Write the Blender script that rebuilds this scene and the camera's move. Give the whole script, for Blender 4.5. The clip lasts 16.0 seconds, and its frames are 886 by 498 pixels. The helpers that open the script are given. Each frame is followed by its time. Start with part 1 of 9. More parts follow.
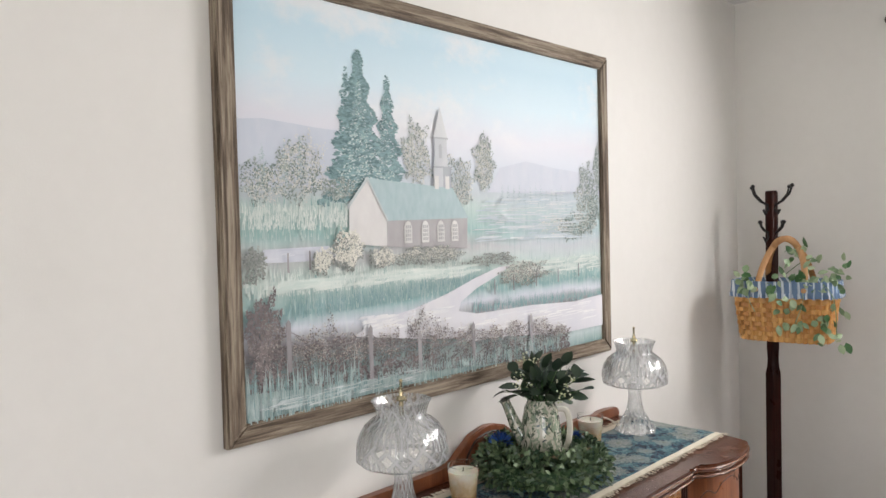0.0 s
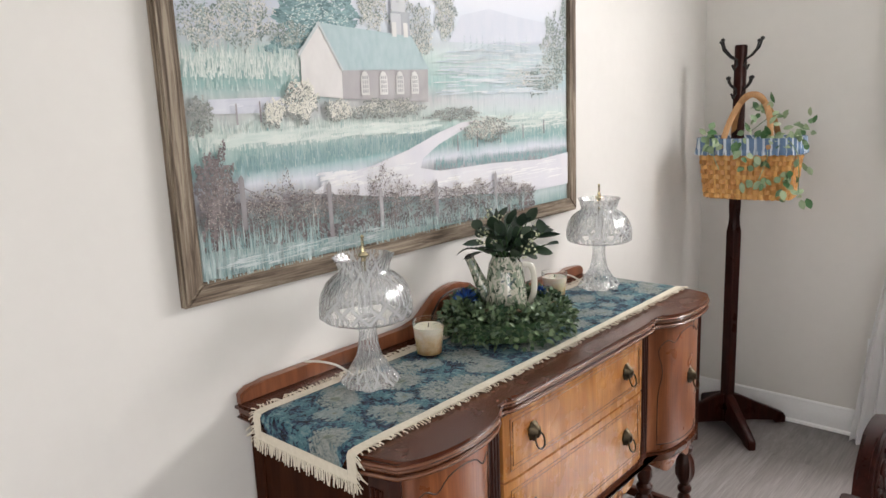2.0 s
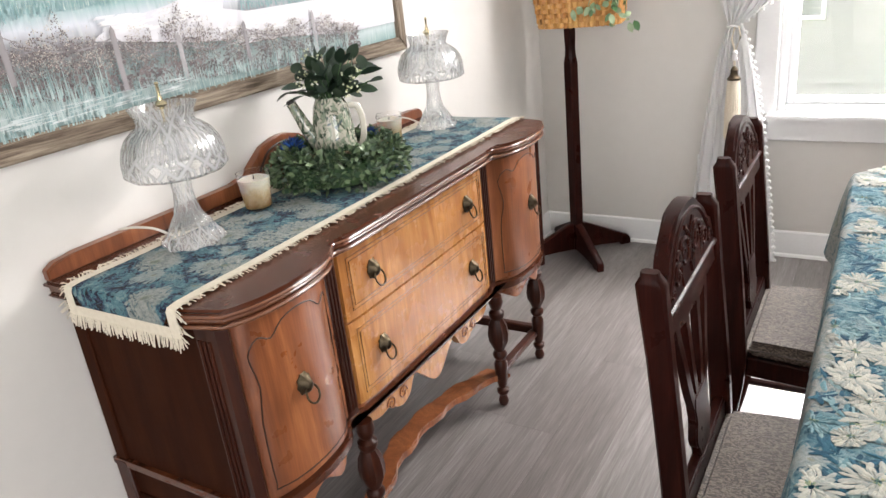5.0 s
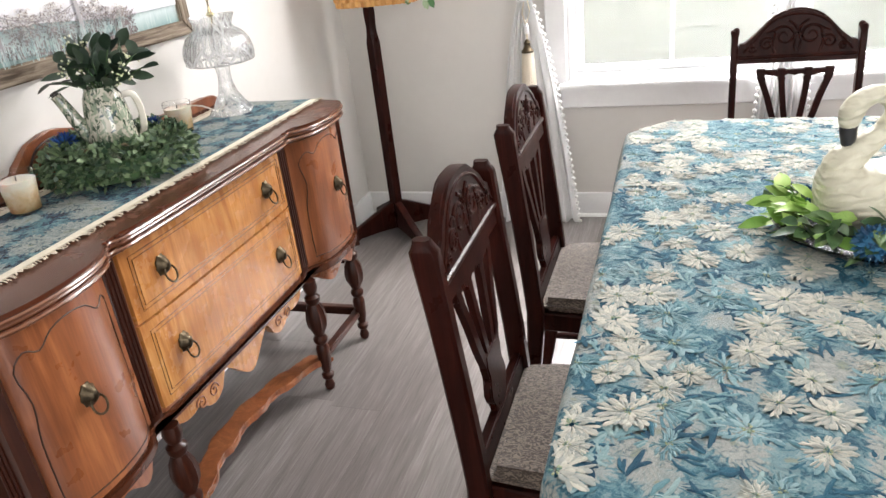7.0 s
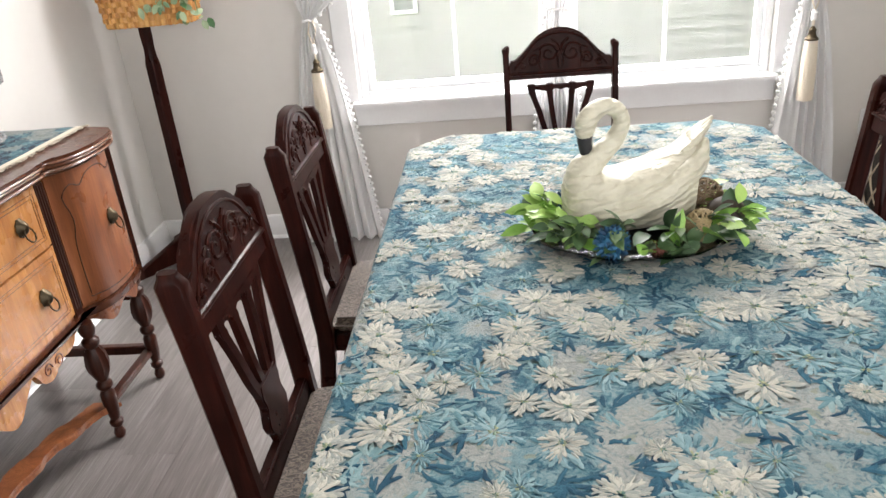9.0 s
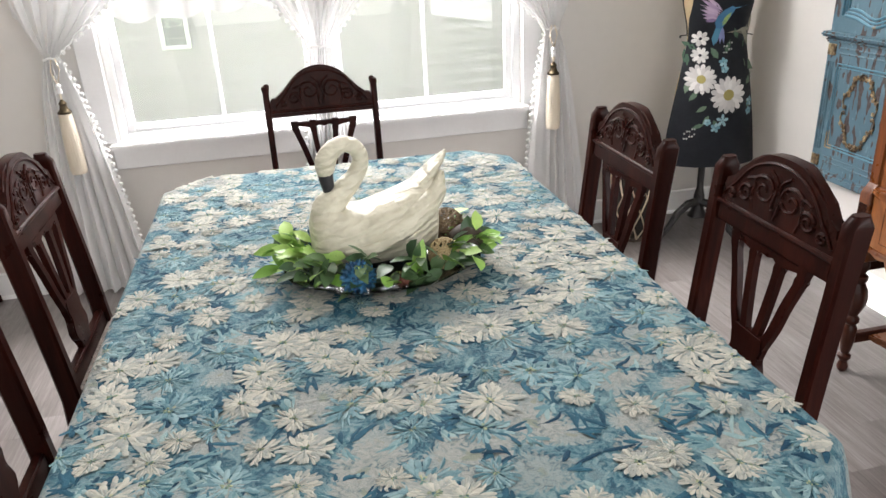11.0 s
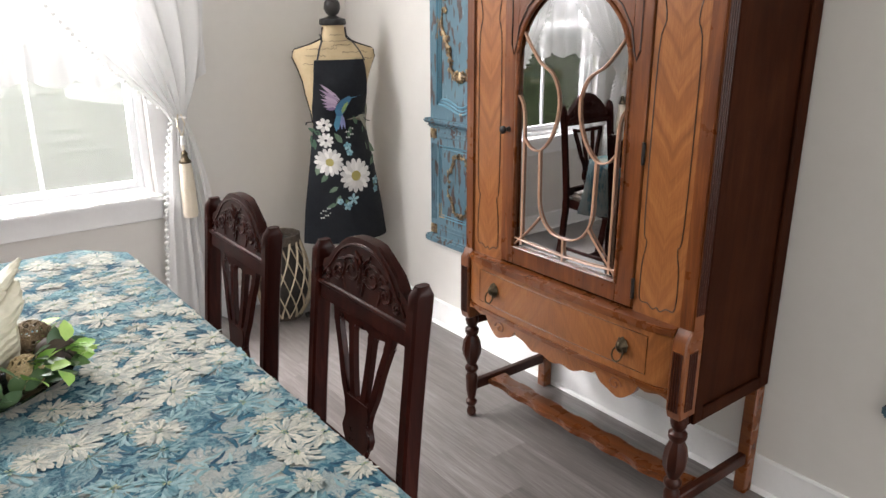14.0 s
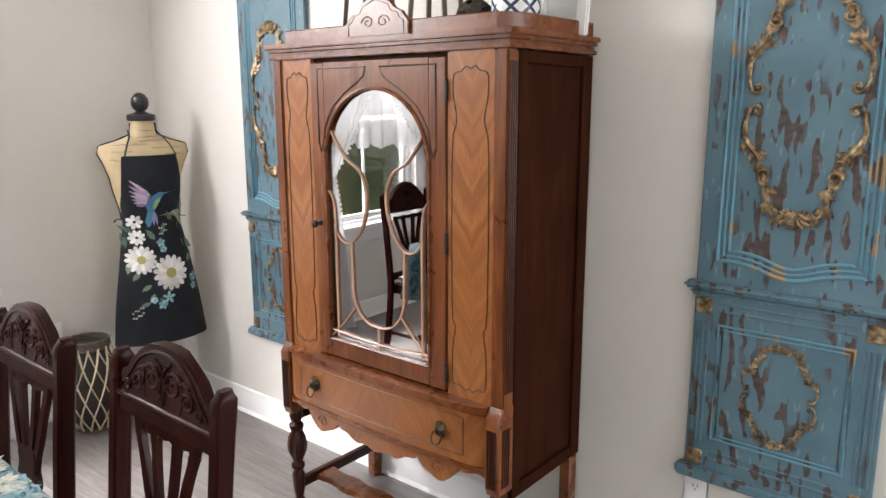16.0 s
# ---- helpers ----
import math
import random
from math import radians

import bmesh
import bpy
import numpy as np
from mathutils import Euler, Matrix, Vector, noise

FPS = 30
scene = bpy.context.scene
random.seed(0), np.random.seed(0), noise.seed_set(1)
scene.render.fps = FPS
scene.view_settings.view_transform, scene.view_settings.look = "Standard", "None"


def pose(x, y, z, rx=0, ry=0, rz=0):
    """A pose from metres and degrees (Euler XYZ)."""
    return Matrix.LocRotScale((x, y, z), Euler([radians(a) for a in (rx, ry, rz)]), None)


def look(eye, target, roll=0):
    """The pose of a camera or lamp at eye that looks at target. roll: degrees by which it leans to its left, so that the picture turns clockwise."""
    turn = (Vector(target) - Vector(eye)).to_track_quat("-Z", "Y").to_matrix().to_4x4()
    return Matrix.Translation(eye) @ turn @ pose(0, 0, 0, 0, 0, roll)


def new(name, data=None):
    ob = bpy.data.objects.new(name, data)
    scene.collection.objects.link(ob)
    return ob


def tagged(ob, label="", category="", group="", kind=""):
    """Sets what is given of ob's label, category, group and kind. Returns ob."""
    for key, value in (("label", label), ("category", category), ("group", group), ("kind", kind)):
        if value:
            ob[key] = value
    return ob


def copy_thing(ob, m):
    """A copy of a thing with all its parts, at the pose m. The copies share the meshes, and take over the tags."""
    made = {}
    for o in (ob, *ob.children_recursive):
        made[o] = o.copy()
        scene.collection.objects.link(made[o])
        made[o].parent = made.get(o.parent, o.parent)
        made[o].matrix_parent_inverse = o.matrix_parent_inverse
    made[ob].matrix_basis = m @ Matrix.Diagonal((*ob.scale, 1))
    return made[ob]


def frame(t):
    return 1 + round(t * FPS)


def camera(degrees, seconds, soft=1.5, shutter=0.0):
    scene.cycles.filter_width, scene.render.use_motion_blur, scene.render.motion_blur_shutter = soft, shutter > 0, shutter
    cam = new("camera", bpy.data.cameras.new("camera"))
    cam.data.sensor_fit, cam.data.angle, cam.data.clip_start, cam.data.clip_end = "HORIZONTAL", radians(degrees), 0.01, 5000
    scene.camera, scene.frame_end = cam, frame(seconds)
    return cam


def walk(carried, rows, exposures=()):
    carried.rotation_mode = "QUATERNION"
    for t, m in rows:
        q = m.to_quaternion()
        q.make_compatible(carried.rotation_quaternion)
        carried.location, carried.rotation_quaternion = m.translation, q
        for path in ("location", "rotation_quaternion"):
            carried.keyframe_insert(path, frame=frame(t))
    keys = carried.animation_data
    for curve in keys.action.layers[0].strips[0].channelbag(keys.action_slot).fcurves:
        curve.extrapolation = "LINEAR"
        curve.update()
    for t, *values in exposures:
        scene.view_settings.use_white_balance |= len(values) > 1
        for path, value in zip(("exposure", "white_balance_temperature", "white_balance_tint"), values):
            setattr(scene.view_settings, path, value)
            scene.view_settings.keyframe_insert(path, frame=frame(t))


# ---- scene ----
cam = camera(62.5, 16.0)
PATH = [
    (0, (0.14, 0.206, 1.603), (-1.252, 1.641, 1.54), -1.4),
    (0.5, (0.127, 0.219, 1.585), (-1.256, 1.656, 1.435), -1.5),
    (1, (0.117, 0.234, 1.562), (-1.245, 1.68, 1.331), -1.7),
    (1.5, (0.112, 0.244, 1.553), (-1.224, 1.699, 1.236), -2.0),
    (2, (0.105, 0.252, 1.538), (-1.199, 1.716, 1.141), -2.3),
    (2.5, (0.105, 0.256, 1.526), (-1.167, 1.728, 1.063), -2.7),
    (3, (0.106, 0.269, 1.512), (-1.126, 1.753, 0.982), -3.1),
    (5.5, (0.201, 0.355, 1.412), (-0.713, 1.954, 0.633), -6.9),
    (6, (0.227, 0.366, 1.404), (-0.593, 2.004, 0.601), -7.0),
    (6.5, (0.251, 0.376, 1.404), (-0.465, 2.053, 0.582), -7.0),
    (7, (0.276, 0.386, 1.402), (-0.336, 2.1, 0.574), -6.8),
    (7.5, (0.303, 0.395, 1.4), (-0.202, 2.142, 0.568), -6.5),
    (8, (0.334, 0.406, 1.398), (-0.064, 2.18, 0.565), -6.2),
    (8.5, (0.363, 0.413, 1.395), (0.08, 2.21, 0.564), -5.7),
    (9, (0.391, 0.416, 1.395), (0.229, 2.228, 0.565), -5.1),
    (11.5, (0.531, 0.396, 1.407), (1.031, 2.174, 0.64), -2.4),
    (12, (0.557, 0.385, 1.413), (1.188, 2.131, 0.667), -1.9),
    (12.5, (0.585, 0.373, 1.418), (1.346, 2.077, 0.699), -1.5),
    (13, (0.603, 0.355, 1.424), (1.494, 2.008, 0.735), -1.1),
    (13.5, (0.628, 0.335, 1.429), (1.655, 1.921, 0.774), -0.5),
    (14, (0.652, 0.312, 1.435), (1.81, 1.823, 0.822), -0.2),
    (14.5, (0.665, 0.301, 1.441), (1.942, 1.734, 0.878), 0.1),
    (15, (0.68, 0.283, 1.449), (2.06, 1.638, 0.939), 0.1),
    (15.5, (0.684, 0.263, 1.458), (2.141, 1.557, 1.005), 0.1),
    (16, (0.68, 0.236, 1.472), (2.192, 1.484, 1.075), -0.1),
]
walk(cam, [(t, look(eye, target, roll)) for t, eye, target, roll in PATH], exposures=[(0, -0.13), (3, 0.12), (6, 0.55), (9, 0.47), (12.5, 0.25), (14, 0.3), (16, 0.45)])

# ---- daylight ----
world = bpy.data.worlds.new("sky")
scene.world = world
world.use_nodes = True
sky = world.node_tree.nodes.new("ShaderNodeTexSky")
sky.sky_type, sky.sun_disc = "NISHITA", False
sky.sun_elevation, sky.sun_rotation = radians(34), radians(265)
sky.air_density, sky.dust_density = 1.0, 3.0
world.node_tree.links.new(sky.outputs[0], world.node_tree.nodes["Background"].inputs[0])
world.node_tree.nodes["Background"].inputs[1].default_value = 0.10

sun = new("sun", bpy.data.lights.new("sun", "SUN"))
sun.data.energy, sun.data.angle, sun.data.color = 5.0, radians(2), (1.0, 0.96, 0.9)
sun.matrix_world = look((-12, -1.0, 8), (0, 0, 0))

# the bright sky above the neighbour's roof, let in by the twin window
skylight = new("window_skylight", bpy.data.lights.new("window_skylight", "AREA"))
skylight.data.shape, skylight.data.size, skylight.data.size_y = "RECTANGLE", 5.4, 1.4
skylight.data.energy, skylight.data.color = 1900.0, (1.0, 0.962, 0.965)
skylight.matrix_world = look((0.7, 5.6, 3.0), (0.6, 2.2, 0.8))

# the soft light of the upper window, above the gathered sheers
window_light = new("window_daylight", bpy.data.lights.new("window_daylight", "AREA"))
window_light.data.shape, window_light.data.size, window_light.data.size_y = "RECTANGLE", 1.8, 0.34
window_light.data.energy, window_light.data.color = 70.0, (1.0, 0.972, 0.965)
window_light.matrix_world = look((0.69, 3.56, 2.13), (0.69, 1.6, 1.45))

# fill lamps added in made-up openings of the unseen walls behind the walk
south_fill = new("unseen_south_fill", bpy.data.lights.new("unseen_south_fill", "AREA"))
south_fill.data.shape, south_fill.data.size, south_fill.data.size_y = "RECTANGLE", 3.0, 1.65
south_fill.data.energy, south_fill.data.color = 34.0, (1.0, 0.962, 0.955)
south_fill.matrix_world = look((0.675, -2.62, 1.35), (0.675, 0.0, 1.35))
# second added lamp, out of view, to brighten the sideboard's front
side_fill = new("unseen_side_fill", bpy.data.lights.new("unseen_side_fill", "AREA"))
side_fill.data.shape, side_fill.data.size, side_fill.data.size_y = "RECTANGLE", 2.0, 1.65
side_fill.data.energy, side_fill.data.color = 62.0, (1.0, 0.96, 0.96)
side_fill.matrix_world = look((2.66, -1.15, 1.35), (0.0, -0.35, 1.25))

# ---- shapes ----
def finish(name, bm, material, smooth=40):
    me = bpy.data.meshes.new(name)
    bmesh.ops.recalc_face_normals(bm, faces=bm.faces)
    bm.to_mesh(me)
    bm.free()
    me.materials.append(material)
    if smooth:
        me.shade_smooth()
        me.set_sharp_from_angle(angle=radians(smooth))
    return me


def part(name, bm, material, parent=None, label="", smooth=40):
    ob = new(name, finish(name, bm, material, smooth))
    ob.parent = parent
    if label:
        ob["label"] = label
    return ob


def thing(name, m, label, category, group="", kind=""):
    ob = new(name)
    ob.empty_display_size = 0.1
    ob.matrix_world = m
    return tagged(ob, label, category, group, kind)


def box(bm, x0, x1, y0, y1, z0, z1, bev=0.0, seg=1):
    v = [bm.verts.new((x, y, z)) for z in (z0, z1) for y in (y0, y1) for x in (x0, x1)]
    fs = [bm.faces.new([v[i] for i in q]) for q in ((0, 2, 3, 1), (4, 5, 7, 6), (0, 1, 5, 4), (2, 6, 7, 3), (0, 4, 6, 2), (1, 3, 7, 5))]
    if bev:
        es = {e for f in fs for e in f.edges}
        bmesh.ops.bevel(bm, geom=list(es), offset=bev, segments=seg, affect="EDGES", clamp_overlap=True)
    return v


def prism(bm, pts, plane, a, b, bev=0.0, seg=1):
    """A flat outline drawn in xy, xz or yz and given thickness from a to b along the third axis."""
    def at(p, w):
        return {"xy": (p[0], p[1], w), "xz": (p[0], w, p[1]), "yz": (w, p[0], p[1])}[plane]
    lo, hi = [bm.verts.new(at(p, a)) for p in pts], [bm.verts.new(at(p, b)) for p in pts]
    caps = [bm.faces.new(lo), bm.faces.new(list(reversed(hi)))]
    n = len(pts)
    for i in range(n):
        bm.faces.new((lo[i], lo[(i + 1) % n], hi[(i + 1) % n], hi[i]))
    if bev:
        bmesh.ops.bevel(bm, geom=[e for f in caps for e in f.edges], offset=bev, segments=seg, affect="EDGES", clamp_overlap=True)
    return lo, hi


def lathe(bm, prof, cx=0.0, cy=0.0, n=20, warp=None, caps=True):
    """Turned round z; prof: (radius, z) from the bottom up. warp(angle, i) scales a radius."""
    rings = []
    for i, (r, z) in enumerate(prof):
        rings.append([bm.verts.new((cx + r * (warp(6.28318 * k / n, i) if warp else 1) * math.cos(6.28318 * k / n),
                                    cy + r * (warp(6.28318 * k / n, i) if warp else 1) * math.sin(6.28318 * k / n), z)) for k in range(n)])
    for a, b in zip(rings, rings[1:]):
        for k in range(n):
            bm.faces.new((a[k], a[(k + 1) % n], b[(k + 1) % n], b[k]))
    if caps:
        bm.faces.new(list(reversed(rings[0])))
        bm.faces.new(rings[-1])
    return rings


def tube(bm, pts, r, n=8, flat=1.0, up=(0, 0, 1), closed=False):
    """A round (or, with flat, oval) bar along a line; r one radius or one a point."""
    pts = [Vector(p) for p in pts]
    m, rings = len(pts), []
    for i, p in enumerate(pts):
        d = (pts[(i + 1) % m] - pts[i - 1]) if closed else (pts[min(i + 1, m - 1)] - pts[max(i - 1, 0)])
        d.normalize()
        u = Vector(up)
        if abs(d.dot(u)) > 0.98:
            u = Vector((1, 0, 0)) if abs(d.x) < 0.9 else Vector((0, 1, 0))
        s = d.cross(u).normalized()
        w = s.cross(d)
        q = r[i] if isinstance(r, (list, tuple)) else r
        rings.append([bm.verts.new(p + s * q * math.cos(6.28318 * k / n) + w * q * flat * math.sin(6.28318 * k / n)) for k in range(n)])
    for i in range(m if closed else m - 1):
        a, b = rings[i], rings[(i + 1) % m]
        for k in range(n):
            bm.faces.new((a[k], a[(k + 1) % n], b[(k + 1) % n], b[k]))
    if not closed:
        bm.faces.new(list(reversed(rings[0])))
        bm.faces.new(rings[-1])


def sweep(bm, line, prof, closed=False):
    """A moulding: prof of (out, up) pushed along a level line of (x, y, z); out is to the line's right."""
    line = [Vector(p) for p in line]
    m, rings = len(line), []
    for i, p in enumerate(line):
        d = (line[(i + 1) % m] - line[i - 1]) if closed else (line[min(i + 1, m - 1)] - line[max(i - 1, 0)])
        d.z = 0
        d.normalize()
        o = Vector((d.y, -d.x, 0))
        rings.append([bm.verts.new(p + o * a + Vector((0, 0, b))) for a, b in prof])
    k = len(prof)
    for i in range(m if closed else m - 1):
        a, b = rings[i], rings[(i + 1) % m]
        for j in range(k):
            bm.faces.new((a[j], a[(j + 1) % k], b[(j + 1) % k], b[j]))
    if not closed:
        bm.faces.new(rings[0])
        bm.faces.new(list(reversed(rings[-1])))


def sheet(bm, nu, nv, at, close=False):
    """A skin of nu by nv cells through at(u, v)."""
    g = [[bm.verts.new(at(i / nu, j / nv)) for i in range(nu + (0 if close else 1))] for j in range(nv + 1)]
    w = len(g[0])
    for j in range(nv):
        for i in range(nu):
            bm.faces.new((g[j][i], g[j][(i + 1) % w], g[j + 1][(i + 1) % w], g[j + 1][i]))
    return g


def spline(pts, n=6, closed=False):
    """A smooth line through the points."""
    pts = [Vector(p) for p in pts]
    m, out = len(pts), []
    for i in range(m if closed else m - 1):
        if closed:
            a, b, c, d = pts[i - 1], pts[i], pts[(i + 1) % m], pts[(i + 2) % m]
        else:
            a, b, c, d = pts[max(i - 1, 0)], pts[i], pts[i + 1], pts[min(i + 2, m - 1)]
        for k in range(n):
            t = k / n
            out.append(0.5 * ((2 * b) + (c - a) * t + (2 * a - 5 * b + 4 * c - d) * t * t + (3 * b - a - 3 * c + d) * t ** 3))
    if not closed:
        out.append(pts[-1])
    return out


def leaf(bm, base, way, length, width, normal=(0, 0, 1), fold=0.25, curl=0.2, steps=4):
    """A pointed leaf from base along way."""
    way, nrm = Vector(way).normalized(), Vector(normal)
    side = way.cross(nrm)
    side = side.normalized() if side.length > 1e-4 else Vector((1, 0, 0))
    nrm = side.cross(way)
    rows = []
    for i in range(steps + 1):
        t = i / steps
        w = width * 0.5 * math.sin(math.pi * min(1, t * 0.92 + 0.05)) ** 0.8 if 0 < i < steps else 0.0008
        c = Vector(base) + way * length * t - nrm * curl * length * t * t
        rows.append([bm.verts.new(c - side * w + nrm * w * fold), bm.verts.new(c), bm.verts.new(c + side * w + nrm * w * fold)])
    for a, b in zip(rows, rows[1:]):
        bm.faces.new((a[0], a[1], b[1], b[0]))
        bm.faces.new((a[1], a[2], b[2], b[1]))


# ---- materials ----
class Nodes:
    """A small writer of node trees."""

    def __init__(self, name):
        self.m = bpy.data.materials.new(name)
        self.m.use_nodes = True
        self.t = self.m.node_tree
        self.bsdf = self.t.nodes["Principled BSDF"]
        self.out = self.t.nodes["Material Output"]

    def put(self, socket, v):
        if isinstance(v, bpy.types.NodeSocket):
            self.t.links.new(v, socket)
        elif v is not None:
            if isinstance(v, (tuple, list)) and len(v) == 3 and socket.type == "RGBA":
                v = (*v, 1)
            socket.default_value = v

    def node(self, kind, **settings):
        n = self.t.nodes.new(kind)
        for k, v in settings.items():
            setattr(n, k, v)
        return n

    def coords(self, scale=(1, 1, 1), kind="Object", rot=(0, 0, 0), loc=(0, 0, 0)):
        mp = self.node("ShaderNodeMapping")
        self.t.links.new(self.node("ShaderNodeTexCoord").outputs[kind], mp.inputs[0])
        mp.inputs["Scale"].default_value, mp.inputs["Rotation"].default_value, mp.inputs["Location"].default_value = scale, rot, loc
        return mp.outputs[0]

    def noise(self, vec, scale, detail=4, rough=0.55, dist=0.0):
        n = self.node("ShaderNodeTexNoise")
        self.put(n.inputs["Vector"], vec)
        for k, v in (("Scale", scale), ("Detail", detail), ("Roughness", rough), ("Distortion", dist)):
            n.inputs[k].default_value = v
        return n.outputs["Fac"]

    def wave(self, vec, scale, dist=3.0, detail=3, dscale=1.5, direction="X"):
        n = self.node("ShaderNodeTexWave", bands_direction=direction)
        self.put(n.inputs["Vector"], vec)
        for k, v in (("Scale", scale), ("Distortion", dist), ("Detail", detail), ("Detail Scale", dscale)):
            n.inputs[k].default_value = v
        return n.outputs["Fac"]

    def math(self, op, a, b=0.0, c=0.0, clamp=False):
        n = self.node("ShaderNodeMath", operation=op, use_clamp=clamp)
        for i, v in enumerate((a, b, c)):
            self.put(n.inputs[i], v)
        return n.outputs[0]

    def ramp(self, fac, stops, ease="LINEAR"):
        n = self.node("ShaderNodeValToRGB")
        n.color_ramp.interpolation = ease
        e = n.color_ramp.elements
        while len(e) < len(stops):
            e.new(0.5)
        for k, (p, c) in zip(e, stops):
            k.position, k.color = p, (*c, 1) if len(c) == 3 else c
        self.put(n.inputs[0], fac)
        return n.outputs[0]

    def band(self, v, lo, hi):
        n = self.node("ShaderNodeMapRange", interpolation_type="SMOOTHSTEP")
        self.put(n.inputs[0], v)
        n.inputs[1].default_value, n.inputs[2].default_value = lo, hi
        return n.outputs[0]

    def mix(self, fac, a, b, mode="MIX"):
        n = self.node("ShaderNodeMix", data_type="RGBA", blend_type=mode)
        self.put(n.inputs[0], fac)
        self.put(n.inputs[6], a)
        self.put(n.inputs[7], b)
        return n.outputs[2]

    def split(self, vec):
        n = self.node("ShaderNodeSeparateXYZ")
        self.put(n.inputs[0], vec)
        return n.outputs

    def random(self):
        return self.node("ShaderNodeObjectInfo").outputs["Random"]

    def island(self):
        return self.node("ShaderNodeNewGeometry").outputs["Random Per Island"]

    def bump(self, height, strength, distance=0.002):
        n = self.node("ShaderNodeBump")
        n.inputs["Strength"].default_value, n.inputs["Distance"].default_value = strength, distance
        self.put(n.inputs["Height"], height)
        self.put(self.bsdf.inputs["Normal"], n.outputs[0])

    def end(self, color, rough=0.5, metal=0.0, spec=0.5, **more):
        for k, v in (("Base Color", color), ("Roughness", rough), ("Metallic", metal), ("Specular IOR Level", spec), *more.items()):
            self.put(self.bsdf.inputs[k.replace("_", " ")], v)
        return self.m


def plain(name, a, b, rough=0.5, scale=20.0, bump=0.0, metal=0.0, spec=0.5, stretch=(1, 1, 1), fine=0.0, islands=False, objects=False):
    """A surface of two close colours in two scales of mottling."""
    n = Nodes(name)
    v = n.coords(stretch)
    f = n.math("ADD", n.math("MULTIPLY", n.noise(v, scale), 0.65), n.math("MULTIPLY", n.noise(v, scale * 9, 3), 0.35))
    if islands or objects:
        f = n.math("ADD", n.math("MULTIPLY", f, 0.5), n.math("MULTIPLY", n.island() if islands else n.random(), 0.5))
    col = n.ramp(f, [(0.3, a), (0.7, b)])
    if bump:
        n.bump(n.noise(v, fine or scale * 12, 4), bump)
    r = n.math("ADD", n.math("MULTIPLY", n.noise(v, scale * 3), 0.16), rough - 0.08)
    return n.end(col, r, metal, spec)


def timber(name, dark, mid, light, axis="z", ring=26.0, rough=0.32, warp=4.0, bump=0.12, mottle=0.35, coat=0.25, spec=0.5):
    """Polished wood with its grain along an axis."""
    n = Nodes(name)
    sc = {"x": (0.12, 1, 1), "y": (1, 0.12, 1), "z": (1, 1, 0.12)}[axis]
    v = n.coords(sc)
    w = n.noise(v, ring, 5, 0.6, warp * 0.25)
    fine = n.noise(n.coords(tuple(s * (0.25 if s < 1 else 1) for s in sc)), ring * 14, 3)
    cloud = n.noise(n.coords((1, 1, 1)), 5.0, 3)
    f = n.math("ADD", n.math("MULTIPLY", w, 0.75), n.math("MULTIPLY", fine, 0.25))
    col = n.ramp(f, [(0.28, dark), (0.5, mid), (0.72, light)])
    col = n.mix(n.math("MULTIPLY", n.band(cloud, 0.42, 0.7), mottle), col, dark)
    n.bump(fine, bump, 0.001)
    r = n.math("ADD", n.math("MULTIPLY", n.noise(n.coords(), 14, 4), 0.2), rough - 0.1)
    return n.end(col, r, 0.0, spec, Coat_Weight=coat, Coat_Roughness=0.25)
MAT = {}
MAT["wall"] = plain("wall_paint", (0.655, 0.634, 0.602), (0.695, 0.674, 0.642), 0.6, 2.5, 0.10, fine=260)
MAT["ceiling"] = plain("ceiling_paint", (0.78, 0.77, 0.75), (0.82, 0.81, 0.79), 0.8, 3.0, 0.15, fine=180)
MAT["trim"] = plain("white_trim_paint", (0.76, 0.76, 0.76), (0.82, 0.82, 0.82), 0.35, 8.0, 0.03)
MAT["vinyl"] = plain("white_window_vinyl", (0.78, 0.79, 0.80), (0.84, 0.85, 0.86), 0.3, 6.0)


def floor_material():
    n = Nodes("grey_vinyl_plank")
    shift = n.node("ShaderNodeVectorMath", operation="ADD")
    n.put(shift.inputs[0], n.coords())
    n.put(shift.inputs[1], n.math("MULTIPLY", n.random(), 40.0))

    def run(k):
        m = n.node("ShaderNodeMapping")
        n.put(m.inputs[0], shift.outputs[0])
        m.inputs["Scale"].default_value = (1, k, 1)
        return m.outputs[0]

    g = n.noise(run(0.06), 46, 6, 0.68, 0.5)
    fine = n.noise(run(0.03), 260, 3, 0.6)
    cloud = n.noise(run(0.35), 4.0, 3)
    f = n.math("ADD", n.math("MULTIPLY", g, 0.55), n.math("MULTIPLY", fine, 0.45))
    f = n.math("ADD", f, n.math("MULTIPLY", n.math("SUBTRACT", n.random(), 0.5), 0.14))
    col = n.ramp(f, [(0.30, (0.066, 0.057, 0.054)), (0.46, (0.125, 0.110, 0.105)), (0.58, (0.185, 0.168, 0.163)), (0.72, (0.275, 0.257, 0.252))])
    col = n.mix(n.math("MULTIPLY", n.band(cloud, 0.4, 0.7), 0.25), col, (0.10, 0.086, 0.081))
    n.bump(fine, 0.35, 0.0012)
    return n.end(col, n.math("ADD", n.math("MULTIPLY", g, 0.2), 0.25), 0.0, 1.0)


MAT["floor"] = floor_material()


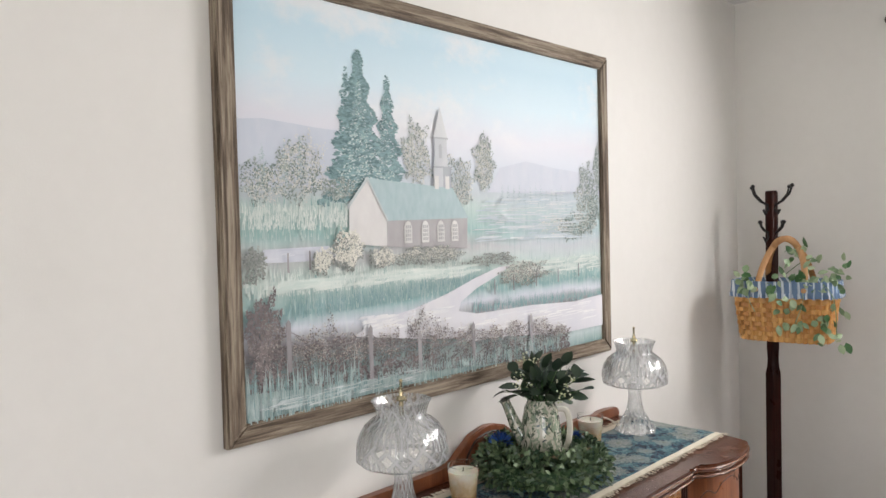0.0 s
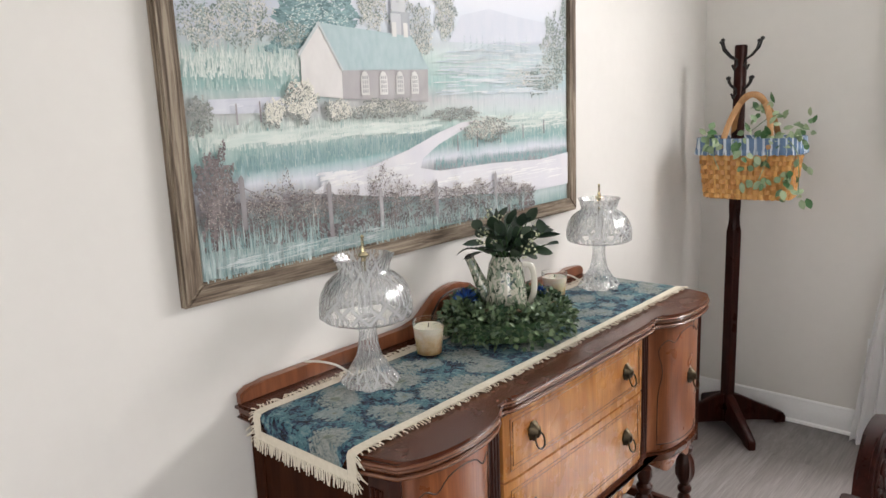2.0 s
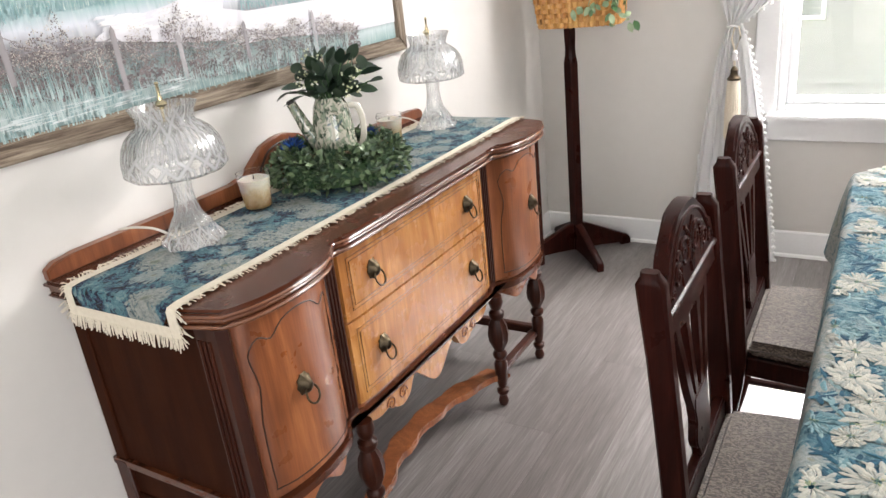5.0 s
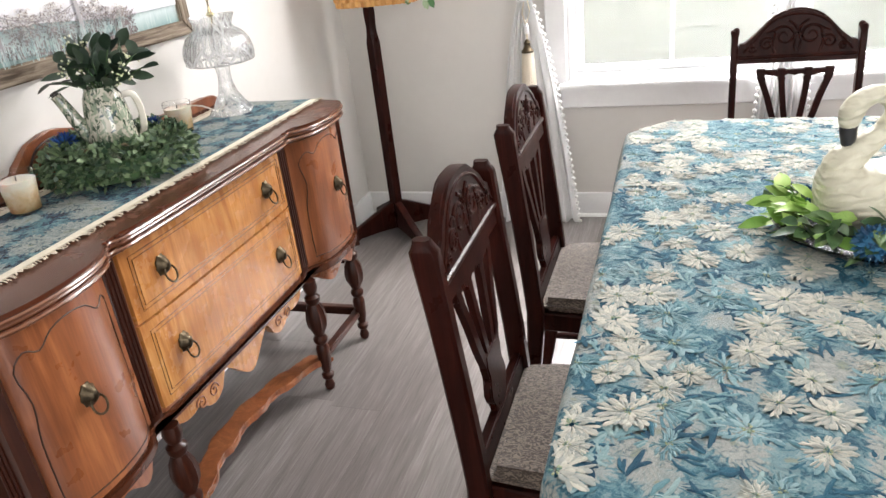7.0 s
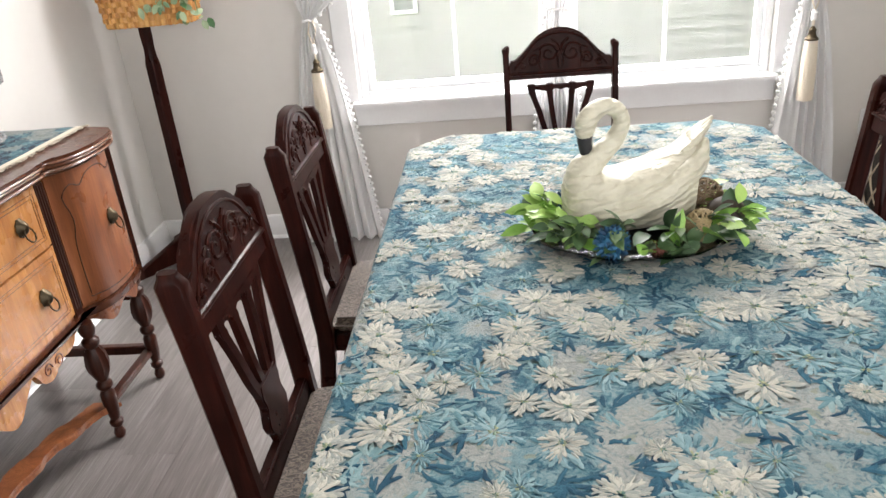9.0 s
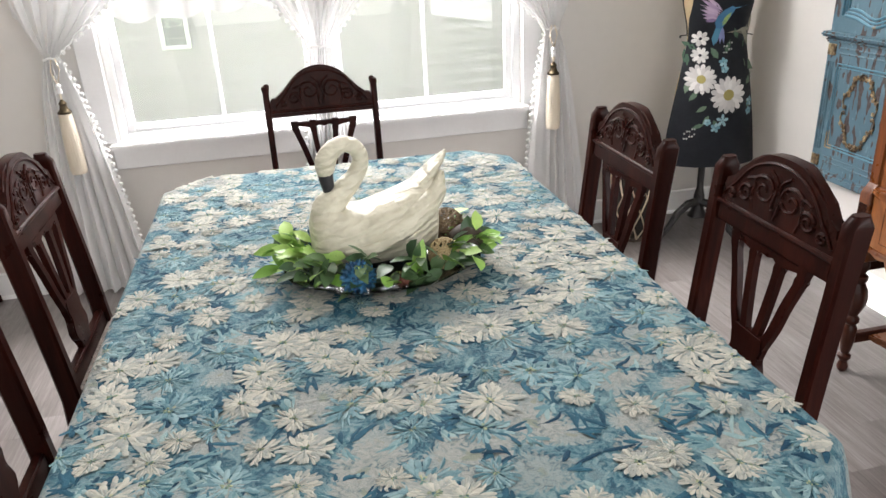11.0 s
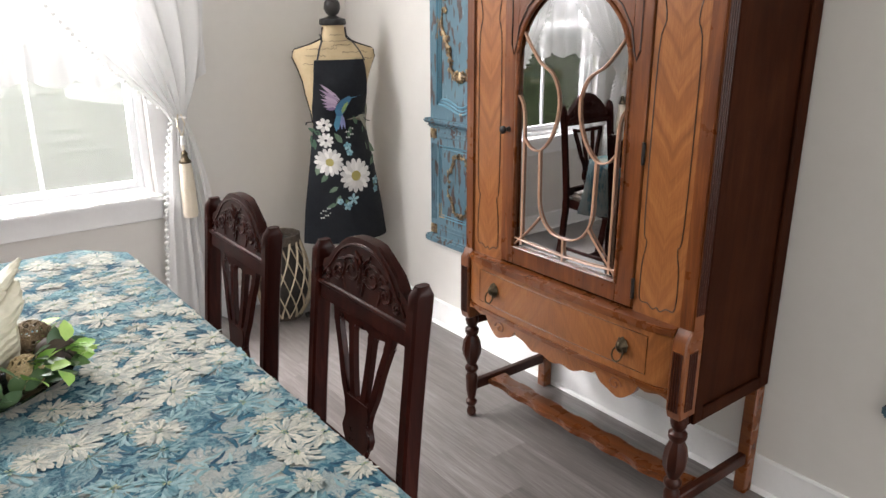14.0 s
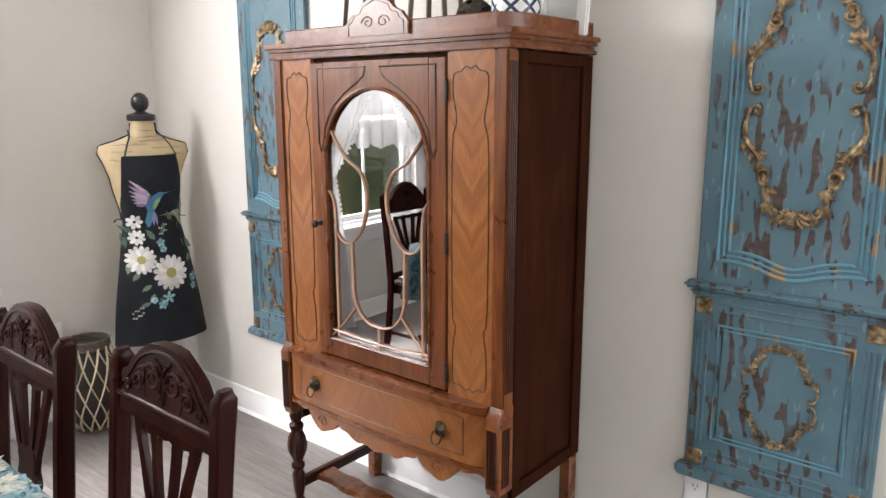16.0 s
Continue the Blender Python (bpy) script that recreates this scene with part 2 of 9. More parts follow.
def glass(name, tint=(1, 1, 1), rough=0.0, ior=1.45, thin=False, gloss=1.6):
    n = Nodes(name)
    n.bsdf.inputs["Transmission Weight"].default_value = 1.0
    n.bsdf.inputs["IOR"].default_value = ior
    if thin:
        t, g, m = n.node("ShaderNodeBsdfTransparent"), n.node("ShaderNodeBsdfGlossy"), n.node("ShaderNodeMixShader")
        t.inputs[0].default_value = (*tint, 1)
        g.inputs["Roughness"].default_value = rough
        fr = n.node("ShaderNodeFresnel")
        fr.inputs[0].default_value = 1.5
        n.put(m.inputs[0], n.math("MULTIPLY", fr.outputs[0], gloss, clamp=True))
        n.t.links.new(t.outputs[0], m.inputs[1])
        n.t.links.new(g.outputs[0], m.inputs[2])
        n.t.links.new(m.outputs[0], n.out.inputs[0])
        return n.m
    return n.end(tint, rough, 0.0)


MAT["pane"] = glass("window_pane", (0.97, 0.98, 0.98), 0.0, thin=True, gloss=0.8)
MAT["walnut"] = timber("walnut_veneer", (0.105, 0.030, 0.012), (0.25, 0.082, 0.030), (0.42, 0.158, 0.060), "z", 16, 0.3, 5.0, coat=0.55)
MAT["walnut_flat"] = timber("walnut_top", (0.045, 0.013, 0.006), (0.075, 0.022, 0.010), (0.115, 0.038, 0.016), "y", 22, 0.25, bump=0.03, mottle=0.2)
# paler walnut: the edge's highlights are put into its colour
MAT["reed"] = timber("highlight_walnut_reed", (0.09, 0.030, 0.014), (0.15, 0.055, 0.026), (0.22, 0.09, 0.045), "y", 22, 0.22, bump=0.02, mottle=0.2, coat=0.5)
MAT["walnut_dark"] = timber("dark_walnut", (0.018, 0.0045, 0.0025), (0.036, 0.0092, 0.0046), (0.066, 0.0185, 0.0085), "z", 24, 0.32, coat=0.0, spec=0.22)
# dark walnut, lowered further to put the ends' shade into its colour
MAT["walnut_shaded"] = timber("shaded_dark_walnut", (0.018, 0.0052, 0.0026), (0.030, 0.0088, 0.004), (0.048, 0.0145, 0.006), "z", 18, 0.55, coat=0.0, spec=0.03)
MAT["satinwood"] = timber("flame_satinwood", (0.25, 0.085, 0.022), (0.46, 0.195, 0.055), (0.66, 0.35, 0.125), "z", 17, 0.27, 11.0, mottle=0.55, coat=0.5)
MAT["carving"] = timber("carved_walnut", (0.10, 0.03, 0.014), (0.20, 0.065, 0.026), (0.30, 0.11, 0.045), "z", 20, 0.35)
MAT["line"] = plain("dark_inlay_line", (0.02, 0.008, 0.005), (0.035, 0.014, 0.008), 0.5)
MAT["mahogany"] = timber("dark_mahogany", (0.010, 0.0022, 0.0015), (0.021, 0.0042, 0.0028), (0.046, 0.0105, 0.0065), "z", 26, 0.30, coat=0.0, spec=0.10)
MAT["bronze"] = plain("aged_bronze", (0.035, 0.027, 0.018), (0.12, 0.094, 0.06), 0.38, 60, 0.2, 1.0)
MAT["black_iron"] = plain("black_iron", (0.015, 0.014, 0.014), (0.03, 0.028, 0.027), 0.45, 40, 0.1, 0.6)

# ---- the room ----
X0, X1, Y0, Y1, CEIL = -1.29, 2.642, -2.6, 3.72, 2.62
WX0, WX1, WZ0, WZ1 = -0.22, 1.60, 0.650, 2.30      # the twin window's opening


def structure(name, bm, material, label, smooth=40, parent=None):
    return tagged(part(name, bm, material, parent, "", smooth), label, name.split("_")[0], "", "structure")


bm = bmesh.new()
box(bm, X0 - 0.14, X0, Y0 - 0.14, Y1 + 0.14, 0, CEIL)
structure("wall_west", bm, MAT["wall"], "plain warm white painted wall behind the sideboard", 0)
bm = bmesh.new()
# the gap behind the walk is added for the side fill lamp
for y0, y1, z0, z1 in ((Y0 - 0.14, -2.2, 0, CEIL), (-0.1, Y1 + 0.14, 0, CEIL), (-2.2, -0.1, 0, 0.5), (-2.2, -0.1, 2.2, CEIL)):
    box(bm, X1, X1 + 0.14, y0, y1, z0, z1)
structure("wall_east", bm, MAT["wall"], "plain warm white painted wall behind the china cabinet", 0)
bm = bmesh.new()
# unseen closing wall, its opening added to hold the south fill lamp
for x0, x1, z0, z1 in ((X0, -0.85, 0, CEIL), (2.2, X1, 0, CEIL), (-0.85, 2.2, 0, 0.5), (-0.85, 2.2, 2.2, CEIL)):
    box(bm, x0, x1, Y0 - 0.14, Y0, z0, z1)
structure("wall_south", bm, MAT["wall"], "plain warm white painted unseen wall with an opening added for light", 0)
bm = bmesh.new()
for x0, x1, z0, z1 in ((X0, WX0, 0, CEIL), (WX1, X1, 0, CEIL), (WX0, WX1, 0, WZ0), (WX0, WX1, WZ1, CEIL)):
    box(bm, x0, x1, Y1, Y1 + 0.14, z0, z1)
structure("wall_north", bm, MAT["wall"], "warm white painted wall pierced by a twin window", 0)
bm = bmesh.new()
box(bm, X0 - 0.14, X1 + 0.14, Y0 - 0.14, Y1 + 0.14, CEIL, CEIL + 0.1)
structure("ceiling", bm, MAT["ceiling"], "plain white painted ceiling", 0)
bm = bmesh.new()
box(bm, X0 - 0.14, X1 + 0.14, Y0 - 0.14, Y1 + 0.14, -0.10, -0.004)
floor = structure("floor", bm, plain("floor_joint", (0.02, 0.018, 0.017), (0.03, 0.027, 0.025), 0.7), "grey-brown wood-look vinyl plank floor", 0)

BASE = [(0, 0), (0.016, 0), (0.016, 0.095), (0.012, 0.104), (0.012, 0.112), (0.006, 0.118), (0, 0.118)]
SHOE = [(0.0, 0), (0.028, 0), (0.026, 0.008), (0.018, 0.014), (0.0, 0.015)]
for i, line in enumerate((((X0, Y0, 0), (X0, Y1, 0)), ((X0, Y1, 0), (X1, Y1, 0)), ((X1, Y1, 0), (X1, Y0, 0)), ((X1, Y0, 0), (X0, Y0, 0)))):
    bm = bmesh.new()
    sweep(bm, line, BASE)
    sweep(bm, line, SHOE)
    structure("baseboard_%d" % (i + 1), bm, MAT["trim"], "white painted baseboard with a stepped top edge")

# ---- the twin window ----
window = thing("window_1", pose(0, 0, 0), "white vinyl twin window with muntins and a painted sill", "window", "", "structure")
MX = (WX0 + WX1) / 2
bm = bmesh.new()
for x0, x1, z0, z1 in ((WX0, WX0 + 0.035, WZ0, WZ1), (WX1 - 0.035, WX1, WZ0, WZ1), (MX - 0.05, MX + 0.05, WZ0, WZ1),
                       (WX0 + 0.035, MX - 0.05, WZ1 - 0.035, WZ1), (MX + 0.05, WX1 - 0.035, WZ1 - 0.035, WZ1),
                       (WX0 + 0.035, MX - 0.05, WZ0, WZ0 + 0.03), (MX + 0.05, WX1 - 0.035, WZ0, WZ0 + 0.03)):
    box(bm, x0, x1, Y1 + 0.03, Y1 + 0.12, z0, z1, 0.003)
part("window_frame", bm, MAT["vinyl"], window)
for a, b in ((WX0 + 0.035, MX - 0.05), (MX + 0.05, WX1 - 0.035)):
    for low, (z0, z1) in enumerate(((1.33, WZ1 - 0.035), (WZ0 + 0.03, 1.365))):
        d = Y1 + (0.05 if low else 0.085)
        bm = bmesh.new()
        w = 0.032
        for x0, x1, y0, y1 in ((a, a + w, z0, z1), (b - w, b, z0, z1), (a + w, b - w, z0, z0 + w), (a + w, b - w, z1 - w, z1)):
            box(bm, x0, x1, d, d + 0.03, y0, y1, 0.003)
        sash = part("sash", bm, MAT["vinyl"], window)
        bm = bmesh.new()
        box(bm, (a + b) / 2 - 0.009, (a + b) / 2 + 0.009, d + 0.009, d + 0.021, z0 + w, z1 - w, 0.002)
        part("muntin", bm, MAT["vinyl"], sash)
        bm = bmesh.new()
        box(bm, a + w, b - w, d + 0.013, d + 0.017, z0 + w, z1 - w)
        pane = part("pane", bm, MAT["pane"], sash, "", 0)
        pane.visible_shadow = False
bm = bmesh.new()
box(bm, WX0 - 0.035, WX1 + 0.026, Y1 - 0.045, Y1 - 0.0005, WZ0 - 0.025, WZ0, 0.006, 2)
box(bm, WX0 + 0.002, WX1 - 0.002, Y1, Y1 + 0.03, WZ0 - 0.001, WZ0 + 0.004)
part("window_sill", bm, MAT["trim"], window)
bm = bmesh.new()
box(bm, WX0 - 0.030, WX1 + 0.020, Y1 - 0.018, Y1 - 0.0005, WZ0 - 0.115, WZ0 - 0.026, 0.004)
part("apron_board", bm, MAT["trim"], window)
for x0, x1, z0, z1 in ((WX0 - 0.09, WX0, WZ0, WZ1 + 0.09), (WX1, WX1 + 0.09, WZ0, WZ1 + 0.09), (WX0, WX1, WZ1, WZ1 + 0.09)):
    bm = bmesh.new()
    box(bm, x0, x1, Y1 - 0.018, Y1 - 0.0005, z0 + 0.001, z1, 0.004)
    part("casing", bm, MAT["trim"], window)

# ---- outside ----
MAT["lawn"] = plain("lawn", (0.11, 0.17, 0.06), (0.19, 0.27, 0.11), 0.9, 3.0, 0.5)
MAT["siding"] = plain("pale_grey_siding", (0.46, 0.45, 0.465), (0.51, 0.50, 0.515), 0.6, 4.0, 0.05)
MAT["roof"] = plain("grey_shingle", (0.07, 0.07, 0.075), (0.12, 0.12, 0.125), 0.85, 12.0, 0.4)
MAT["bark"] = plain("bark", (0.06, 0.045, 0.03), (0.12, 0.09, 0.065), 0.9, 25, 0.6)
MAT["leaves"] = plain("tree_leaves", (0.14, 0.22, 0.09), (0.36, 0.46, 0.24), 0.6, 5.0, islands=True)
bm = bmesh.new()
sheet(bm, 40, 40, lambda u, v: ((u - 0.5) * 400, (v - 0.5) * 400, -0.75 + (0.25 * noise.noise((u * 30, v * 30, 0)) if abs(u - 0.5) > 0.03 or abs(v - 0.5) > 0.03 else -0.1)))
structure("ground", bm, MAT["lawn"], "green lawn falling away from the house")
house = thing("neighbour_house", pose(0, 0, 0), "pale grey lap-sided house across the lawn", "house")
HX0, HX1, HY = -2.6, 12.0, 9.0
bm = bmesh.new()
box(bm, HX0, HX1, HY + 0.03, HY + 7, -1.1, 5.4)
part("wall", bm, MAT["siding"], house)
bm = bmesh.new()
prism(bm, [(HY - 0.5, 5.3), (HY + 7.5, 5.3), (HY + 3.5, 8.0)], "yz", HX0 - 0.4, HX1 + 0.4)
part("roof", bm, MAT["roof"], house)
bm = bmesh.new()
prism(bm, [(HY + 0.029, 0), (HY - 0.006, 0), (HY + 0.019, 0.128), (HY + 0.029, 0.128)], "yz", HX0, HX1)
board_mesh = finish("siding_board", bm, MAT["siding"], 0)
for i in range(49):
    o = new("siding_board", board_mesh)
    o.parent, o.location = house, (0, 0, -1.0 + i * 0.127)
win = thing("window", pose(0, 0, 0), "small white-framed window", "")
win.parent = house
del win["label"]
bm = bmesh.new()
for x0, x1, z0, z1 in ((-0.73, -0.685, 0.41, 0.79), (-0.465, -0.42, 0.41, 0.79), (-0.685, -0.465, 0.745, 0.79), (-0.685, -0.465, 0.41, 0.455)):
    box(bm, x0, x1, HY - 0.03, HY + 0.02, z0, z1, 0.005)
part("frame", bm, MAT["vinyl"], win)
bm = bmesh.new()
box(bm, -0.685, -0.465, HY - 0.005, HY + 0.0, 0.455, 0.745)
part("pane", bm, plain("dull_pane", (0.30, 0.31, 0.32), (0.36, 0.37, 0.38), 0.15, 3), win)


def tree(x, y, h, s, seed):
    rng = random.Random(seed)
    t = thing("tree", pose(x, y, -0.8), "leafy green garden tree on the lawn", "tree", "garden trees")
    bm = bmesh.new()
    tube(bm, [(0, 0, 0), (0.05, 0, h * 0.25), (0, 0.06, h * 0.6), (0.04, 0, h * 0.9)], [0.14, 0.11, 0.07, 0.02], 8)
    for k in range(9):
        a, z = rng.uniform(0, 6.28), h * rng.uniform(0.3, 0.75)
        tube(bm, [(0, 0, z), (0.4 * s * math.cos(a), 0.4 * s * math.sin(a), z + 0.25), (0.9 * s * math.cos(a), 0.9 * s * math.sin(a), z + 0.7)], [0.05, 0.035, 0.01], 6)
    part("trunk", bm, MAT["bark"], t)
    bm = bmesh.new()
    clumps = [(rng.gauss(0, 0.6 * s), rng.gauss(0, 0.6 * s), h * rng.uniform(0.3, 1.0)) for _ in range(46)]
    for cx, cy, cz in clumps:
        for _ in range(34):
            d = Vector((rng.gauss(0, 1), rng.gauss(0, 1), rng.gauss(0, 0.8)))
            b = Vector((cx, cy, cz)) + d * 0.22 * s
            leaf(bm, b, (d.x, d.y, d.z - 0.3), 0.16, 0.085, (rng.gauss(0, 1), rng.gauss(0, 1), 1), 0.2, 0.2, 2)
    tagged(part("crown", bm, MAT["leaves"], t), kind="stuff")


for x, y, h, s, k in ((-14.0, 26.0, 4.0, 1.1, 1), (-17.0, 32.0, 4.6, 1.3, 2), (-22.0, 37.0, 4.4, 1.3, 3)):
    tree(x, y, h, s, k)

# ---- sheer curtains ----
def sheer_material(name, see=0.25, tint=(0.86, 0.86, 0.87)):
    n = Nodes(name)
    d, tl, tr = n.node("ShaderNodeBsdfDiffuse"), n.node("ShaderNodeBsdfTranslucent"), n.node("ShaderNodeBsdfTransparent")
    weave = n.noise(n.coords((1, 1, 1)), 900, 2)
    col = n.ramp(n.noise(n.coords((4, 4, 0.5)), 9, 3), [(0.3, tuple(c * 0.94 for c in tint)), (0.7, tint)])
    n.put(d.inputs[0], col)
    n.put(tl.inputs[0], col)
    a, b = n.node("ShaderNodeMixShader"), n.node("ShaderNodeMixShader")
    a.inputs[0].default_value = 0.016
    n.t.links.new(d.outputs[0], a.inputs[1])
    n.t.links.new(tl.outputs[0], a.inputs[2])
    n.put(b.inputs[0], n.math("ADD", n.math("MULTIPLY", n.math("SUBTRACT", weave, 0.5), 0.25), see))
    n.t.links.new(a.outputs[0], b.inputs[1])
    n.t.links.new(tr.outputs[0], b.inputs[2])
    n.t.links.new(b.outputs[0], n.out.inputs[0])
    return n.m


MAT["sheer"] = sheer_material("white_sheer_voile", 0.24, (0.88, 0.88, 0.88))
MAT["lace"] = sheer_material("white_valance_voile", 0.30)
MAT["pompom"] = plain("white_pompom", (0.74, 0.74, 0.73), (0.82, 0.82, 0.81), 0.9, 300, 0.4)
MAT["tassel"] = plain("ivory_tassel_yarn", (0.66, 0.58, 0.46), (0.76, 0.69, 0.57), 0.85, 90, 0.6, stretch=(1, 1, 0.08))
ROD = 2.40
bm = bmesh.new()
tube(bm, [(-0.62, 3.64, ROD), (2.0, 3.64, ROD)], 0.012, 10)
for x in (-0.62, 2.0):
    lathe(bm, [(0.004, ROD - 0.03), (0.022, ROD - 0.012), (0.026, ROD), (0.020, ROD + 0.016), (0.004, ROD + 0.03)], x, 3.64, 12)
rod = tagged(part("curtain_rod", bm, MAT["bronze"]), "slim bronze curtain rod over the twin window", "curtain rod")
for x in (-0.5, 0.69, 1.88):
    bm = bmesh.new()
    tube(bm, [(x, 3.64, ROD), (x, Y1 - 0.002, ROD)], 0.006, 6)
    box(bm, x - 0.012, x + 0.012, Y1 - 0.006, Y1 - 0.001, ROD - 0.03, ROD + 0.03)
    part("bracket", bm, MAT["bronze"], rod)

bead = bmesh.new()
bmesh.ops.create_icosphere(bead, subdivisions=1, radius=0.0105)
bead_mesh = finish("pompom", bead, MAT["pompom"])


def swag(name, top0, top1, tie, foot0, foot1, free, seed, label, tie_z=1.0, puff=0.06, dy=0.0):
    """A sheer panel from the rod, drawn to a tie, then falling to the floor. free: which side shows the trimmed edge (0 or 1)."""
    cur = thing(name, pose(0, 0, 0), label, "curtain", "sheer curtains")
    rng = random.Random(seed)
    ph = [rng.uniform(0, 6.28) for _ in range(4)]
    nv, nu = 44, 48

    def at(u, v):
        z = ROD * (1 - v)
        edge0 = edge1 = 0.0
        if z > tie_z:
            t = (ROD - z) / (ROD - tie_z)
            sag0, sag1 = (t ** 2.4, t ** 2.4)
            a = top0 + (tie - 0.022 - top0) * (sag0 if free == 0 else t ** 6)
            b = top1 + (tie + 0.022 - top1) * (sag1 if free == 1 else t ** 6)
            puffy = puff * math.sin(math.pi * min(1, t * 1.02)) ** 0.7 * t
            depth = 0.022 * (1 - 0.4 * t)
        else:
            t = (tie_z - z) / tie_z
            a = tie - 0.022 + (foot0 - tie + 0.022) * t ** 0.6
            b = tie + 0.022 + (foot1 - tie - 0.022) * t ** 0.6
            puffy = 0.012 * t
            depth = 0.010 + 0.016 * t
        x = a + (b - a) * u
        y = 3.640 + dy - puffy + depth * math.sin(u * 6.28 * 7 + ph[0] + 0.8 * math.sin(v * 5 + ph[1])) + 0.4 * depth * math.sin(u * 6.28 * 13 + ph[2])
        return (x, min(y, Y1 - 0.05), max(z, 0.006))

    bm = bmesh.new()
    sheet(bm, nu, nv, at)
    part("panel", bm, MAT["sheer"], cur, "", 80)
    line, run = [at(free, j / 400) for j in range(401)], 0.0
    for p, q in zip(line, line[1:]):
        run += (Vector(q) - Vector(p)).length
        if run > 0.030:
            run = 0.0
            o = new("pompom", bead_mesh)
            o.parent, o.location = cur, (q[0], q[1] - 0.006, max(q[2], 0.012))
    bm = bmesh.new()
    tube(bm, [(tie + 0.026 * math.cos(a), 3.64 + dy + 0.030 * math.sin(a), tie_z + 0.004 * math.sin(3 * a)) for a in [6.2832 * k / 18 for k in range(18)]], 0.005, 6, closed=True)
    part("tieback", bm, MAT["pompom"], cur)
    return cur


swag("curtain", -0.52, 0.42, -0.385, -0.56, -0.17, 1, 1, "white sheer curtain tied back by the coat stand", 1.03)
swag("curtain", 0.18, 0.80, 0.650, 0.53, 0.72, 0, 2, "white sheer curtain with pompoms gathered between the windows", 1.0)
swag("curtain", 0.62, 1.26, 0.690, 0.62, 0.80, 1, 3, "white sheer curtain with pompoms gathered between the windows", 1.0, 0.06, -0.012)
swag("curtain", 0.98, 1.88, 1.715, 1.56, 1.91, 0, 4, "white sheer curtain tied back by the dress form", 1.0)

bm = bmesh.new()


def valance_at(u, v):
    x = -0.5 + 2.38 * u
    low = 1.19 - 0.035 * abs(math.sin(u * 3.14159 * 13)) - 0.02 * math.sin(u * 9)
    z = ROD - 0.02 + (low - ROD + 0.02) * v
    return (x, 3.694 - 0.018 * math.sin(u * 6.28 * 19) * (0.5 + 0.5 * v) + 0.004 * math.sin(u * 80), z)


sheet(bm, 260, 14, valance_at)
tagged(part("valance", bm, MAT["lace"], None, "", 80), "scalloped white voile valance across the twin window", "valance")


def tassel(x, y, z, label):
    """A key tassel hung from the tieback; z is the top of its metal bell."""
    t = thing("tassel", pose(x, y, z), label, "tassel", "curtain tassels")
    bm = bmesh.new()
    tube(bm, [(-0.006, 0.01, 0.17), (-0.016, 0, 0.12), (-0.004, -0.004, 0.085), (0.003, -0.006, 0.05), (0, -0.004, 0.0)], 0.0035, 6)
    tube(bm, [(0.008, 0.01, 0.17), (0.018, 0, 0.13), (0.006, -0.004, 0.09), (-0.003, -0.002, 0.05), (0, -0.004, 0.0)], 0.0035, 6)
    part("cord", bm, MAT["tassel"], t)
    bm = bmesh.new()
    lathe(bm, [(0.011, 0.035), (0.013, 0.045), (0.009, 0.055), (0.012, 0.065), (0.006, 0.075)], 0, -0.004, 12)
    part("bead", bm, MAT["pompom"], t)
    bm = bmesh.new()
    lathe(bm, [(0.027, -0.045), (0.028, -0.038), (0.018, -0.028), (0.013, -0.012), (0.016, -0.004), (0.010, 0.004), (0.005, 0.012)], 0, -0.004, 16)
    part("bell", bm, MAT["bronze"], t, "dark bronze tassel cap")
    bm = bmesh.new()
    lathe(bm, [(0.030, -0.295), (0.032, -0.28), (0.031, -0.17), (0.028, -0.08), (0.024, -0.0455)], 0, -0.004, 40, lambda a, i: 1 + 0.05 * math.sin(20 * a + i))
    part("skirt", bm, MAT["tassel"], t)


tassel(-0.372, 3.602, 0.862, "ivory bronze-capped tassel on the curtain by the coat stand")
tassel(1.709, 3.602, 0.846, "ivory bronze-capped tassel on the curtain by the dress form")

# ---- the sideboard ----
def mirror_y(pts, c):
    return [(x, 2 * c - y) for x, y in reversed(pts)]


SC = 1.828
SB = thing("sideboard", pose(0, 0, 0), "antique walnut serpentine sideboard with satinwood drawers against the wall", "sideboard")
near = [(-1.285, 1.085), (-0.868, 1.085), (-0.792, 1.108), (-0.765, 1.16), (-0.752, 1.23), (-0.752, 1.31), (-0.765, 1.375), (-0.788, 1.418), (-0.806, 1.436), (-0.810, 1.456), (-0.803, 1.475), (-0.798, 1.50), (-0.796, 1.66), (-0.795, SC)]
outline = near + mirror_y(near, SC)[1:]


def inset(pts, d, back):
    """The outline drawn in by d on its open sides."""
    out = []
    for i, p in enumerate(pts):
        a, b = Vector(pts[max(i - 1, 0)]), Vector(pts[min(i + 1, len(pts) - 1)])
        t = (b - a).normalized()
        q = Vector(p) + Vector((-t.y, t.x)) * d
        out.append((max(q.x, back), q.y))
    return out


def smooth_outline(pts):
    body = [(p.x, p.y) for p in spline([(x, y, 0) for x, y in pts[2:-2]], 3)]
    return pts[:2] + body + pts[-2:]


full = smooth_outline(outline)
bm = bmesh.new()
prism(bm, full, "xy", 0.872, 0.890, 0.006, 2)
prism(bm, inset(full, 0.010, -1.285), "xy", 0.862, 0.8715, 0.003)
prism(bm, inset(full, 0.004, -1.285), "xy", 0.850, 0.8615, 0.004, 2)
part("top", bm, MAT["walnut_flat"], SB, "dark worn walnut top with a reeded edge")
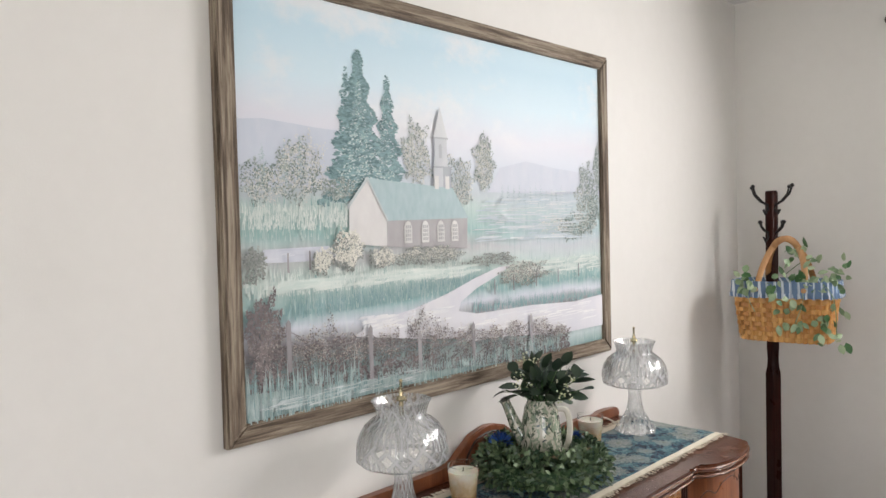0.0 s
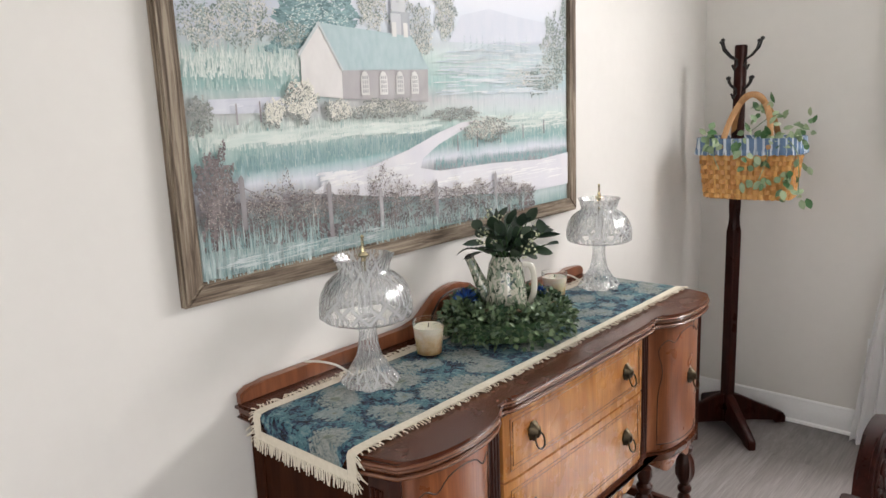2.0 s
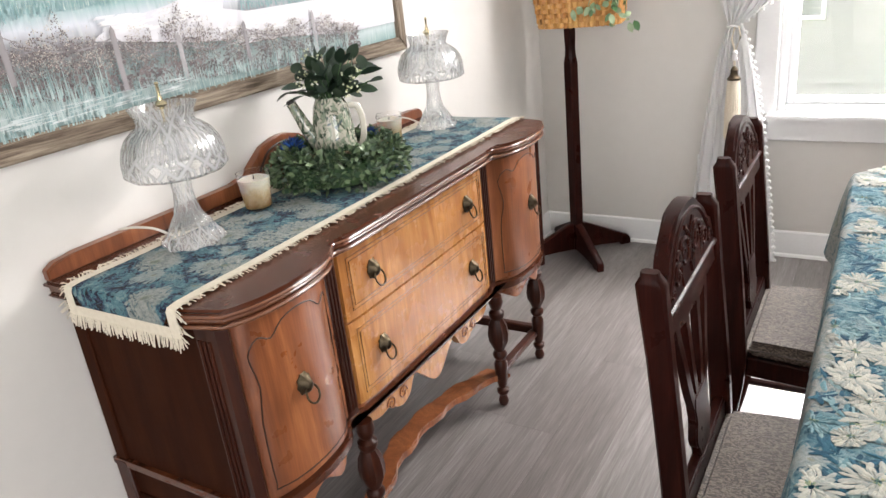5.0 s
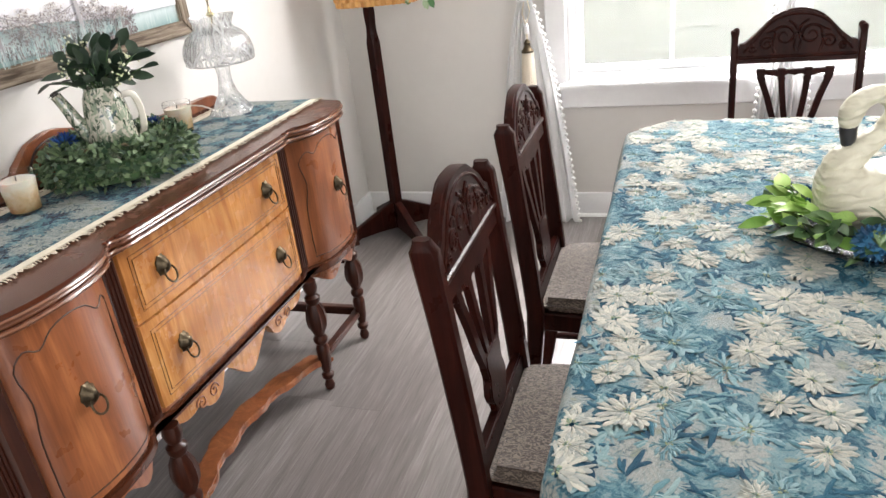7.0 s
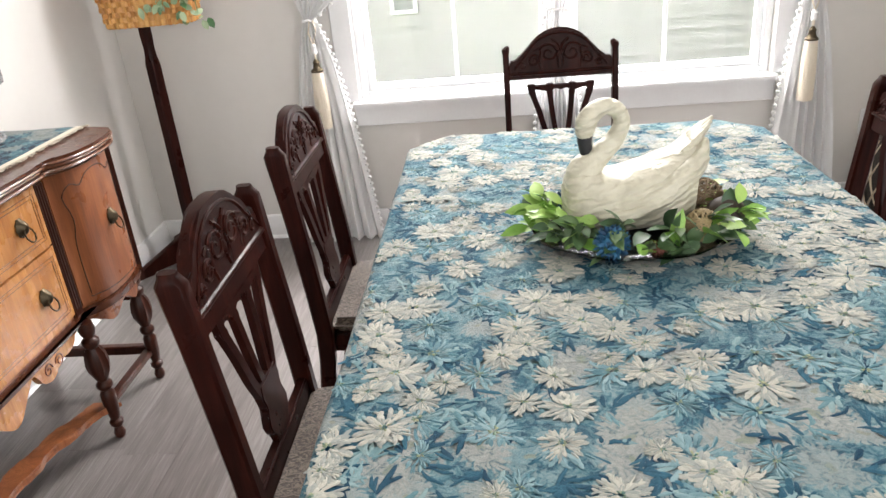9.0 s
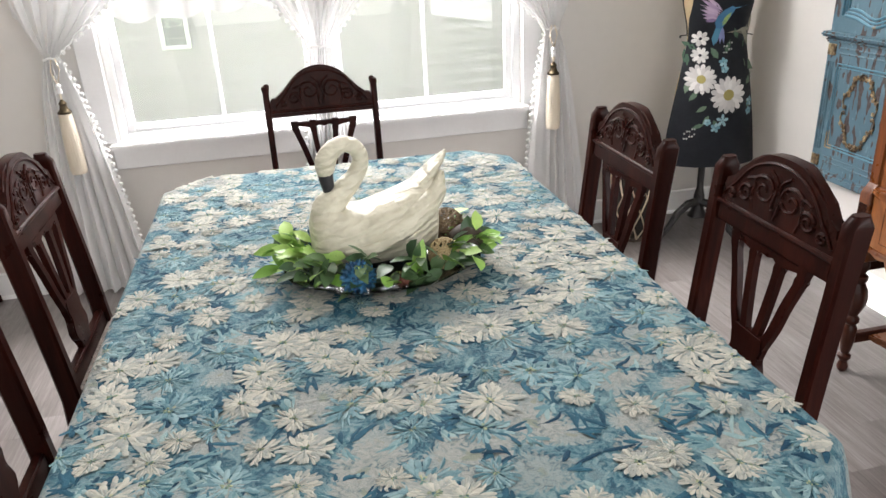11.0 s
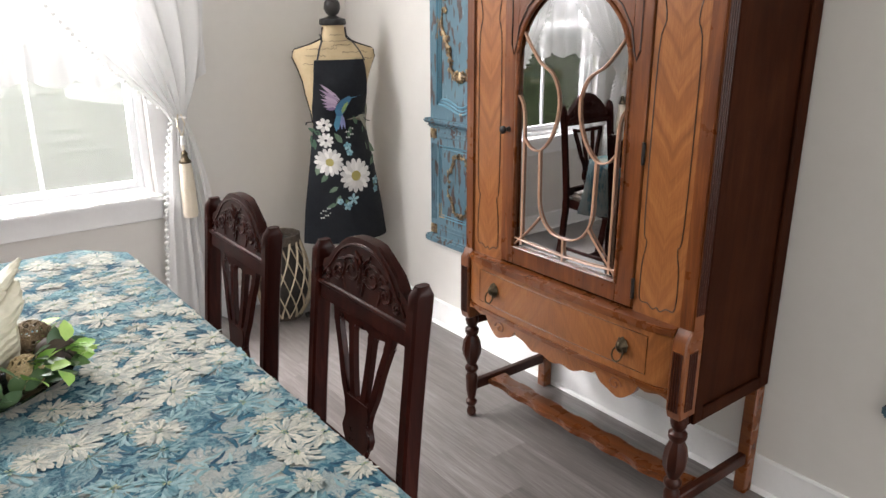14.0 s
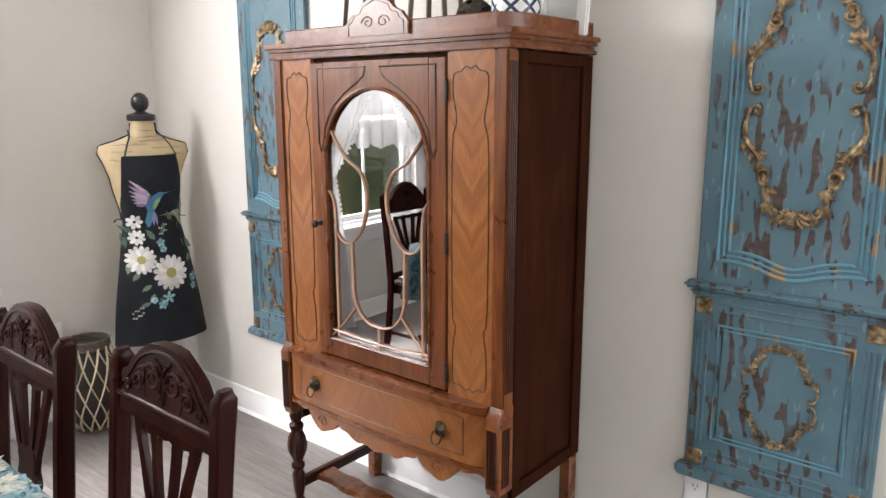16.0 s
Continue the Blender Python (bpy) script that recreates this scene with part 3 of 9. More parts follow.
# edge reeds, in the paler walnut that stands in for highlights
for z, d in ((0.8775, -0.001), (0.8665, 0.007), (0.8560, 0.0015)):
    bm = bmesh.new()
    tube(bm, [(x, y, z) for x, y in inset(full, d, -1.285)[1:-1]], 0.0042, 6)
    part("edge_reed", bm, MAT["reed"], SB, "rounded reed along the top's edge")
bm = bmesh.new()
prism(bm, inset(full, 0.04, -1.28), "xy", 0.43, 0.8495)
part("body", bm, MAT["walnut"], SB)
bm = bmesh.new()
prism(bm, inset(full, 0.022, -1.28), "xy", 0.414, 0.432, 0.004, 2)
prism(bm, inset(full, 0.032, -1.28), "xy", 0.404, 0.4135, 0.003)
part("base_moulding", bm, MAT["walnut_flat"], SB)


def face_at(pts, y):
    """The front's x at y along an outline."""
    for (xa, ya), (xb, yb) in zip(pts[1:], pts[2:]):
        if ya <= y <= yb and yb > ya:
            return xa + (xb - xa) * (y - ya) / (yb - ya)
    return pts[1][0]


def curved_panel(name, y0, y1, z0, z1, out, material, parent, label="", thick=0.02, low=None):
    """A door or drawer front that follows the outline, standing out metres before the body."""
    bm = bmesh.new()
    n = 18
    skin = inset(full, 0.04, -1.28)
    f, b = [], []
    for i in range(n + 1):
        y = y0 + (y1 - y0) * i / n
        x = face_at(skin, y)
        zl = low(i / n) if low else z0
        f.append((bm.verts.new((x + out, y, zl)), bm.verts.new((x + out, y, z1))))
        b.append((bm.verts.new((x + out - thick, y, zl)), bm.verts.new((x + out - thick, y, z1))))
    for i in range(n):
        bm.faces.new((f[i][0], f[i + 1][0], f[i + 1][1], f[i][1]))
        bm.faces.new((b[i][0], b[i][1], b[i + 1][1], b[i + 1][0]))
        bm.faces.new((f[i][1], f[i + 1][1], b[i + 1][1], b[i][1]))
        bm.faces.new((f[i][0], b[i][0], b[i + 1][0], f[i + 1][0]))
    bm.faces.new((f[0][0], f[0][1], b[0][1], b[0][0]))
    bm.faces.new((f[n][0], b[n][0], b[n][1], f[n][1]))
    return part(name, bm, material, parent, label)


def pull(parent, x, y, z, face="x", s=1.0):
    """A cast bronze lion-mask boss with a hanging ring."""
    sg = 1.0 if face == "x" else -1.0
    bm = bmesh.new()
    g = lathe(bm, [(0.0195 * s, 0), (0.0205 * s, 0.003), (0.017 * s, 0.007), (0.014 * s, 0.012), (0.010 * s, 0.019), (0.004 * s, 0.023)], 0, 0, 18, lambda a, i: 1 + (0.07 * math.cos(9 * a) if i < 3 else 0.05 * math.cos(5 * a)))
    bmesh.ops.transform(bm, matrix=Matrix.Translation((x, y, z)) @ pose(0, 0, 0, 0, 90 * sg, 0) @ Matrix.Diagonal((1.25, 0.95, 1, 1)), verts=bm.verts)
    boss = part("pull_plate", bm, MAT["bronze"], parent, "aged bronze mask-shaped handle plate")
    bm = bmesh.new()
    tube(bm, [(x + sg * (0.022 + 0.006 * math.cos(a)), y + 0.017 * s * math.sin(a), z - 0.020 * s - 0.019 * s * math.cos(a)) for a in [6.2832 * k / 20 for k in range(20)]], 0.0024, 6, closed=True)
    part("ring", bm, MAT["bronze"], boss)


# doors with veneer and incised line, drawers with banding
for sgn in (-1, 1):
    ya, yb = sorted((SC + sgn * 0.395, SC + sgn * 0.705))
    door = curved_panel("door", ya, yb, 0.445, 0.838, 0.012, MAT["walnut"], SB, "bow-fronted walnut door with quartered veneer")
    skin = inset(full, 0.04, -1.28)
    iy0, iy1 = ya + 0.03, yb - 0.03
    c = (iy0 + iy1) / 2
    w = (iy1 - iy0) / 2
    loop = [(-1, 0.475), (-1, 0.62), (-0.93, 0.70), (-1, 0.77), (-0.82, 0.800), (-0.6, 0.788), (-0.35, 0.812), (0, 0.820), (0.35, 0.812), (0.6, 0.788), (0.82, 0.800), (1, 0.77), (0.93, 0.70), (1, 0.62), (1, 0.475), (0.93, 0.462), (0, 0.458), (-0.93, 0.462)]
    pts = [(face_at(skin, c + w * p.x) + 0.0128, c + w * p.x, p.y) for p in spline([(a, b, 0) for a, b in loop], 3, True)]
    bm = bmesh.new()
    tube(bm, pts, 0.0016, 5, closed=True)
    part("inlay_line", bm, MAT["line"], door)
    hy = ya if sgn < 0 else yb
    for hz in (0.50, 0.79):
        bm = bmesh.new()
        box(bm, face_at(skin, hy) + 0.004, face_at(skin, hy) + 0.016, hy - 0.004, hy + 0.004, hz - 0.025, hz + 0.025, 0.002)
        part("hinge", bm, MAT["black_iron"], door)
    pull(door, face_at(skin, c) + 0.012, c + 0.02 * sgn, 0.655)
for z0, z1 in ((0.668, 0.842), (0.446, 0.662)):
    y0, y1 = SC - 0.345, SC + 0.345
    dr = curved_panel("drawer", y0, y1, z0, z1, 0.010, MAT["satinwood"], SB, "flame satinwood drawer front with inlaid banding")
    skin = inset(full, 0.04, -1.28)
    for q in (0.022, 0.032):
        bm = bmesh.new()
        ys = [y0 + q + (y1 - y0 - 2 * q) * i / 16 for i in range(17)]
        loop = [(face_at(skin, y) + 0.0102, y, z0 + q) for y in ys] + [(face_at(skin, y) + 0.0102, y, z1 - q) for y in reversed(ys)]
        tube(bm, loop, 0.0009, 4, closed=True)
        part("banding", bm, MAT["walnut_dark"], dr)
    for hy in (SC - 0.235, SC + 0.235):
        pull(dr, face_at(skin, hy) + 0.010, hy, (z0 + z1) / 2 + 0.005)

# shaped apron below the drawers
def scallop(u):
    v = abs(u - 0.5) * 2
    return 0.405 - 0.075 * max(0, 1 - (v / 0.30) ** 2) ** 0.5 * (0.6 + 0.4 * math.cos(v * 9)) - 0.055 * max(0, 1 - ((v - 0.52) / 0.16) ** 2) ** 0.5 - 0.03 * max(0, 1 - ((v - 0.80) / 0.16) ** 2) ** 0.5 - 0.012


bm = bmesh.new()
skin = inset(full, 0.045, -1.28)
n = 60
fr = []
for i in range(n + 1):
    y = SC - 0.335 + 0.67 * i / n
    x = face_at(skin, y)
    fr.append([bm.verts.new(p) for p in ((x + 0.004, y, scallop(i / n)), (x + 0.004, y, 0.404), (x - 0.016, y, 0.404), (x - 0.016, y, scallop(i / n)))])
for a, b in zip(fr, fr[1:]):
    for j in range(4):
        bm.faces.new((a[j], a[(j + 1) % 4], b[(j + 1) % 4], b[j]))
bm.faces.new(fr[0])
bm.faces.new(list(reversed(fr[-1])))
apron = part("apron", bm, MAT["satinwood"], SB, "scalloped satinwood apron with carved scrolls")
for sg in (-1, 1):
    bm = bmesh.new()
    for o, m in ((0.0, 1), (0.055, -1)):
        pts = []
        for k in range(22):
            a = k * 0.42
            r = 0.020 - 0.00075 * k
            pts.append((face_at(skin, SC + sg * (0.17 + o)) + 0.005, SC + sg * (0.17 + o) + m * r * math.cos(a), 0.372 + r * math.sin(a)))
        tube(bm, pts, 0.0022, 5)
    part("scroll_carving", bm, MAT["carving"], apron)
for sgn in (-1, 1):
    ya, yb = sorted((SC + sgn * 0.41, SC + sgn * 0.69))
    curved_panel("door_apron", ya, yb, 0.36, 0.404, -0.004, MAT["walnut"], SB, "", 0.02, lambda u: 0.372 + 0.018 * math.cos((u - 0.5) * 12.6))

# legs, fluted posts, end panels, stretcher
LEG = [(0.010, 0.0), (0.016, 0.006), (0.018, 0.02), (0.013, 0.034), (0.012, 0.04), (0.021, 0.052), (0.021, 0.062), (0.013, 0.070), (0.017, 0.085), (0.0205, 0.11), (0.0225, 0.15), (0.022, 0.165), (0.015, 0.178), (0.024, 0.190), (0.024, 0.202), (0.016, 0.212), (0.022, 0.226), (0.030, 0.25), (0.032, 0.275), (0.028, 0.305), (0.019, 0.328), (0.025, 0.340), (0.025, 0.352), (0.015, 0.362), (0.021, 0.374), (0.024, 0.388), (0.020, 0.41)]
legs_front = [(-0.824, SC - 0.358), (-0.824, SC + 0.358), (-0.830, SC - 0.678), (-0.830, SC + 0.678)]
bm = bmesh.new()
lathe(bm, LEG, 0, 0, 18, lambda a, i: 1 + (0.10 * math.cos(8 * a) if 16 < i < 20 else 0))
leg_mesh = finish("leg", bm, MAT["walnut_dark"])
for x, y in legs_front:
    o = new("leg", leg_mesh)
    o.parent, o.location = SB, (x, y, 0)
for y in (SC - 0.70, SC + 0.70):
    bm = bmesh.new()
    box(bm, -1.275, -1.232, y - 0.022, y + 0.022, 0, 0.43, 0.004)
    part("back_leg", bm, MAT["walnut_dark"], SB)
skin = inset(full, 0.04, -1.28)
for y in (SC - 0.372, SC + 0.372):
    x = face_at(skin, y)
    bm = bmesh.new()
    box(bm, x - 0.02, x + 0.014, y - 0.021, y + 0.021, 0.405, 0.848, 0.004)
    for k in (-0.011, 0, 0.011):
        tube(bm, [(x + 0.0145, y + k, 0.45), (x + 0.0145, y + k, 0.83)], 0.0038, 6)
    part("fluted_post", bm, MAT["walnut_dark"], SB, "dark reeded post between drawers and door")
for sg in (-1, 1):
    bm = bmesh.new()
    y = SC + sg * 0.705
    prism(bm, [(-0.872, y - 0.017), (-0.815, y - 0.017), (-0.80, y), (-0.815, y + 0.017), (-0.872, y + 0.017)], "xy", 0.370, 0.849, 0.003)
    post = part("corner_post", bm, MAT["walnut_dark"], SB)
    for k in (0.0, 0.013, 0.026):
        bm = bmesh.new()
        tube(bm, [(-0.862 + k, y + sg * 0.0175, 0.44), (-0.862 + k, y + sg * 0.0175, 0.82)], 0.004, 6)
        part("reed", bm, MAT["walnut_dark"], post)
    ye = SC + sg * 0.7035
    yo = ye + sg * 0.012
    a, b = sorted((ye, yo))
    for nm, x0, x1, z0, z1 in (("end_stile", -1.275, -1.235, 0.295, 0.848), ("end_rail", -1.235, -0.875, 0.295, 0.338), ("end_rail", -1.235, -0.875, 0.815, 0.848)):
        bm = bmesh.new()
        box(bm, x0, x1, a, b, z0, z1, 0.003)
        part(nm, bm, MAT["walnut_shaded"], SB)
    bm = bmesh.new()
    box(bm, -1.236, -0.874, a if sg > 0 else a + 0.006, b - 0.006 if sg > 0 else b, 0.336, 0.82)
    part("end_panel", bm, MAT["walnut_shaded"], SB, "plain dark walnut end panel in a frame, darkened further for shade")
    bm = bmesh.new()
    box(bm, -1.255, -0.842, SC + sg * 0.69 - 0.014, SC + sg * 0.69 + 0.014, 0.095, 0.128, 0.004)
    part("side_rail", bm, MAT["walnut_dark"], SB)
bm = bmesh.new()
pts_f, pts_b = [], []
for i in range(49):
    u = i / 48
    y = SC - 0.372 + 0.744 * u
    v = math.sin(math.pi * u)
    x = -0.842 - 0.10 * v ** 0.8
    wob = 0.010 * math.cos(u * 6.28318 * 5)
    pts_f.append((x + 0.032 + wob, y))
    pts_b.append((x - 0.032 - wob, y))
prism(bm, pts_f + pts_b[::-1], "xy", 0.100, 0.122, 0.005, 2)
part("stretcher", bm, MAT["walnut"], SB, "wavy serpentine walnut stretcher near the floor")
for sg in (-1, 1):
    bm = bmesh.new()
    a, b = sorted((SC + sg * 0.376, SC + sg * 0.69))
    box(bm, -0.858, -0.826, a, b, 0.100, 0.122, 0.004)
    part("front_rail", bm, MAT["walnut_dark"], SB)
bm = bmesh.new()
back = [(1.09, 0.891), (1.09, 0.912), (1.11, 0.924), (1.16, 0.928), (1.5, 0.928), (1.62, 0.929), (1.675, 0.936), (1.71, 0.965), (1.75, 0.996), (SC - 0.03, 1.009), (SC, 1.011)]
back = back + [(2 * SC - y, z) for y, z in reversed(back[:-1])]
prism(bm, back, "yz", -1.285, -1.262, 0.004, 2)
splash = part("backboard", bm, MAT["carving"], SB, "low dark backboard with an arched crest")
bm = bmesh.new()
arch = [(SC + 0.098 * math.cos(a) * (1 + 0.04 * math.cos(6 * a)), 0.930 + 0.062 * math.sin(a)) for a in [math.pi * k / 24 for k in range(25)]]
tube(bm, [(-1.261, y, z) for y, z in arch], 0.003, 6)
part("crest_moulding", bm, MAT["line"], splash)
bm = bmesh.new()
prism(bm, [(SC + 0.088 * math.cos(a), 0.932 + 0.052 * math.sin(a)) for a in [math.pi * k / 24 for k in range(25)]], "yz", -1.2625, -1.2590, 0.002)
part("crest_panel", bm, MAT["carving"], splash)

# ---- dining table and cloth ----
def cloth_material():
    """Woven cloth: cream daisies and pale leaves on teal."""
    n = Nodes("floral_tablecloth")
    co = n.coords()
    wob = n.node("ShaderNodeTexNoise")
    n.put(wob.inputs["Vector"], co)
    wob.inputs["Scale"].default_value, wob.inputs["Detail"].default_value = 14.0, 3
    warp = n.node("ShaderNodeVectorMath", operation="MULTIPLY_ADD")
    n.put(warp.inputs[0], wob.outputs["Color"])
    warp.inputs[1].default_value = (0.06, 0.06, 0.0)
    n.put(warp.inputs[2], co)

    fray = n.node("ShaderNodeTexNoise")
    n.put(fray.inputs["Vector"], co)
    fray.inputs["Scale"].default_value, fray.inputs["Detail"].default_value = 62.0, 2
    warp2 = n.node("ShaderNodeVectorMath", operation="MULTIPLY_ADD")
    n.put(warp2.inputs[0], fray.outputs["Color"])
    warp2.inputs[1].default_value = (0.022, 0.022, 0.0)
    n.put(warp2.inputs[2], warp.outputs[0])
    warp = warp2

    def flowers(scale, petals, inner, outer, offset, depth):
        mp = n.node("ShaderNodeMapping")
        n.put(mp.inputs[0], warp.outputs[0])
        mp.inputs["Location"].default_value, mp.inputs["Scale"].default_value = offset, (scale, scale, 0.0)
        v = n.node("ShaderNodeTexVoronoi", voronoi_dimensions="2D")
        n.put(v.inputs["Vector"], mp.outputs[0])
        v.inputs["Scale"].default_value, v.inputs["Randomness"].default_value = 1.0, 0.8
        d = n.node("ShaderNodeVectorMath", operation="SUBTRACT")
        n.put(d.inputs[0], mp.outputs[0])
        n.put(d.inputs[1], v.outputs["Position"])
        x, y, _ = n.split(d.outputs[0])
        ang = n.math("ARCTAN2", y, x)
        rnd = n.split(v.outputs["Color"])[0]
        pet = n.math("ABSOLUTE", n.math("SINE", n.math("ADD", n.math("MULTIPLY", ang, petals), n.math("MULTIPLY", rnd, 9.0))))
        r = v.outputs["Distance"]
        size = n.math("ADD", n.math("MULTIPLY", rnd, 0.14), outer)
        edge = n.math("MULTIPLY", size, n.math("ADD", n.math("MULTIPLY", pet, depth), 1.0 - depth))
        body = n.band(n.math("SUBTRACT", edge, r), -0.02, 0.05)
        eye = n.band(n.math("SUBTRACT", inner, r), -0.01, 0.03)
        gap = n.math("MULTIPLY", n.band(pet, 0.45, 0.0), n.band(r, inner, inner + 0.18))
        return body, eye, gap, rnd

    b1, e1, g1, r1 = flowers(7.4, 12, 0.070, 0.31, (0.3, 0.1, 0), 0.30)
    b2, e2, g2, r2 = flowers(10.5, 9, 0.06, 0.28, (3.3, 1.7, 0), 0.40)
    b3, e3, g3, r3 = flowers(15.0, 4, 0.05, 0.32, (7.1, 4.2, 0), 0.75)
    strokes = n.noise(n.coords((1, 1, 1)), 75, 3, 0.6, 1.8)
    leafy = n.noise(warp.outputs[0], 22, 3, 0.6, 2.5)
    ground = n.ramp(leafy, [(0.40, (0.008, 0.060, 0.105)), (0.50, (0.028, 0.135, 0.19)), (0.56, (0.14, 0.29, 0.33)), (0.66, (0.40, 0.50, 0.48))])
    ground = n.mix(n.math("MULTIPLY", n.band(strokes, 0.45, 0.6), 0.45), ground, (0.34, 0.49, 0.50))
    ground = n.mix(n.math("MULTIPLY", b3, 0.5), ground, (0.44, 0.56, 0.54))
    ground = n.mix(n.math("MULTIPLY", n.math("MULTIPLY", b3, n.band(strokes, 0.52, 0.62)), 0.5), ground, (0.10, 0.26, 0.32))
    cream = n.ramp(strokes, [(0.3, (0.32, 0.31, 0.27)), (0.5, (0.55, 0.52, 0.45)), (0.75, (0.70, 0.67, 0.59))])
    c2 = n.mix(n.math("MULTIPLY", g2, 0.55), n.mix(0.30, cream, (0.42, 0.53, 0.52)), (0.22, 0.38, 0.42))
    col = n.mix(n.math("MULTIPLY", b2, n.band(r2, 0.15, 0.3)), ground, c2)
    col = n.mix(n.math("MULTIPLY", e2, 0.7), col, (0.45, 0.40, 0.24))
    c1 = n.mix(n.math("MULTIPLY", g1, 0.6), cream, (0.36, 0.42, 0.40))
    m1 = n.math("MULTIPLY", n.math("MULTIPLY", b1, n.band(r1, 0.22, 0.32)), n.math("ADD", n.math("MULTIPLY", n.band(strokes, 0.36, 0.5), 0.55), 0.45))
    col = n.mix(m1, col, c1)
    col = n.mix(n.math("MULTIPLY", n.math("MULTIPLY", e1, m1), 0.8), col, (0.38, 0.38, 0.24))
    weave = n.math("ADD", n.wave(n.coords(), 330, 0.4, 1, 1, "X"), n.wave(n.coords(), 330, 0.4, 1, 1, "Y"))
    px, py, _ = n.split(co)
    fold = None
    for ax, c in ((py, 1.36), (py, 1.62), (py, 1.83), (py, 2.06), (py, 2.32), (px, 0.645)):
        ridge = n.band(n.math("ABSOLUTE", n.math("SUBTRACT", n.math("ADD", ax, n.math("MULTIPLY", wob.outputs["Fac"], 0.004)), c)), 0.007, 0.0)
        fold = ridge if fold is None else n.math("ADD", fold, ridge)
    n.bump(n.math("ADD", n.math("ADD", n.math("MULTIPLY", weave, 0.3), strokes), n.math("MULTIPLY", fold, 1.6)), 0.55, 0.0016)
    col = n.mix(0.55, col, (0.010, 0.055, 0.085))
    return n.end(col, 0.78, 0.0, 0.2, Sheen_Weight=0.06)


MAT["cloth"] = cloth_material()
TX0, TX1, TY0, TY1, TZ, CUT = 0.128, 1.165, 0.965, 2.638, 0.765, 0.108
table = thing("dining_table", pose(0, 0, 0), "dark wooden dining table hidden under a floral cloth", "table")
top_pts = [(TX0 + CUT, TY0), (TX1 - CUT, TY0), (TX1, TY0 + CUT), (TX1, TY1 - CUT), (TX1 - CUT, TY1), (TX0 + CUT, TY1), (TX0, TY1 - CUT), (TX0, TY0 + CUT)]
bm = bmesh.new()
prism(bm, [(x + (0.006 if x < 0.65 else -0.006), y + (0.006 if y < 1.8 else -0.006)) for x, y in top_pts], "xy", 0.732, 0.758, 0.003)
part("tabletop", bm, MAT["mahogany"], table)
bm = bmesh.new()
for x0, x1, y0, y1 in ((0.22, 1.07, 1.08, 1.105), (0.22, 1.07, 2.50, 2.525), (0.22, 0.245, 1.105, 2.50), (1.045, 1.07, 1.105, 2.50)):
    box(bm, x0, x1, y0, y1, 0.65, 0.7315)
part("frame", bm, MAT["mahogany"], table)
for x in (0.25, 1.04):
    for y in (1.11, 2.49):
        bm = bmesh.new()
        lathe(bm, [(0.024, 0), (0.028, 0.02), (0.018, 0.05), (0.022, 0.1), (0.032, 0.3), (0.036, 0.42), (0.024, 0.5), (0.035, 0.52), (0.035, 0.65)], x, y, 16)
        part("leg", bm, MAT["mahogany"], table)


def cloth_rise(x, y):
    """The low swell of the cloth over the tabletop."""
    z = 0.0016 * noise.noise((x * 4.2, y * 3.4, 1.0))
    for c in (1.17, 1.36, 1.62, 1.83, 2.06, 2.32):
        z += 0.0034 * math.exp(-((y - c + 0.02 * (x - 0.65)) / 0.007) ** 2)
    return z


def cloth_bm():
    """The cloth: flat on the top, rounded over the edge, hanging in shallow folds."""
    bm = bmesh.new()
    loop = []
    m = len(top_pts)
    for i in range(m):
        a, b = Vector(top_pts[i]), Vector(top_pts[(i + 1) % m])
        k = max(3, int((b - a).length / 0.03))
        loop += [a + (b - a) * j / k for j in range(k)]
    cen = Vector(((TX0 + TX1) / 2, (TY0 + TY1) / 2))
    nn = len(loop)
    nrm = []
    for i in range(nn):
        t = (loop[(i + 2) % nn] - loop[i - 2]).normalized()
        nrm.append(Vector((t.y, -t.x)))
    run, fold = 0.0, []
    for i in range(nn):
        run += (loop[i] - loop[i - 1]).length
        corner = max(0, 1 - min((loop[i] - Vector(c)).length for c in top_pts) / 0.10)
        fold.append((math.sin(run * 21) * 0.010 + noise.noise((run * 6, 0, 0)) * 0.012) + corner * 0.018)
    rows = []
    flat = [(-k / 16, 0, 0) for k in range(15, 0, -1)] + [(-0.008, 0, 0)]
    for out, z, f in flat + [(0.0, -0.004, 0), (0.005, -0.013, 0.1), (0.007, -0.04, 0.4), (0.010, -0.09, 0.8), (0.012, -0.15, 1.2), (0.014, -0.20, 1.5), (0.016, -0.235, 1.7)]:
        row = []
        for p, q, fo in zip(loop, nrm, fold):
            s = p + (cen - p) * -out if out < -0.01 else p + q * (out + fo * f)
            row.append(bm.verts.new((s.x, s.y, TZ + z + (cloth_rise(s.x, s.y) if z == 0 else 0))))
        rows.append(row)
    for a, b in zip(rows, rows[1:]):
        for i in range(nn):
            bm.faces.new((a[i], a[(i + 1) % nn], b[(i + 1) % nn], b[i]))
    mid = bm.verts.new((cen.x, cen.y, TZ + cloth_rise(cen.x, cen.y)))
    for i in range(nn):
        bm.faces.new((mid, rows[0][i], rows[0][(i + 1) % nn]))
    return bm


cloth = part("tablecloth", cloth_bm(), MAT["cloth"], None, "", 60)
tagged(cloth, "teal and cream floral woven tablecloth with fold creases over the table", "tablecloth")

# the woven flowers, proud of the ground in several layers
rc = random.Random(31)


def on_cloth(x, y):
    dx, dy = min(x - TX0, TX1 - x), min(y - TY0, TY1 - y)
    return dx > 0.003 and dy > 0.003 and dx + dy > CUT + 0.005


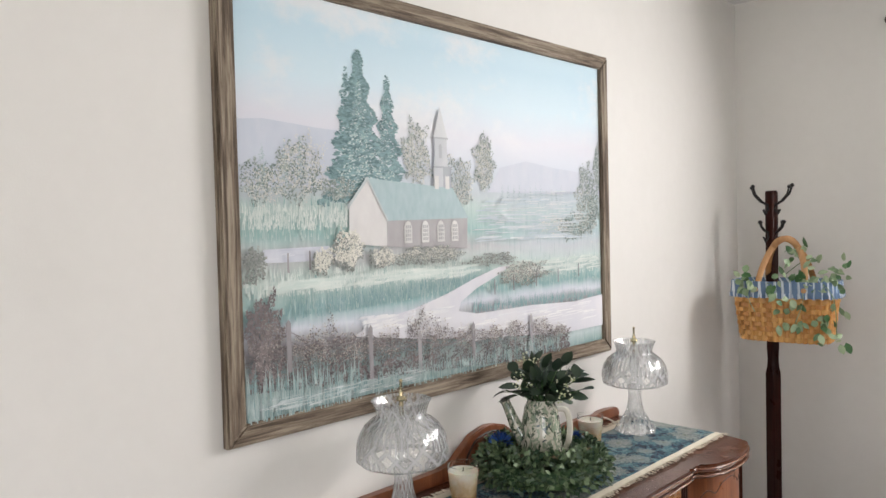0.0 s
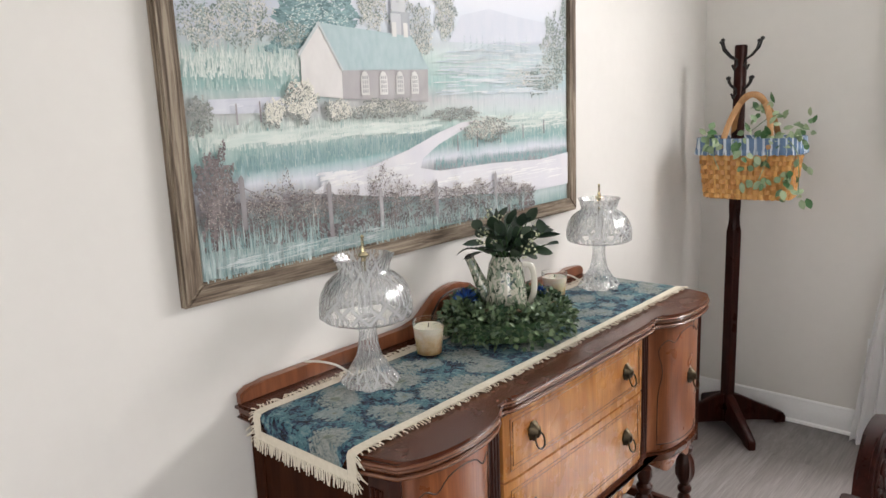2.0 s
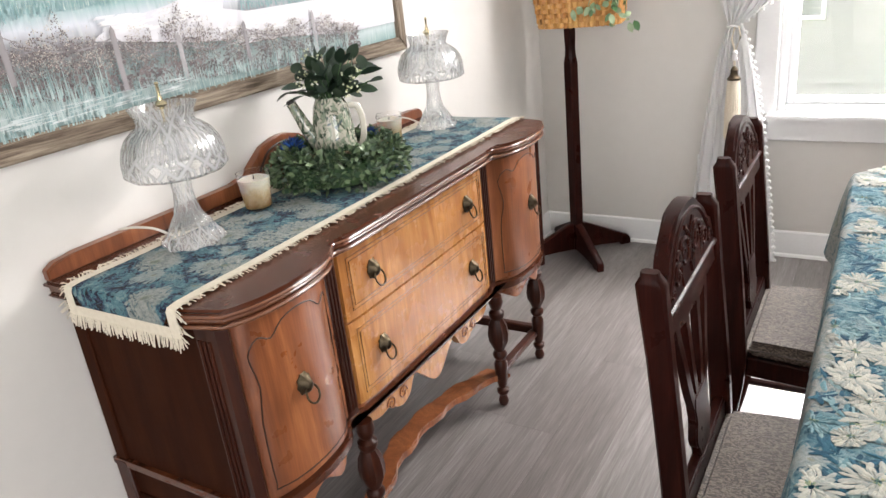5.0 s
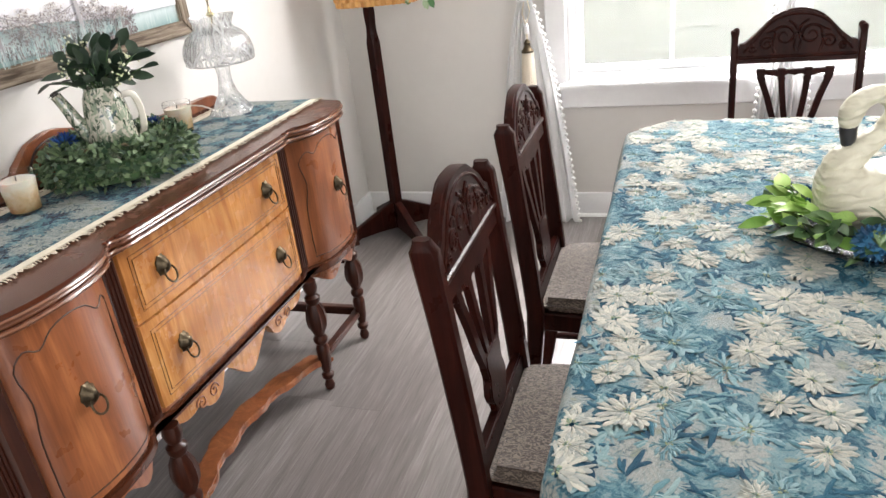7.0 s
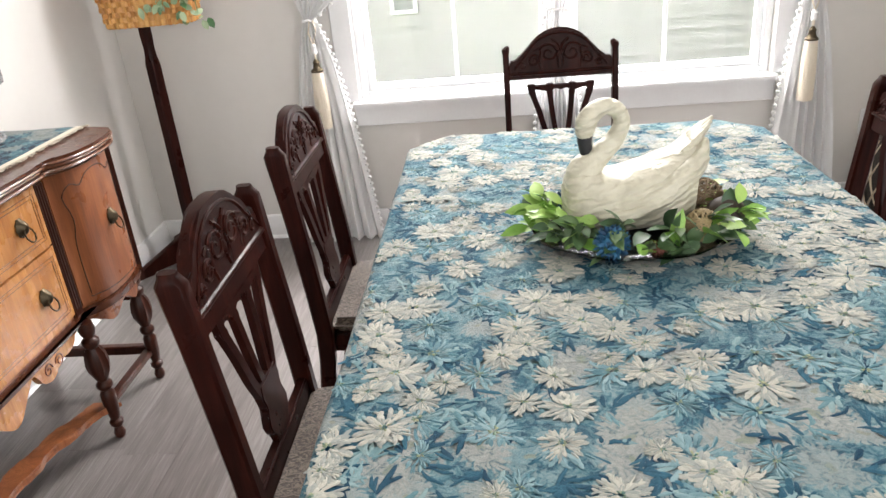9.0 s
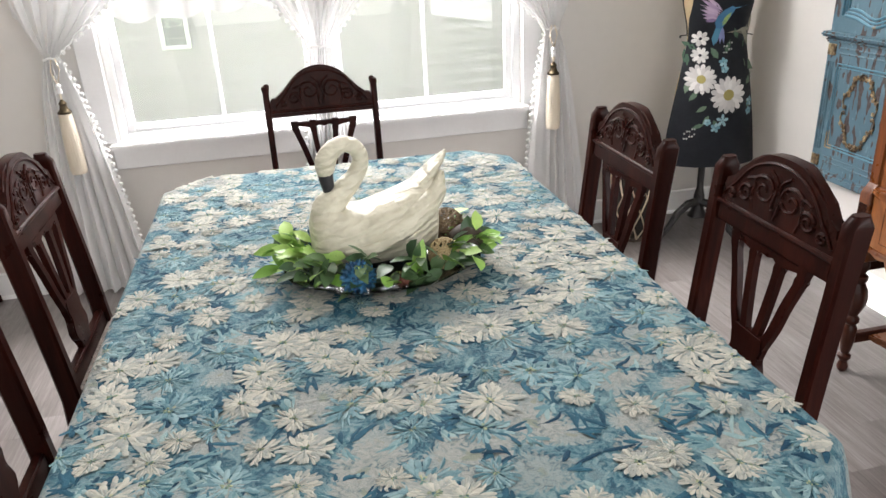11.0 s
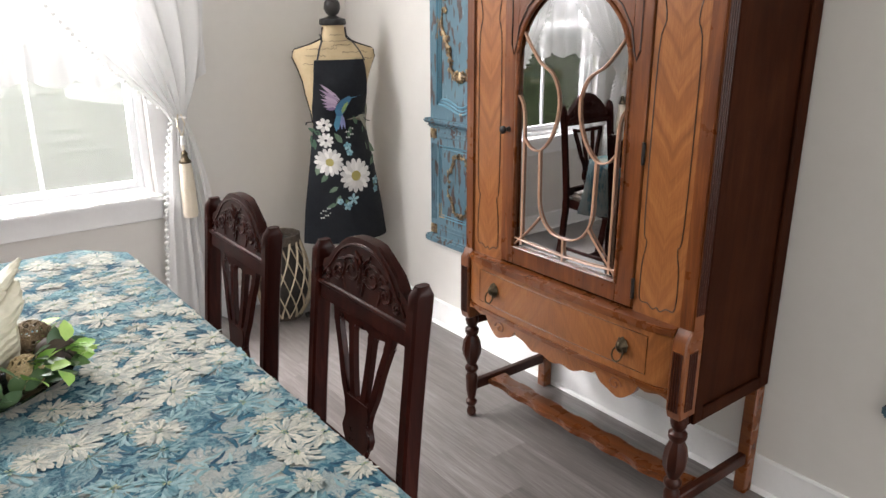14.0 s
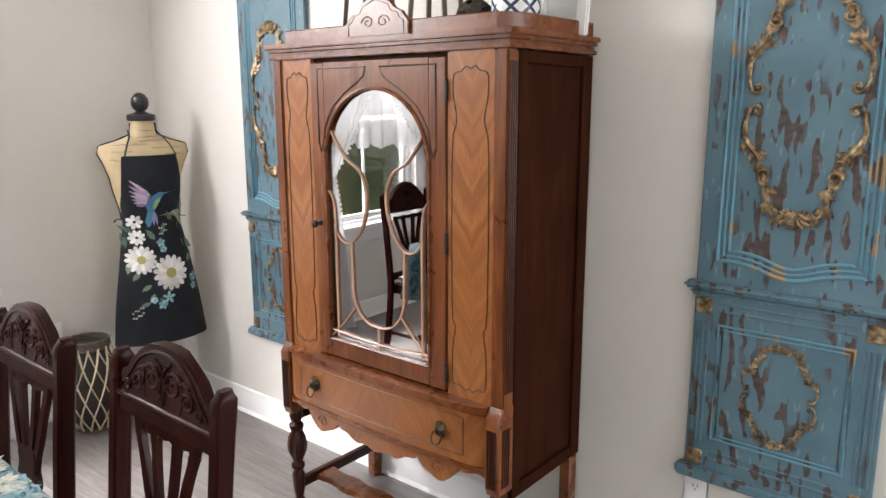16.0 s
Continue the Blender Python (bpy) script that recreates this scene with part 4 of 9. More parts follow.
def woven_petal(bm, x, y, ang, ln, w, h, bend=0.0, blunt=0.75):
    """One raised petal with a rounded end; h is how high it lies."""
    if not (on_cloth(x, y) and on_cloth(x + ln * math.cos(ang), y + ln * math.sin(ang))):
        return
    left, right, ridge = [], [], []
    for t, k in ((0.0, 0.30), (0.35, 0.80), (blunt, 1.0), (0.93, 0.62), (1.0, 0.12)):
        a = ang + bend * t
        cx, cy = x + ln * t * math.cos(a), y + ln * t * math.sin(a)
        sx, sy = -math.sin(a) * w * 0.5 * k, math.cos(a) * w * 0.5 * k
        z = TZ + cloth_rise(cx, cy) + h
        left.append(bm.verts.new((cx + sx, cy + sy, z)))
        ridge.append(bm.verts.new((cx, cy, z + 0.0011 * k)))
        right.append(bm.verts.new((cx - sx, cy - sy, z)))
    for i in range(4):
        bm.faces.new((left[i], ridge[i], ridge[i + 1], left[i + 1]))
        bm.faces.new((ridge[i], right[i], right[i + 1], ridge[i + 1]))


def woven_bloom(bm, eyes, x, y, r, n, h, slim):
    lean, squash = rc.uniform(0, 6.28), rc.uniform(0.66, 1.0)
    for ring_n, (r0, r1, m) in enumerate(((0.42, 1.0, n), (0.24, 0.76, n - 8), (0.10, 0.52, n - 14))):
        for k in range(m):
            if rc.random() < 0.07:
                continue
            a = 6.28318 * (k + rc.uniform(-0.3, 0.3)) / m + ring_n
            s = 1 - (1 - squash) * abs(math.sin(a - lean))
            ln = r * (r1 - r0) * s * rc.uniform(0.70, 1.15)
            woven_petal(bm, x + r * r0 * s * math.cos(a), y + r * r0 * s * math.sin(a), a + rc.gauss(0, 0.11), ln, r * slim * rc.uniform(0.7, 1.35), h + 0.0004 * ring_n + rc.uniform(0, 0.0003), rc.gauss(0, 0.25))
    for k in range(9):
        a, q = rc.uniform(0, 6.28), r * rc.uniform(0, 0.10)
        woven_petal(eyes, x + q * math.cos(a), y + q * math.sin(a), a, r * 0.10, r * 0.07, h + 0.0018)


def scatter(n, near, tries=40):
    """Points over the cloth that keep apart by about near."""
    out = []
    for _ in range(n * tries):
        p = (rc.uniform(TX0, TX1), rc.uniform(TY0, TY1))
        if noise.noise((p[0] * 5.5, p[1] * 5.5, near * 90)) < -0.12:
            continue
        if all((p[0] - q[0]) ** 2 + (p[1] - q[1]) ** 2 > (near * rc.uniform(0.6, 1.1)) ** 2 for q in out):
            out.append(p)
            if len(out) == n:
                break
    return out


def thread(name, a, b):
    n = Nodes(name)
    f = n.math("ADD", n.math("MULTIPLY", n.noise(n.coords(), 90, 3), 0.5), n.math("MULTIPLY", n.island(), 0.5))
    weave = n.math("ADD", n.wave(n.coords(), 330, 0.4, 1, 1, "X"), n.wave(n.coords(), 330, 0.4, 1, 1, "Y"))
    n.bump(n.math("ADD", n.math("MULTIPLY", weave, 0.3), n.noise(n.coords(), 75, 3)), 0.4, 0.0014)
    return n.end(n.ramp(f, [(0.28, a), (0.72, b)]), 0.78, 0, 0.2)


eyes = bmesh.new()
for nm, count, apart, size, n, h, slim, a, b, lab in (
        ("pale_blue_blooms", 120, 0.075, (0.032, 0.062), 24, 0.0010, 0.12, (0.065, 0.155, 0.19), (0.22, 0.325, 0.345), "slender pale blue woven blooms"),
        ("cream_blooms", 200, 0.056, (0.028, 0.058), 30, 0.0022, 0.140, (0.25, 0.275, 0.26), (0.43, 0.415, 0.36), "cream woven chrysanthemum blooms")):
    bm = bmesh.new()
    for x, y in scatter(count, apart):
        woven_bloom(bm, eyes, x, y, rc.uniform(*size), n, h, slim)
    tagged(part(nm, bm, thread(nm + "_thread", a, b), cloth, lab), kind="stuff")
tagged(part("bloom_centres", eyes, thread("olive_thread", (0.10, 0.20, 0.18), (0.34, 0.36, 0.22)), cloth, "olive flower centres"), kind="stuff")
for nm, count, a, b in (("teal_leaves", 2200, (0.004, 0.036, 0.070), (0.022, 0.095, 0.14)), ("misty_leaves", 1500, (0.09, 0.19, 0.22), (0.24, 0.335, 0.335))):
    bm = bmesh.new()
    for x, y in [(rc.uniform(TX0, TX1), rc.uniform(TY0, TY1)) for _ in range(count // 4)]:
        way = rc.uniform(0, 6.28)
        for k in range(4):
            woven_petal(bm, x + rc.gauss(0, 0.006), y + rc.gauss(0, 0.006), way + (k - 1.5) * 0.45, rc.uniform(0.022, 0.048), rc.uniform(0.006, 0.011), 0.0004 + rc.uniform(0, 0.0004), rc.gauss(0, 0.4), 0.5)
    tagged(part(nm, bm, thread(nm + "_thread", a, b), cloth), kind="stuff")

# ---- dining chairs ----
def seat_material():
    n = Nodes("taupe_chair_fabric")
    v = n.noise(n.coords((1, 0.45, 1)), 95, 2, 0.5, 3.5)
    col = n.mix(n.band(v, 0.46, 0.56), (0.042, 0.028, 0.020), (0.165, 0.126, 0.098))
    n.bump(v, 0.6, 0.002)
    return n.end(col, 0.55, 0, 0.4, Sheen_Weight=0.2)


MAT["seat"] = seat_material()


def dining_chair(m, label, top=0.994, host=False):
    """Origin on the floor under the back; +y is the way the sitter looks; 0.41 wide."""
    ch = thing("dining_chair", m, label, "chair", "chairs round the dining table")
    W = 0.205

    def lean(z):
        return -0.050 * ((z - 0.45) / 0.5) ** 1.2 if z > 0.45 else -0.07 * ((0.45 - z) / 0.45) ** 1.5

    zs = [0, 0.12, 0.25, 0.38, 0.46, 0.56, 0.68, 0.80, 0.90, 0.930, 0.944, 0.950]
    for sx in (-1, 1):
        bm = bmesh.new()
        rings = []
        for z in zs:
            y = lean(z)
            d = 0.021 if z < 0.9 else (0.023 if z < 0.94 else 0.014)
            w = (0.0105 if host else 0.0155) if z < 0.935 else (0.014 if z < 0.948 else 0.010)
            xc = sx * (W - 0.0155 - 0.012 * max(0, (0.45 - z)) / 0.45)
            b = 0.005
            rings.append([bm.verts.new((xc + dx, y + dy, z)) for dx, dy in ((-w, -d + b), (-w + b, -d), (w - b, -d), (w, -d + b), (w, d - b), (w - b, d), (-w + b, d), (-w, d - b))])
        for a, b2 in zip(rings, rings[1:]):
            for k in range(8):
                bm.faces.new((a[k], a[(k + 1) % 8], b2[(k + 1) % 8], b2[k]))
        bm.faces.new(list(reversed(rings[0])))
        bm.faces.new(rings[-1])
        part("post", bm, MAT["mahogany"], ch)

    def board(pts, z_ref, t, name, mat, parent, bev=0.004, label="", shift=0.0):
        """An upright board, bent along the back's lean."""
        bm = bmesh.new()
        prism(bm, pts, "xz", -t / 2, t / 2, bev, 2)
        for v in bm.verts:
            v.co.y += lean(v.co.z) + shift
        return part(name, bm, mat, parent, label)

    iw = W - 0.031
    crest = [(-iw, 0.818), (iw, 0.818), (iw, 0.898), (iw * 0.97, 0.906)]
    arc = [(a, 0.906 + (z - 0.906) * (top - 0.906) / 0.114) for a, z in ((0.92, 0.908), (0.86, 0.915), (0.80, 0.93), (0.70, 0.958), (0.58, 0.985), (0.44, 1.004), (0.28, 1.015), (0.12, 1.0195), (0, 1.02))]
    crest += [(iw * a, z) for a, z in arc] + [(-iw * a, z) for a, z in reversed(arc[:-1])] + [(-iw * 0.97, 0.906), (-iw, 0.898)]
    if host:
        half = [(1.0, 0.842), (1.0, 0.897), (0.93, 0.899), (0.86, 0.907), (0.72, 0.928), (0.60, 0.951), (0.50, 0.971), (0.40, 0.987), (0.28, 0.999), (0.14, 1.007), (0, 1.010)]
        crest = [(-(W - 0.020) * a, z) for a, z in half] + [((W - 0.020) * a, z) for a, z in reversed(half[:-1])]
    rail = board(crest, 0.9, 0.026, "crest_rail", MAT["mahogany"], ch, 0.006, "arched crest rail carved with scrolls")
    bm = bmesh.new()
    tube(bm, [(x, lean(0.862) + 0.0135, 0.862) for x in (-iw, -iw / 2, 0, iw / 2, iw)], 0.006, 8)
    tube(bm, [(x, lean(0.862) - 0.0135, 0.862) for x in (-iw, -iw / 2, 0, iw / 2, iw)], 0.006, 8)
    part("bead_moulding", bm, MAT["mahogany"], rail)
    for face in (1, -1):
        bm = bmesh.new()

        def on(x, z):
            z = z if z < 0.88 else 0.88 + (z - 0.88) * (top - 0.88) / 0.14
            return (x, lean(z) + face * 0.0128, z)
        edge = [(-iw * 0.93, 0.878), (-iw * 0.86, 0.895), (-iw * 0.72, 0.922), (-iw * 0.58, 0.957), (-iw * 0.42, 0.982), (-iw * 0.2, 0.998), (0, 1.002)]
        edge = edge + [(-x, z) for x, z in reversed(edge[:-1])]
        tube(bm, [on(p.x, p.y) for p in spline([(x, z, 0) for x, z in edge], 3)], 0.0042, 6)
        for sx in (-1, 1):
            for cx, cz, r0, turn, ph in ((0.040, 0.930, 0.036, 1, 0.6), (0.092, 0.905, 0.023, -1, 2.2), (0.135, 0.888, 0.013, 1, 1.0)):
                pts = []
                for k in range(26):
                    a = ph + turn * k * 0.36
                    r = r0 * (1 - k / 30)
                    pts.append(on(sx * (cx + r * math.cos(a)), cz + r * math.sin(a)))
                tube(bm, pts, [0.0052 * (1 - k / 60) for k in range(26)], 6)
            tube(bm, [on(p.x, p.y) for p in spline([(sx * 0.003, 0.875, 0), (sx * 0.010, 0.91, 0), (sx * 0.004, 0.955, 0), (sx * 0.030, 0.982, 0)], 5)], 0.0045, 6)
            tube(bm, [on(p.x, p.y) for p in spline([(sx * 0.066, 0.874, 0), (sx * 0.074, 0.905, 0), (sx * 0.070, 0.948, 0), (sx * 0.095, 0.942, 0)], 5)], 0.0042, 6)
        part("carving", bm, MAT["mahogany"], rail, "raised scroll carving")
    if host:
        for sx in (-1, 1):
            bm = bmesh.new()
            bmesh.ops.create_icosphere(bm, subdivisions=2, radius=0.011, matrix=Matrix.Translation((sx * (W - 0.020), lean(0.945), 0.948)))
            part("ear", bm, MAT["mahogany"], ch, "small rounded ear on the post")
    # pierced splat: four flaring slats gathered into a vase foot
    for k, (xt, xm, xb, wt) in enumerate(((-0.104, -0.080, -0.036, 0.0105), (-0.040, -0.033, -0.013, 0.0095), (0.040, 0.033, 0.013, 0.0095), (0.104, 0.080, 0.036, 0.0105))):
        cl = spline([(xt, 0.822, 0), (xt * 0.97, 0.79, 0), (xm, 0.73, 0), ((xm + xb) / 2 * 1.05, 0.665, 0), (xb, 0.605, 0), (xb * 0.9, 0.575, 0)], 5)
        pts = [(p.x - wt * (1.25 if i < 5 else 1), p.y) for i, p in enumerate(cl)] + [(p.x + wt * (1.25 if i < 5 else 1), p.y) for i, p in reversed(list(enumerate(cl)))]
        board(pts, 0.7, 0.014, "splat_slat", MAT["mahogany"], ch, 0.0025)
    foot = [(-0.046, 0.640), (-0.052, 0.615), (-0.046, 0.594), (-0.040, 0.584), (-0.052, 0.574), (-0.058, 0.556), (-0.052, 0.538), (-0.036, 0.528), (-0.034, 0.505)]
    top_plate = [(-0.118, 0.818), (-0.116, 0.800), (-0.092, 0.806), (-0.066, 0.800), (-0.040, 0.792), (-0.020, 0.806), (0, 0.798)]
    board(top_plate[:-1] + [(-x, z) for x, z in reversed(top_plate)], 0.8, 0.014, "splat_head", MAT["mahogany"], ch, 0.002)
    board(foot + [(-x, z) for x, z in reversed(foot)], 0.56, 0.018, "splat_foot", MAT["mahogany"], ch, 0.003)
    board([(-iw, 0.462), (iw, 0.462), (iw, 0.508), (-iw, 0.508)], 0.5, 0.022, "back_rail", MAT["mahogany"], ch)
    # seat, frame, front legs, stretchers
    bm = bmesh.new()
    prism(bm, [(-W + 0.028, 0.012), (W - 0.028, 0.012), (W + 0.012, 0.40), (W - 0.01, 0.415), (-W + 0.01, 0.415), (-W - 0.012, 0.40)], "xy", 0.448, 0.486, 0.016, 3)
    bmesh.ops.triangulate(bm, faces=[f for f in bm.faces if len(f.verts) > 4])
    bmesh.ops.subdivide_edges(bm, edges=[e for e in bm.edges if all(v.co.z > 0.4855 for v in e.verts)], cuts=5, use_grid_fill=True)
    for v in bm.verts:
        if v.co.z > 0.4855:
            v.co.z += 0.020 * max(0, 1 - (v.co.x / W) ** 2) * max(0, 1 - ((v.co.y - 0.21) / 0.205) ** 2)
    part("seat", bm, MAT["seat"], ch, "taupe patterned upholstered seat pad")
    bm = bmesh.new()
    prism(bm, [(-W + 0.031, -0.01), (W - 0.031, -0.01), (W + 0.006, 0.405), (-W - 0.006, 0.405)], "xy", 0.395, 0.4475, 0.004)
    part("seat_frame", bm, MAT["mahogany"], ch)
    for sx in (-1, 1):
        bm = bmesh.new()
        lathe(bm, [(0.014, 0), (0.019, 0.015), (0.013, 0.04), (0.017, 0.1), (0.022, 0.22), (0.024, 0.30), (0.016, 0.33), (0.023, 0.345), (0.023, 0.396)], sx * (W - 0.022), 0.38, 14)
        part("leg", bm, MAT["mahogany"], ch)
        bm = bmesh.new()
        tube(bm, [(sx * (W - 0.026), -0.05, 0.16), (sx * (W - 0.022), 0.38, 0.16)], 0.011, 8)
        part("stretcher", bm, MAT["mahogany"], ch)
    bm = bmesh.new()
    tube(bm, [(-W + 0.024, 0.17, 0.16), (W - 0.024, 0.17, 0.16)], 0.011, 8)
    part("stretcher", bm, MAT["mahogany"], ch)
    return ch


CHAIR = "dark mahogany dining chair with carved crest %s"
first = dining_chair(pose(-0.054, 1.545, 0, 0, 0, -90), CHAIR % "beside the sideboard")
for x, y, rz, where in ((-0.065, 2.175, -90, "beside the sideboard"), (1.302, 2.085, 90, "beside the dress form"), (1.352, 1.545, 90, "beside the china cabinet")):
    tagged(copy_thing(first, pose(x, y, 0, 0, 0, rz)), CHAIR % where)
dining_chair(pose(0.627, 3.0, 0, 0, 0, 180), CHAIR % "before the window", 1.01, True)

# ---- china cabinet ----
CAB = thing("china_cabinet", pose(0, 0, 0), "antique walnut china cabinet with a glazed arched door", "cabinet")
CY0, CY1, CF, CB = 1.278, 2.196, 2.20, 2.622
CC = (CY0 + CY1) / 2
def chevron_veneer():
    """Book-matched walnut whose figure runs in V shapes up each panel."""
    n = Nodes("chevron_walnut")
    _, y, z = n.split(n.coords())
    off = n.math("ABSOLUTE", n.math("SUBTRACT", n.math("ABSOLUTE", n.math("SUBTRACT", y, CC)), 0.345))
    t = n.math("ADD", n.math("SUBTRACT", z, n.math("MULTIPLY", off, 1.5)), n.math("MULTIPLY", n.noise(n.coords((1, 1, 0.5)), 9, 3), 0.07))
    v = n.node("ShaderNodeCombineXYZ")
    n.put(v.inputs[0], t)
    n.put(v.inputs[1], n.math("MULTIPLY", off, 0.2))
    band = n.noise(v.outputs[0], 17, 5, 0.65, 0.6)
    fine = n.noise(n.coords((1, 1, 0.05)), 320, 3)
    col = n.ramp(n.math("ADD", n.math("MULTIPLY", band, 0.7), n.math("MULTIPLY", fine, 0.3)), [(0.28, (0.135, 0.044, 0.013)), (0.5, (0.235, 0.084, 0.025)), (0.7, (0.345, 0.140, 0.046))])
    n.bump(fine, 0.08, 0.001)
    return n.end(col, 0.28, 0, 0.35, Coat_Weight=0.08, Coat_Roughness=0.25)


MAT["chevron"] = chevron_veneer()
MAT["cab_upright"] = timber("cabinet_walnut_upright", (0.055, 0.015, 0.0045), (0.130, 0.038, 0.010), (0.23, 0.077, 0.021), "z", 24, 0.3, 3.0, mottle=0.08, coat=0.08, spec=0.35)
MAT["cab_wood"] = timber("cabinet_walnut", (0.055, 0.015, 0.0045), (0.130, 0.038, 0.010), (0.23, 0.077, 0.021), "y", 20, 0.28, 4.0, mottle=0.08, coat=0.08, spec=0.35)
MAT["cab_glass"] = glass("cabinet_glass", (0.96, 0.97, 0.96), 0.0, thin=True, gloss=11.0)
MAT["pale_fret"] = timber("pale_fret_wood", (0.36, 0.19, 0.12), (0.46, 0.26, 0.17), (0.55, 0.33, 0.23), "z", 30, 0.35)
# carcass and side frames share the walnut darkened for shade
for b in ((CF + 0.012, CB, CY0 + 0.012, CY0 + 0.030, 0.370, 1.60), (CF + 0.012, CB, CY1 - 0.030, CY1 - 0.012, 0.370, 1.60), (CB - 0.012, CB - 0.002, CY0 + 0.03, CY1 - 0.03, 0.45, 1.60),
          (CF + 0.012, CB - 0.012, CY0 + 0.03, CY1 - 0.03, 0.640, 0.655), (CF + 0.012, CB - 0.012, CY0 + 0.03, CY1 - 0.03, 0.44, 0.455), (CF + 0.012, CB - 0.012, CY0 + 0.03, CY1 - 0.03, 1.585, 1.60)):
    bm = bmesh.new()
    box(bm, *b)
    part("carcass_board", bm, MAT["walnut_shaded"], CAB)
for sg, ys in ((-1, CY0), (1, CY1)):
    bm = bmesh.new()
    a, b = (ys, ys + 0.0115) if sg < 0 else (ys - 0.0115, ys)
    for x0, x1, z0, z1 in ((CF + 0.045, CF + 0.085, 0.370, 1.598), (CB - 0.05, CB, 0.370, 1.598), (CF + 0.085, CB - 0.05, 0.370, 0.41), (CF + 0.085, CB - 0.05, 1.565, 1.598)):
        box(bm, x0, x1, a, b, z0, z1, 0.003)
    part("side_frame", bm, MAT["walnut_shaded"], CAB, "dark walnut framed side panel, darkened further for shade")
# cornice, gallery and crest
for d, z0, z1 in ((0.012, 1.6005, 1.612), (0.005, 1.6125, 1.622), (0.014, 1.6225, 1.632), (0.022, 1.6325, 1.648)):
    bm = bmesh.new()
    box(bm, CF - d, CB, CY0 - d, CY1 + d, z0, z1, 0.003, 2)
    part("cornice", bm, MAT["cab_wood"], CAB, "reeded walnut cornice")
bm = bmesh.new()
g = [(CB, CY0 + 0.004), (CF + 0.07, CY0 + 0.004), (CF + 0.012, CY0 + 0.05), (CF + 0.012, CY1 - 0.05), (CF + 0.07, CY1 - 0.004), (CB, CY1 - 0.004), (CB, CY1 - 0.02), (CF + 0.08, CY1 - 0.02), (CF + 0.028, CY1 - 0.058), (CF + 0.028, CY0 + 0.058), (CF + 0.08, CY0 + 0.02), (CB, CY0 + 0.02)]
prism(bm, g, "xy", 1.6485, 1.690, 0.003)
part("gallery", bm, MAT["cab_wood"], CAB)
bm = bmesh.new()
cr = [(-0.125, 1.650), (-0.125, 1.688), (-0.105, 1.70), (-0.098, 1.715), (-0.07, 1.722), (-0.058, 1.742), (-0.03, 1.752), (0, 1.764)]
cr = cr + [(-y, z) for y, z in reversed(cr[:-1])]
prism(bm, [(CC + y, z) for y, z in cr], "yz", CF + 0.002, CF + 0.018, 0.003, 2)
crest = part("crest", bm, MAT["cab_wood"], CAB, "shaped crest with incised scrolls")
bm = bmesh.new()
for sg in (-1, 1):
    tube(bm, [(CF + 0.0018, CC + sg * (0.030 + (0.024 - 0.0009 * k) * math.cos(0.4 * k)), 1.690 + (0.018 - 0.0007 * k) * math.sin(0.4 * k)) for k in range(22)], 0.0018, 5)
tube(bm, [(CF + 0.0018, CC + y * 0.86, 1.656 + (z - 1.65) * 0.84) for y, z in cr], 0.0016, 5)
part("incised_line", bm, MAT["line"], crest)
bm = bmesh.new()
for k in range(7):
    a = math.pi * (k + 0.5) / 7
    leaf(bm, (CF + 0.008, CC, 1.758), (0, math.cos(a), math.sin(a)), 0.026, 0.012, (-1, 0, 0))
part("crest_leaf", bm, MAT["carving"], crest)
# corner posts
for sg, y in ((-1, CY0 + 0.022), (1, CY1 - 0.022)):
    bm = bmesh.new()
    box(bm, CF - 0.006, CF + 0.044, y - 0.0215, y + 0.0215, 0.645, 1.60, 0.005, 2)
    post = part("corner_post", bm, MAT["cab_upright"], CAB)
    for k in (-0.012, -0.004, 0.004, 0.012):
        bm = bmesh.new()
        tube(bm, [(CF + 0.019 + k * 1.2, y + sg * 0.0215, 0.70), (CF + 0.019 + k * 1.2, y + sg * 0.0215, 1.57)], 0.0035, 6)
        part("reed", bm, MAT["walnut_dark"], post)
    bm = bmesh.new()
    prism(bm, [(CF - 0.006, 0.66), (CF - 0.028, 0.63), (CF - 0.028, 0.43), (CF - 0.02, 0.405), (CF + 0.046, 0.405), (CF + 0.046, 0.66)], "xz", y - 0.0225, y + 0.0225, 0.004)
    block = part("fluted_block", bm, MAT["cab_upright"], CAB, "fluted block above the leg")
    for k in (-0.012, -0.004, 0.004, 0.012):
        for line in ([(CF - 0.0285, y + k, 0.43), (CF - 0.0285, y + k, 0.60)], [(CF + 0.008 + k * 1.2, y + sg * 0.023, 0.43), (CF + 0.008 + k * 1.2, y + sg * 0.023, 0.60)]):
            bm = bmesh.new()
            tube(bm, line, 0.0032, 6)
            part("reed", bm, MAT["walnut_dark"], block)
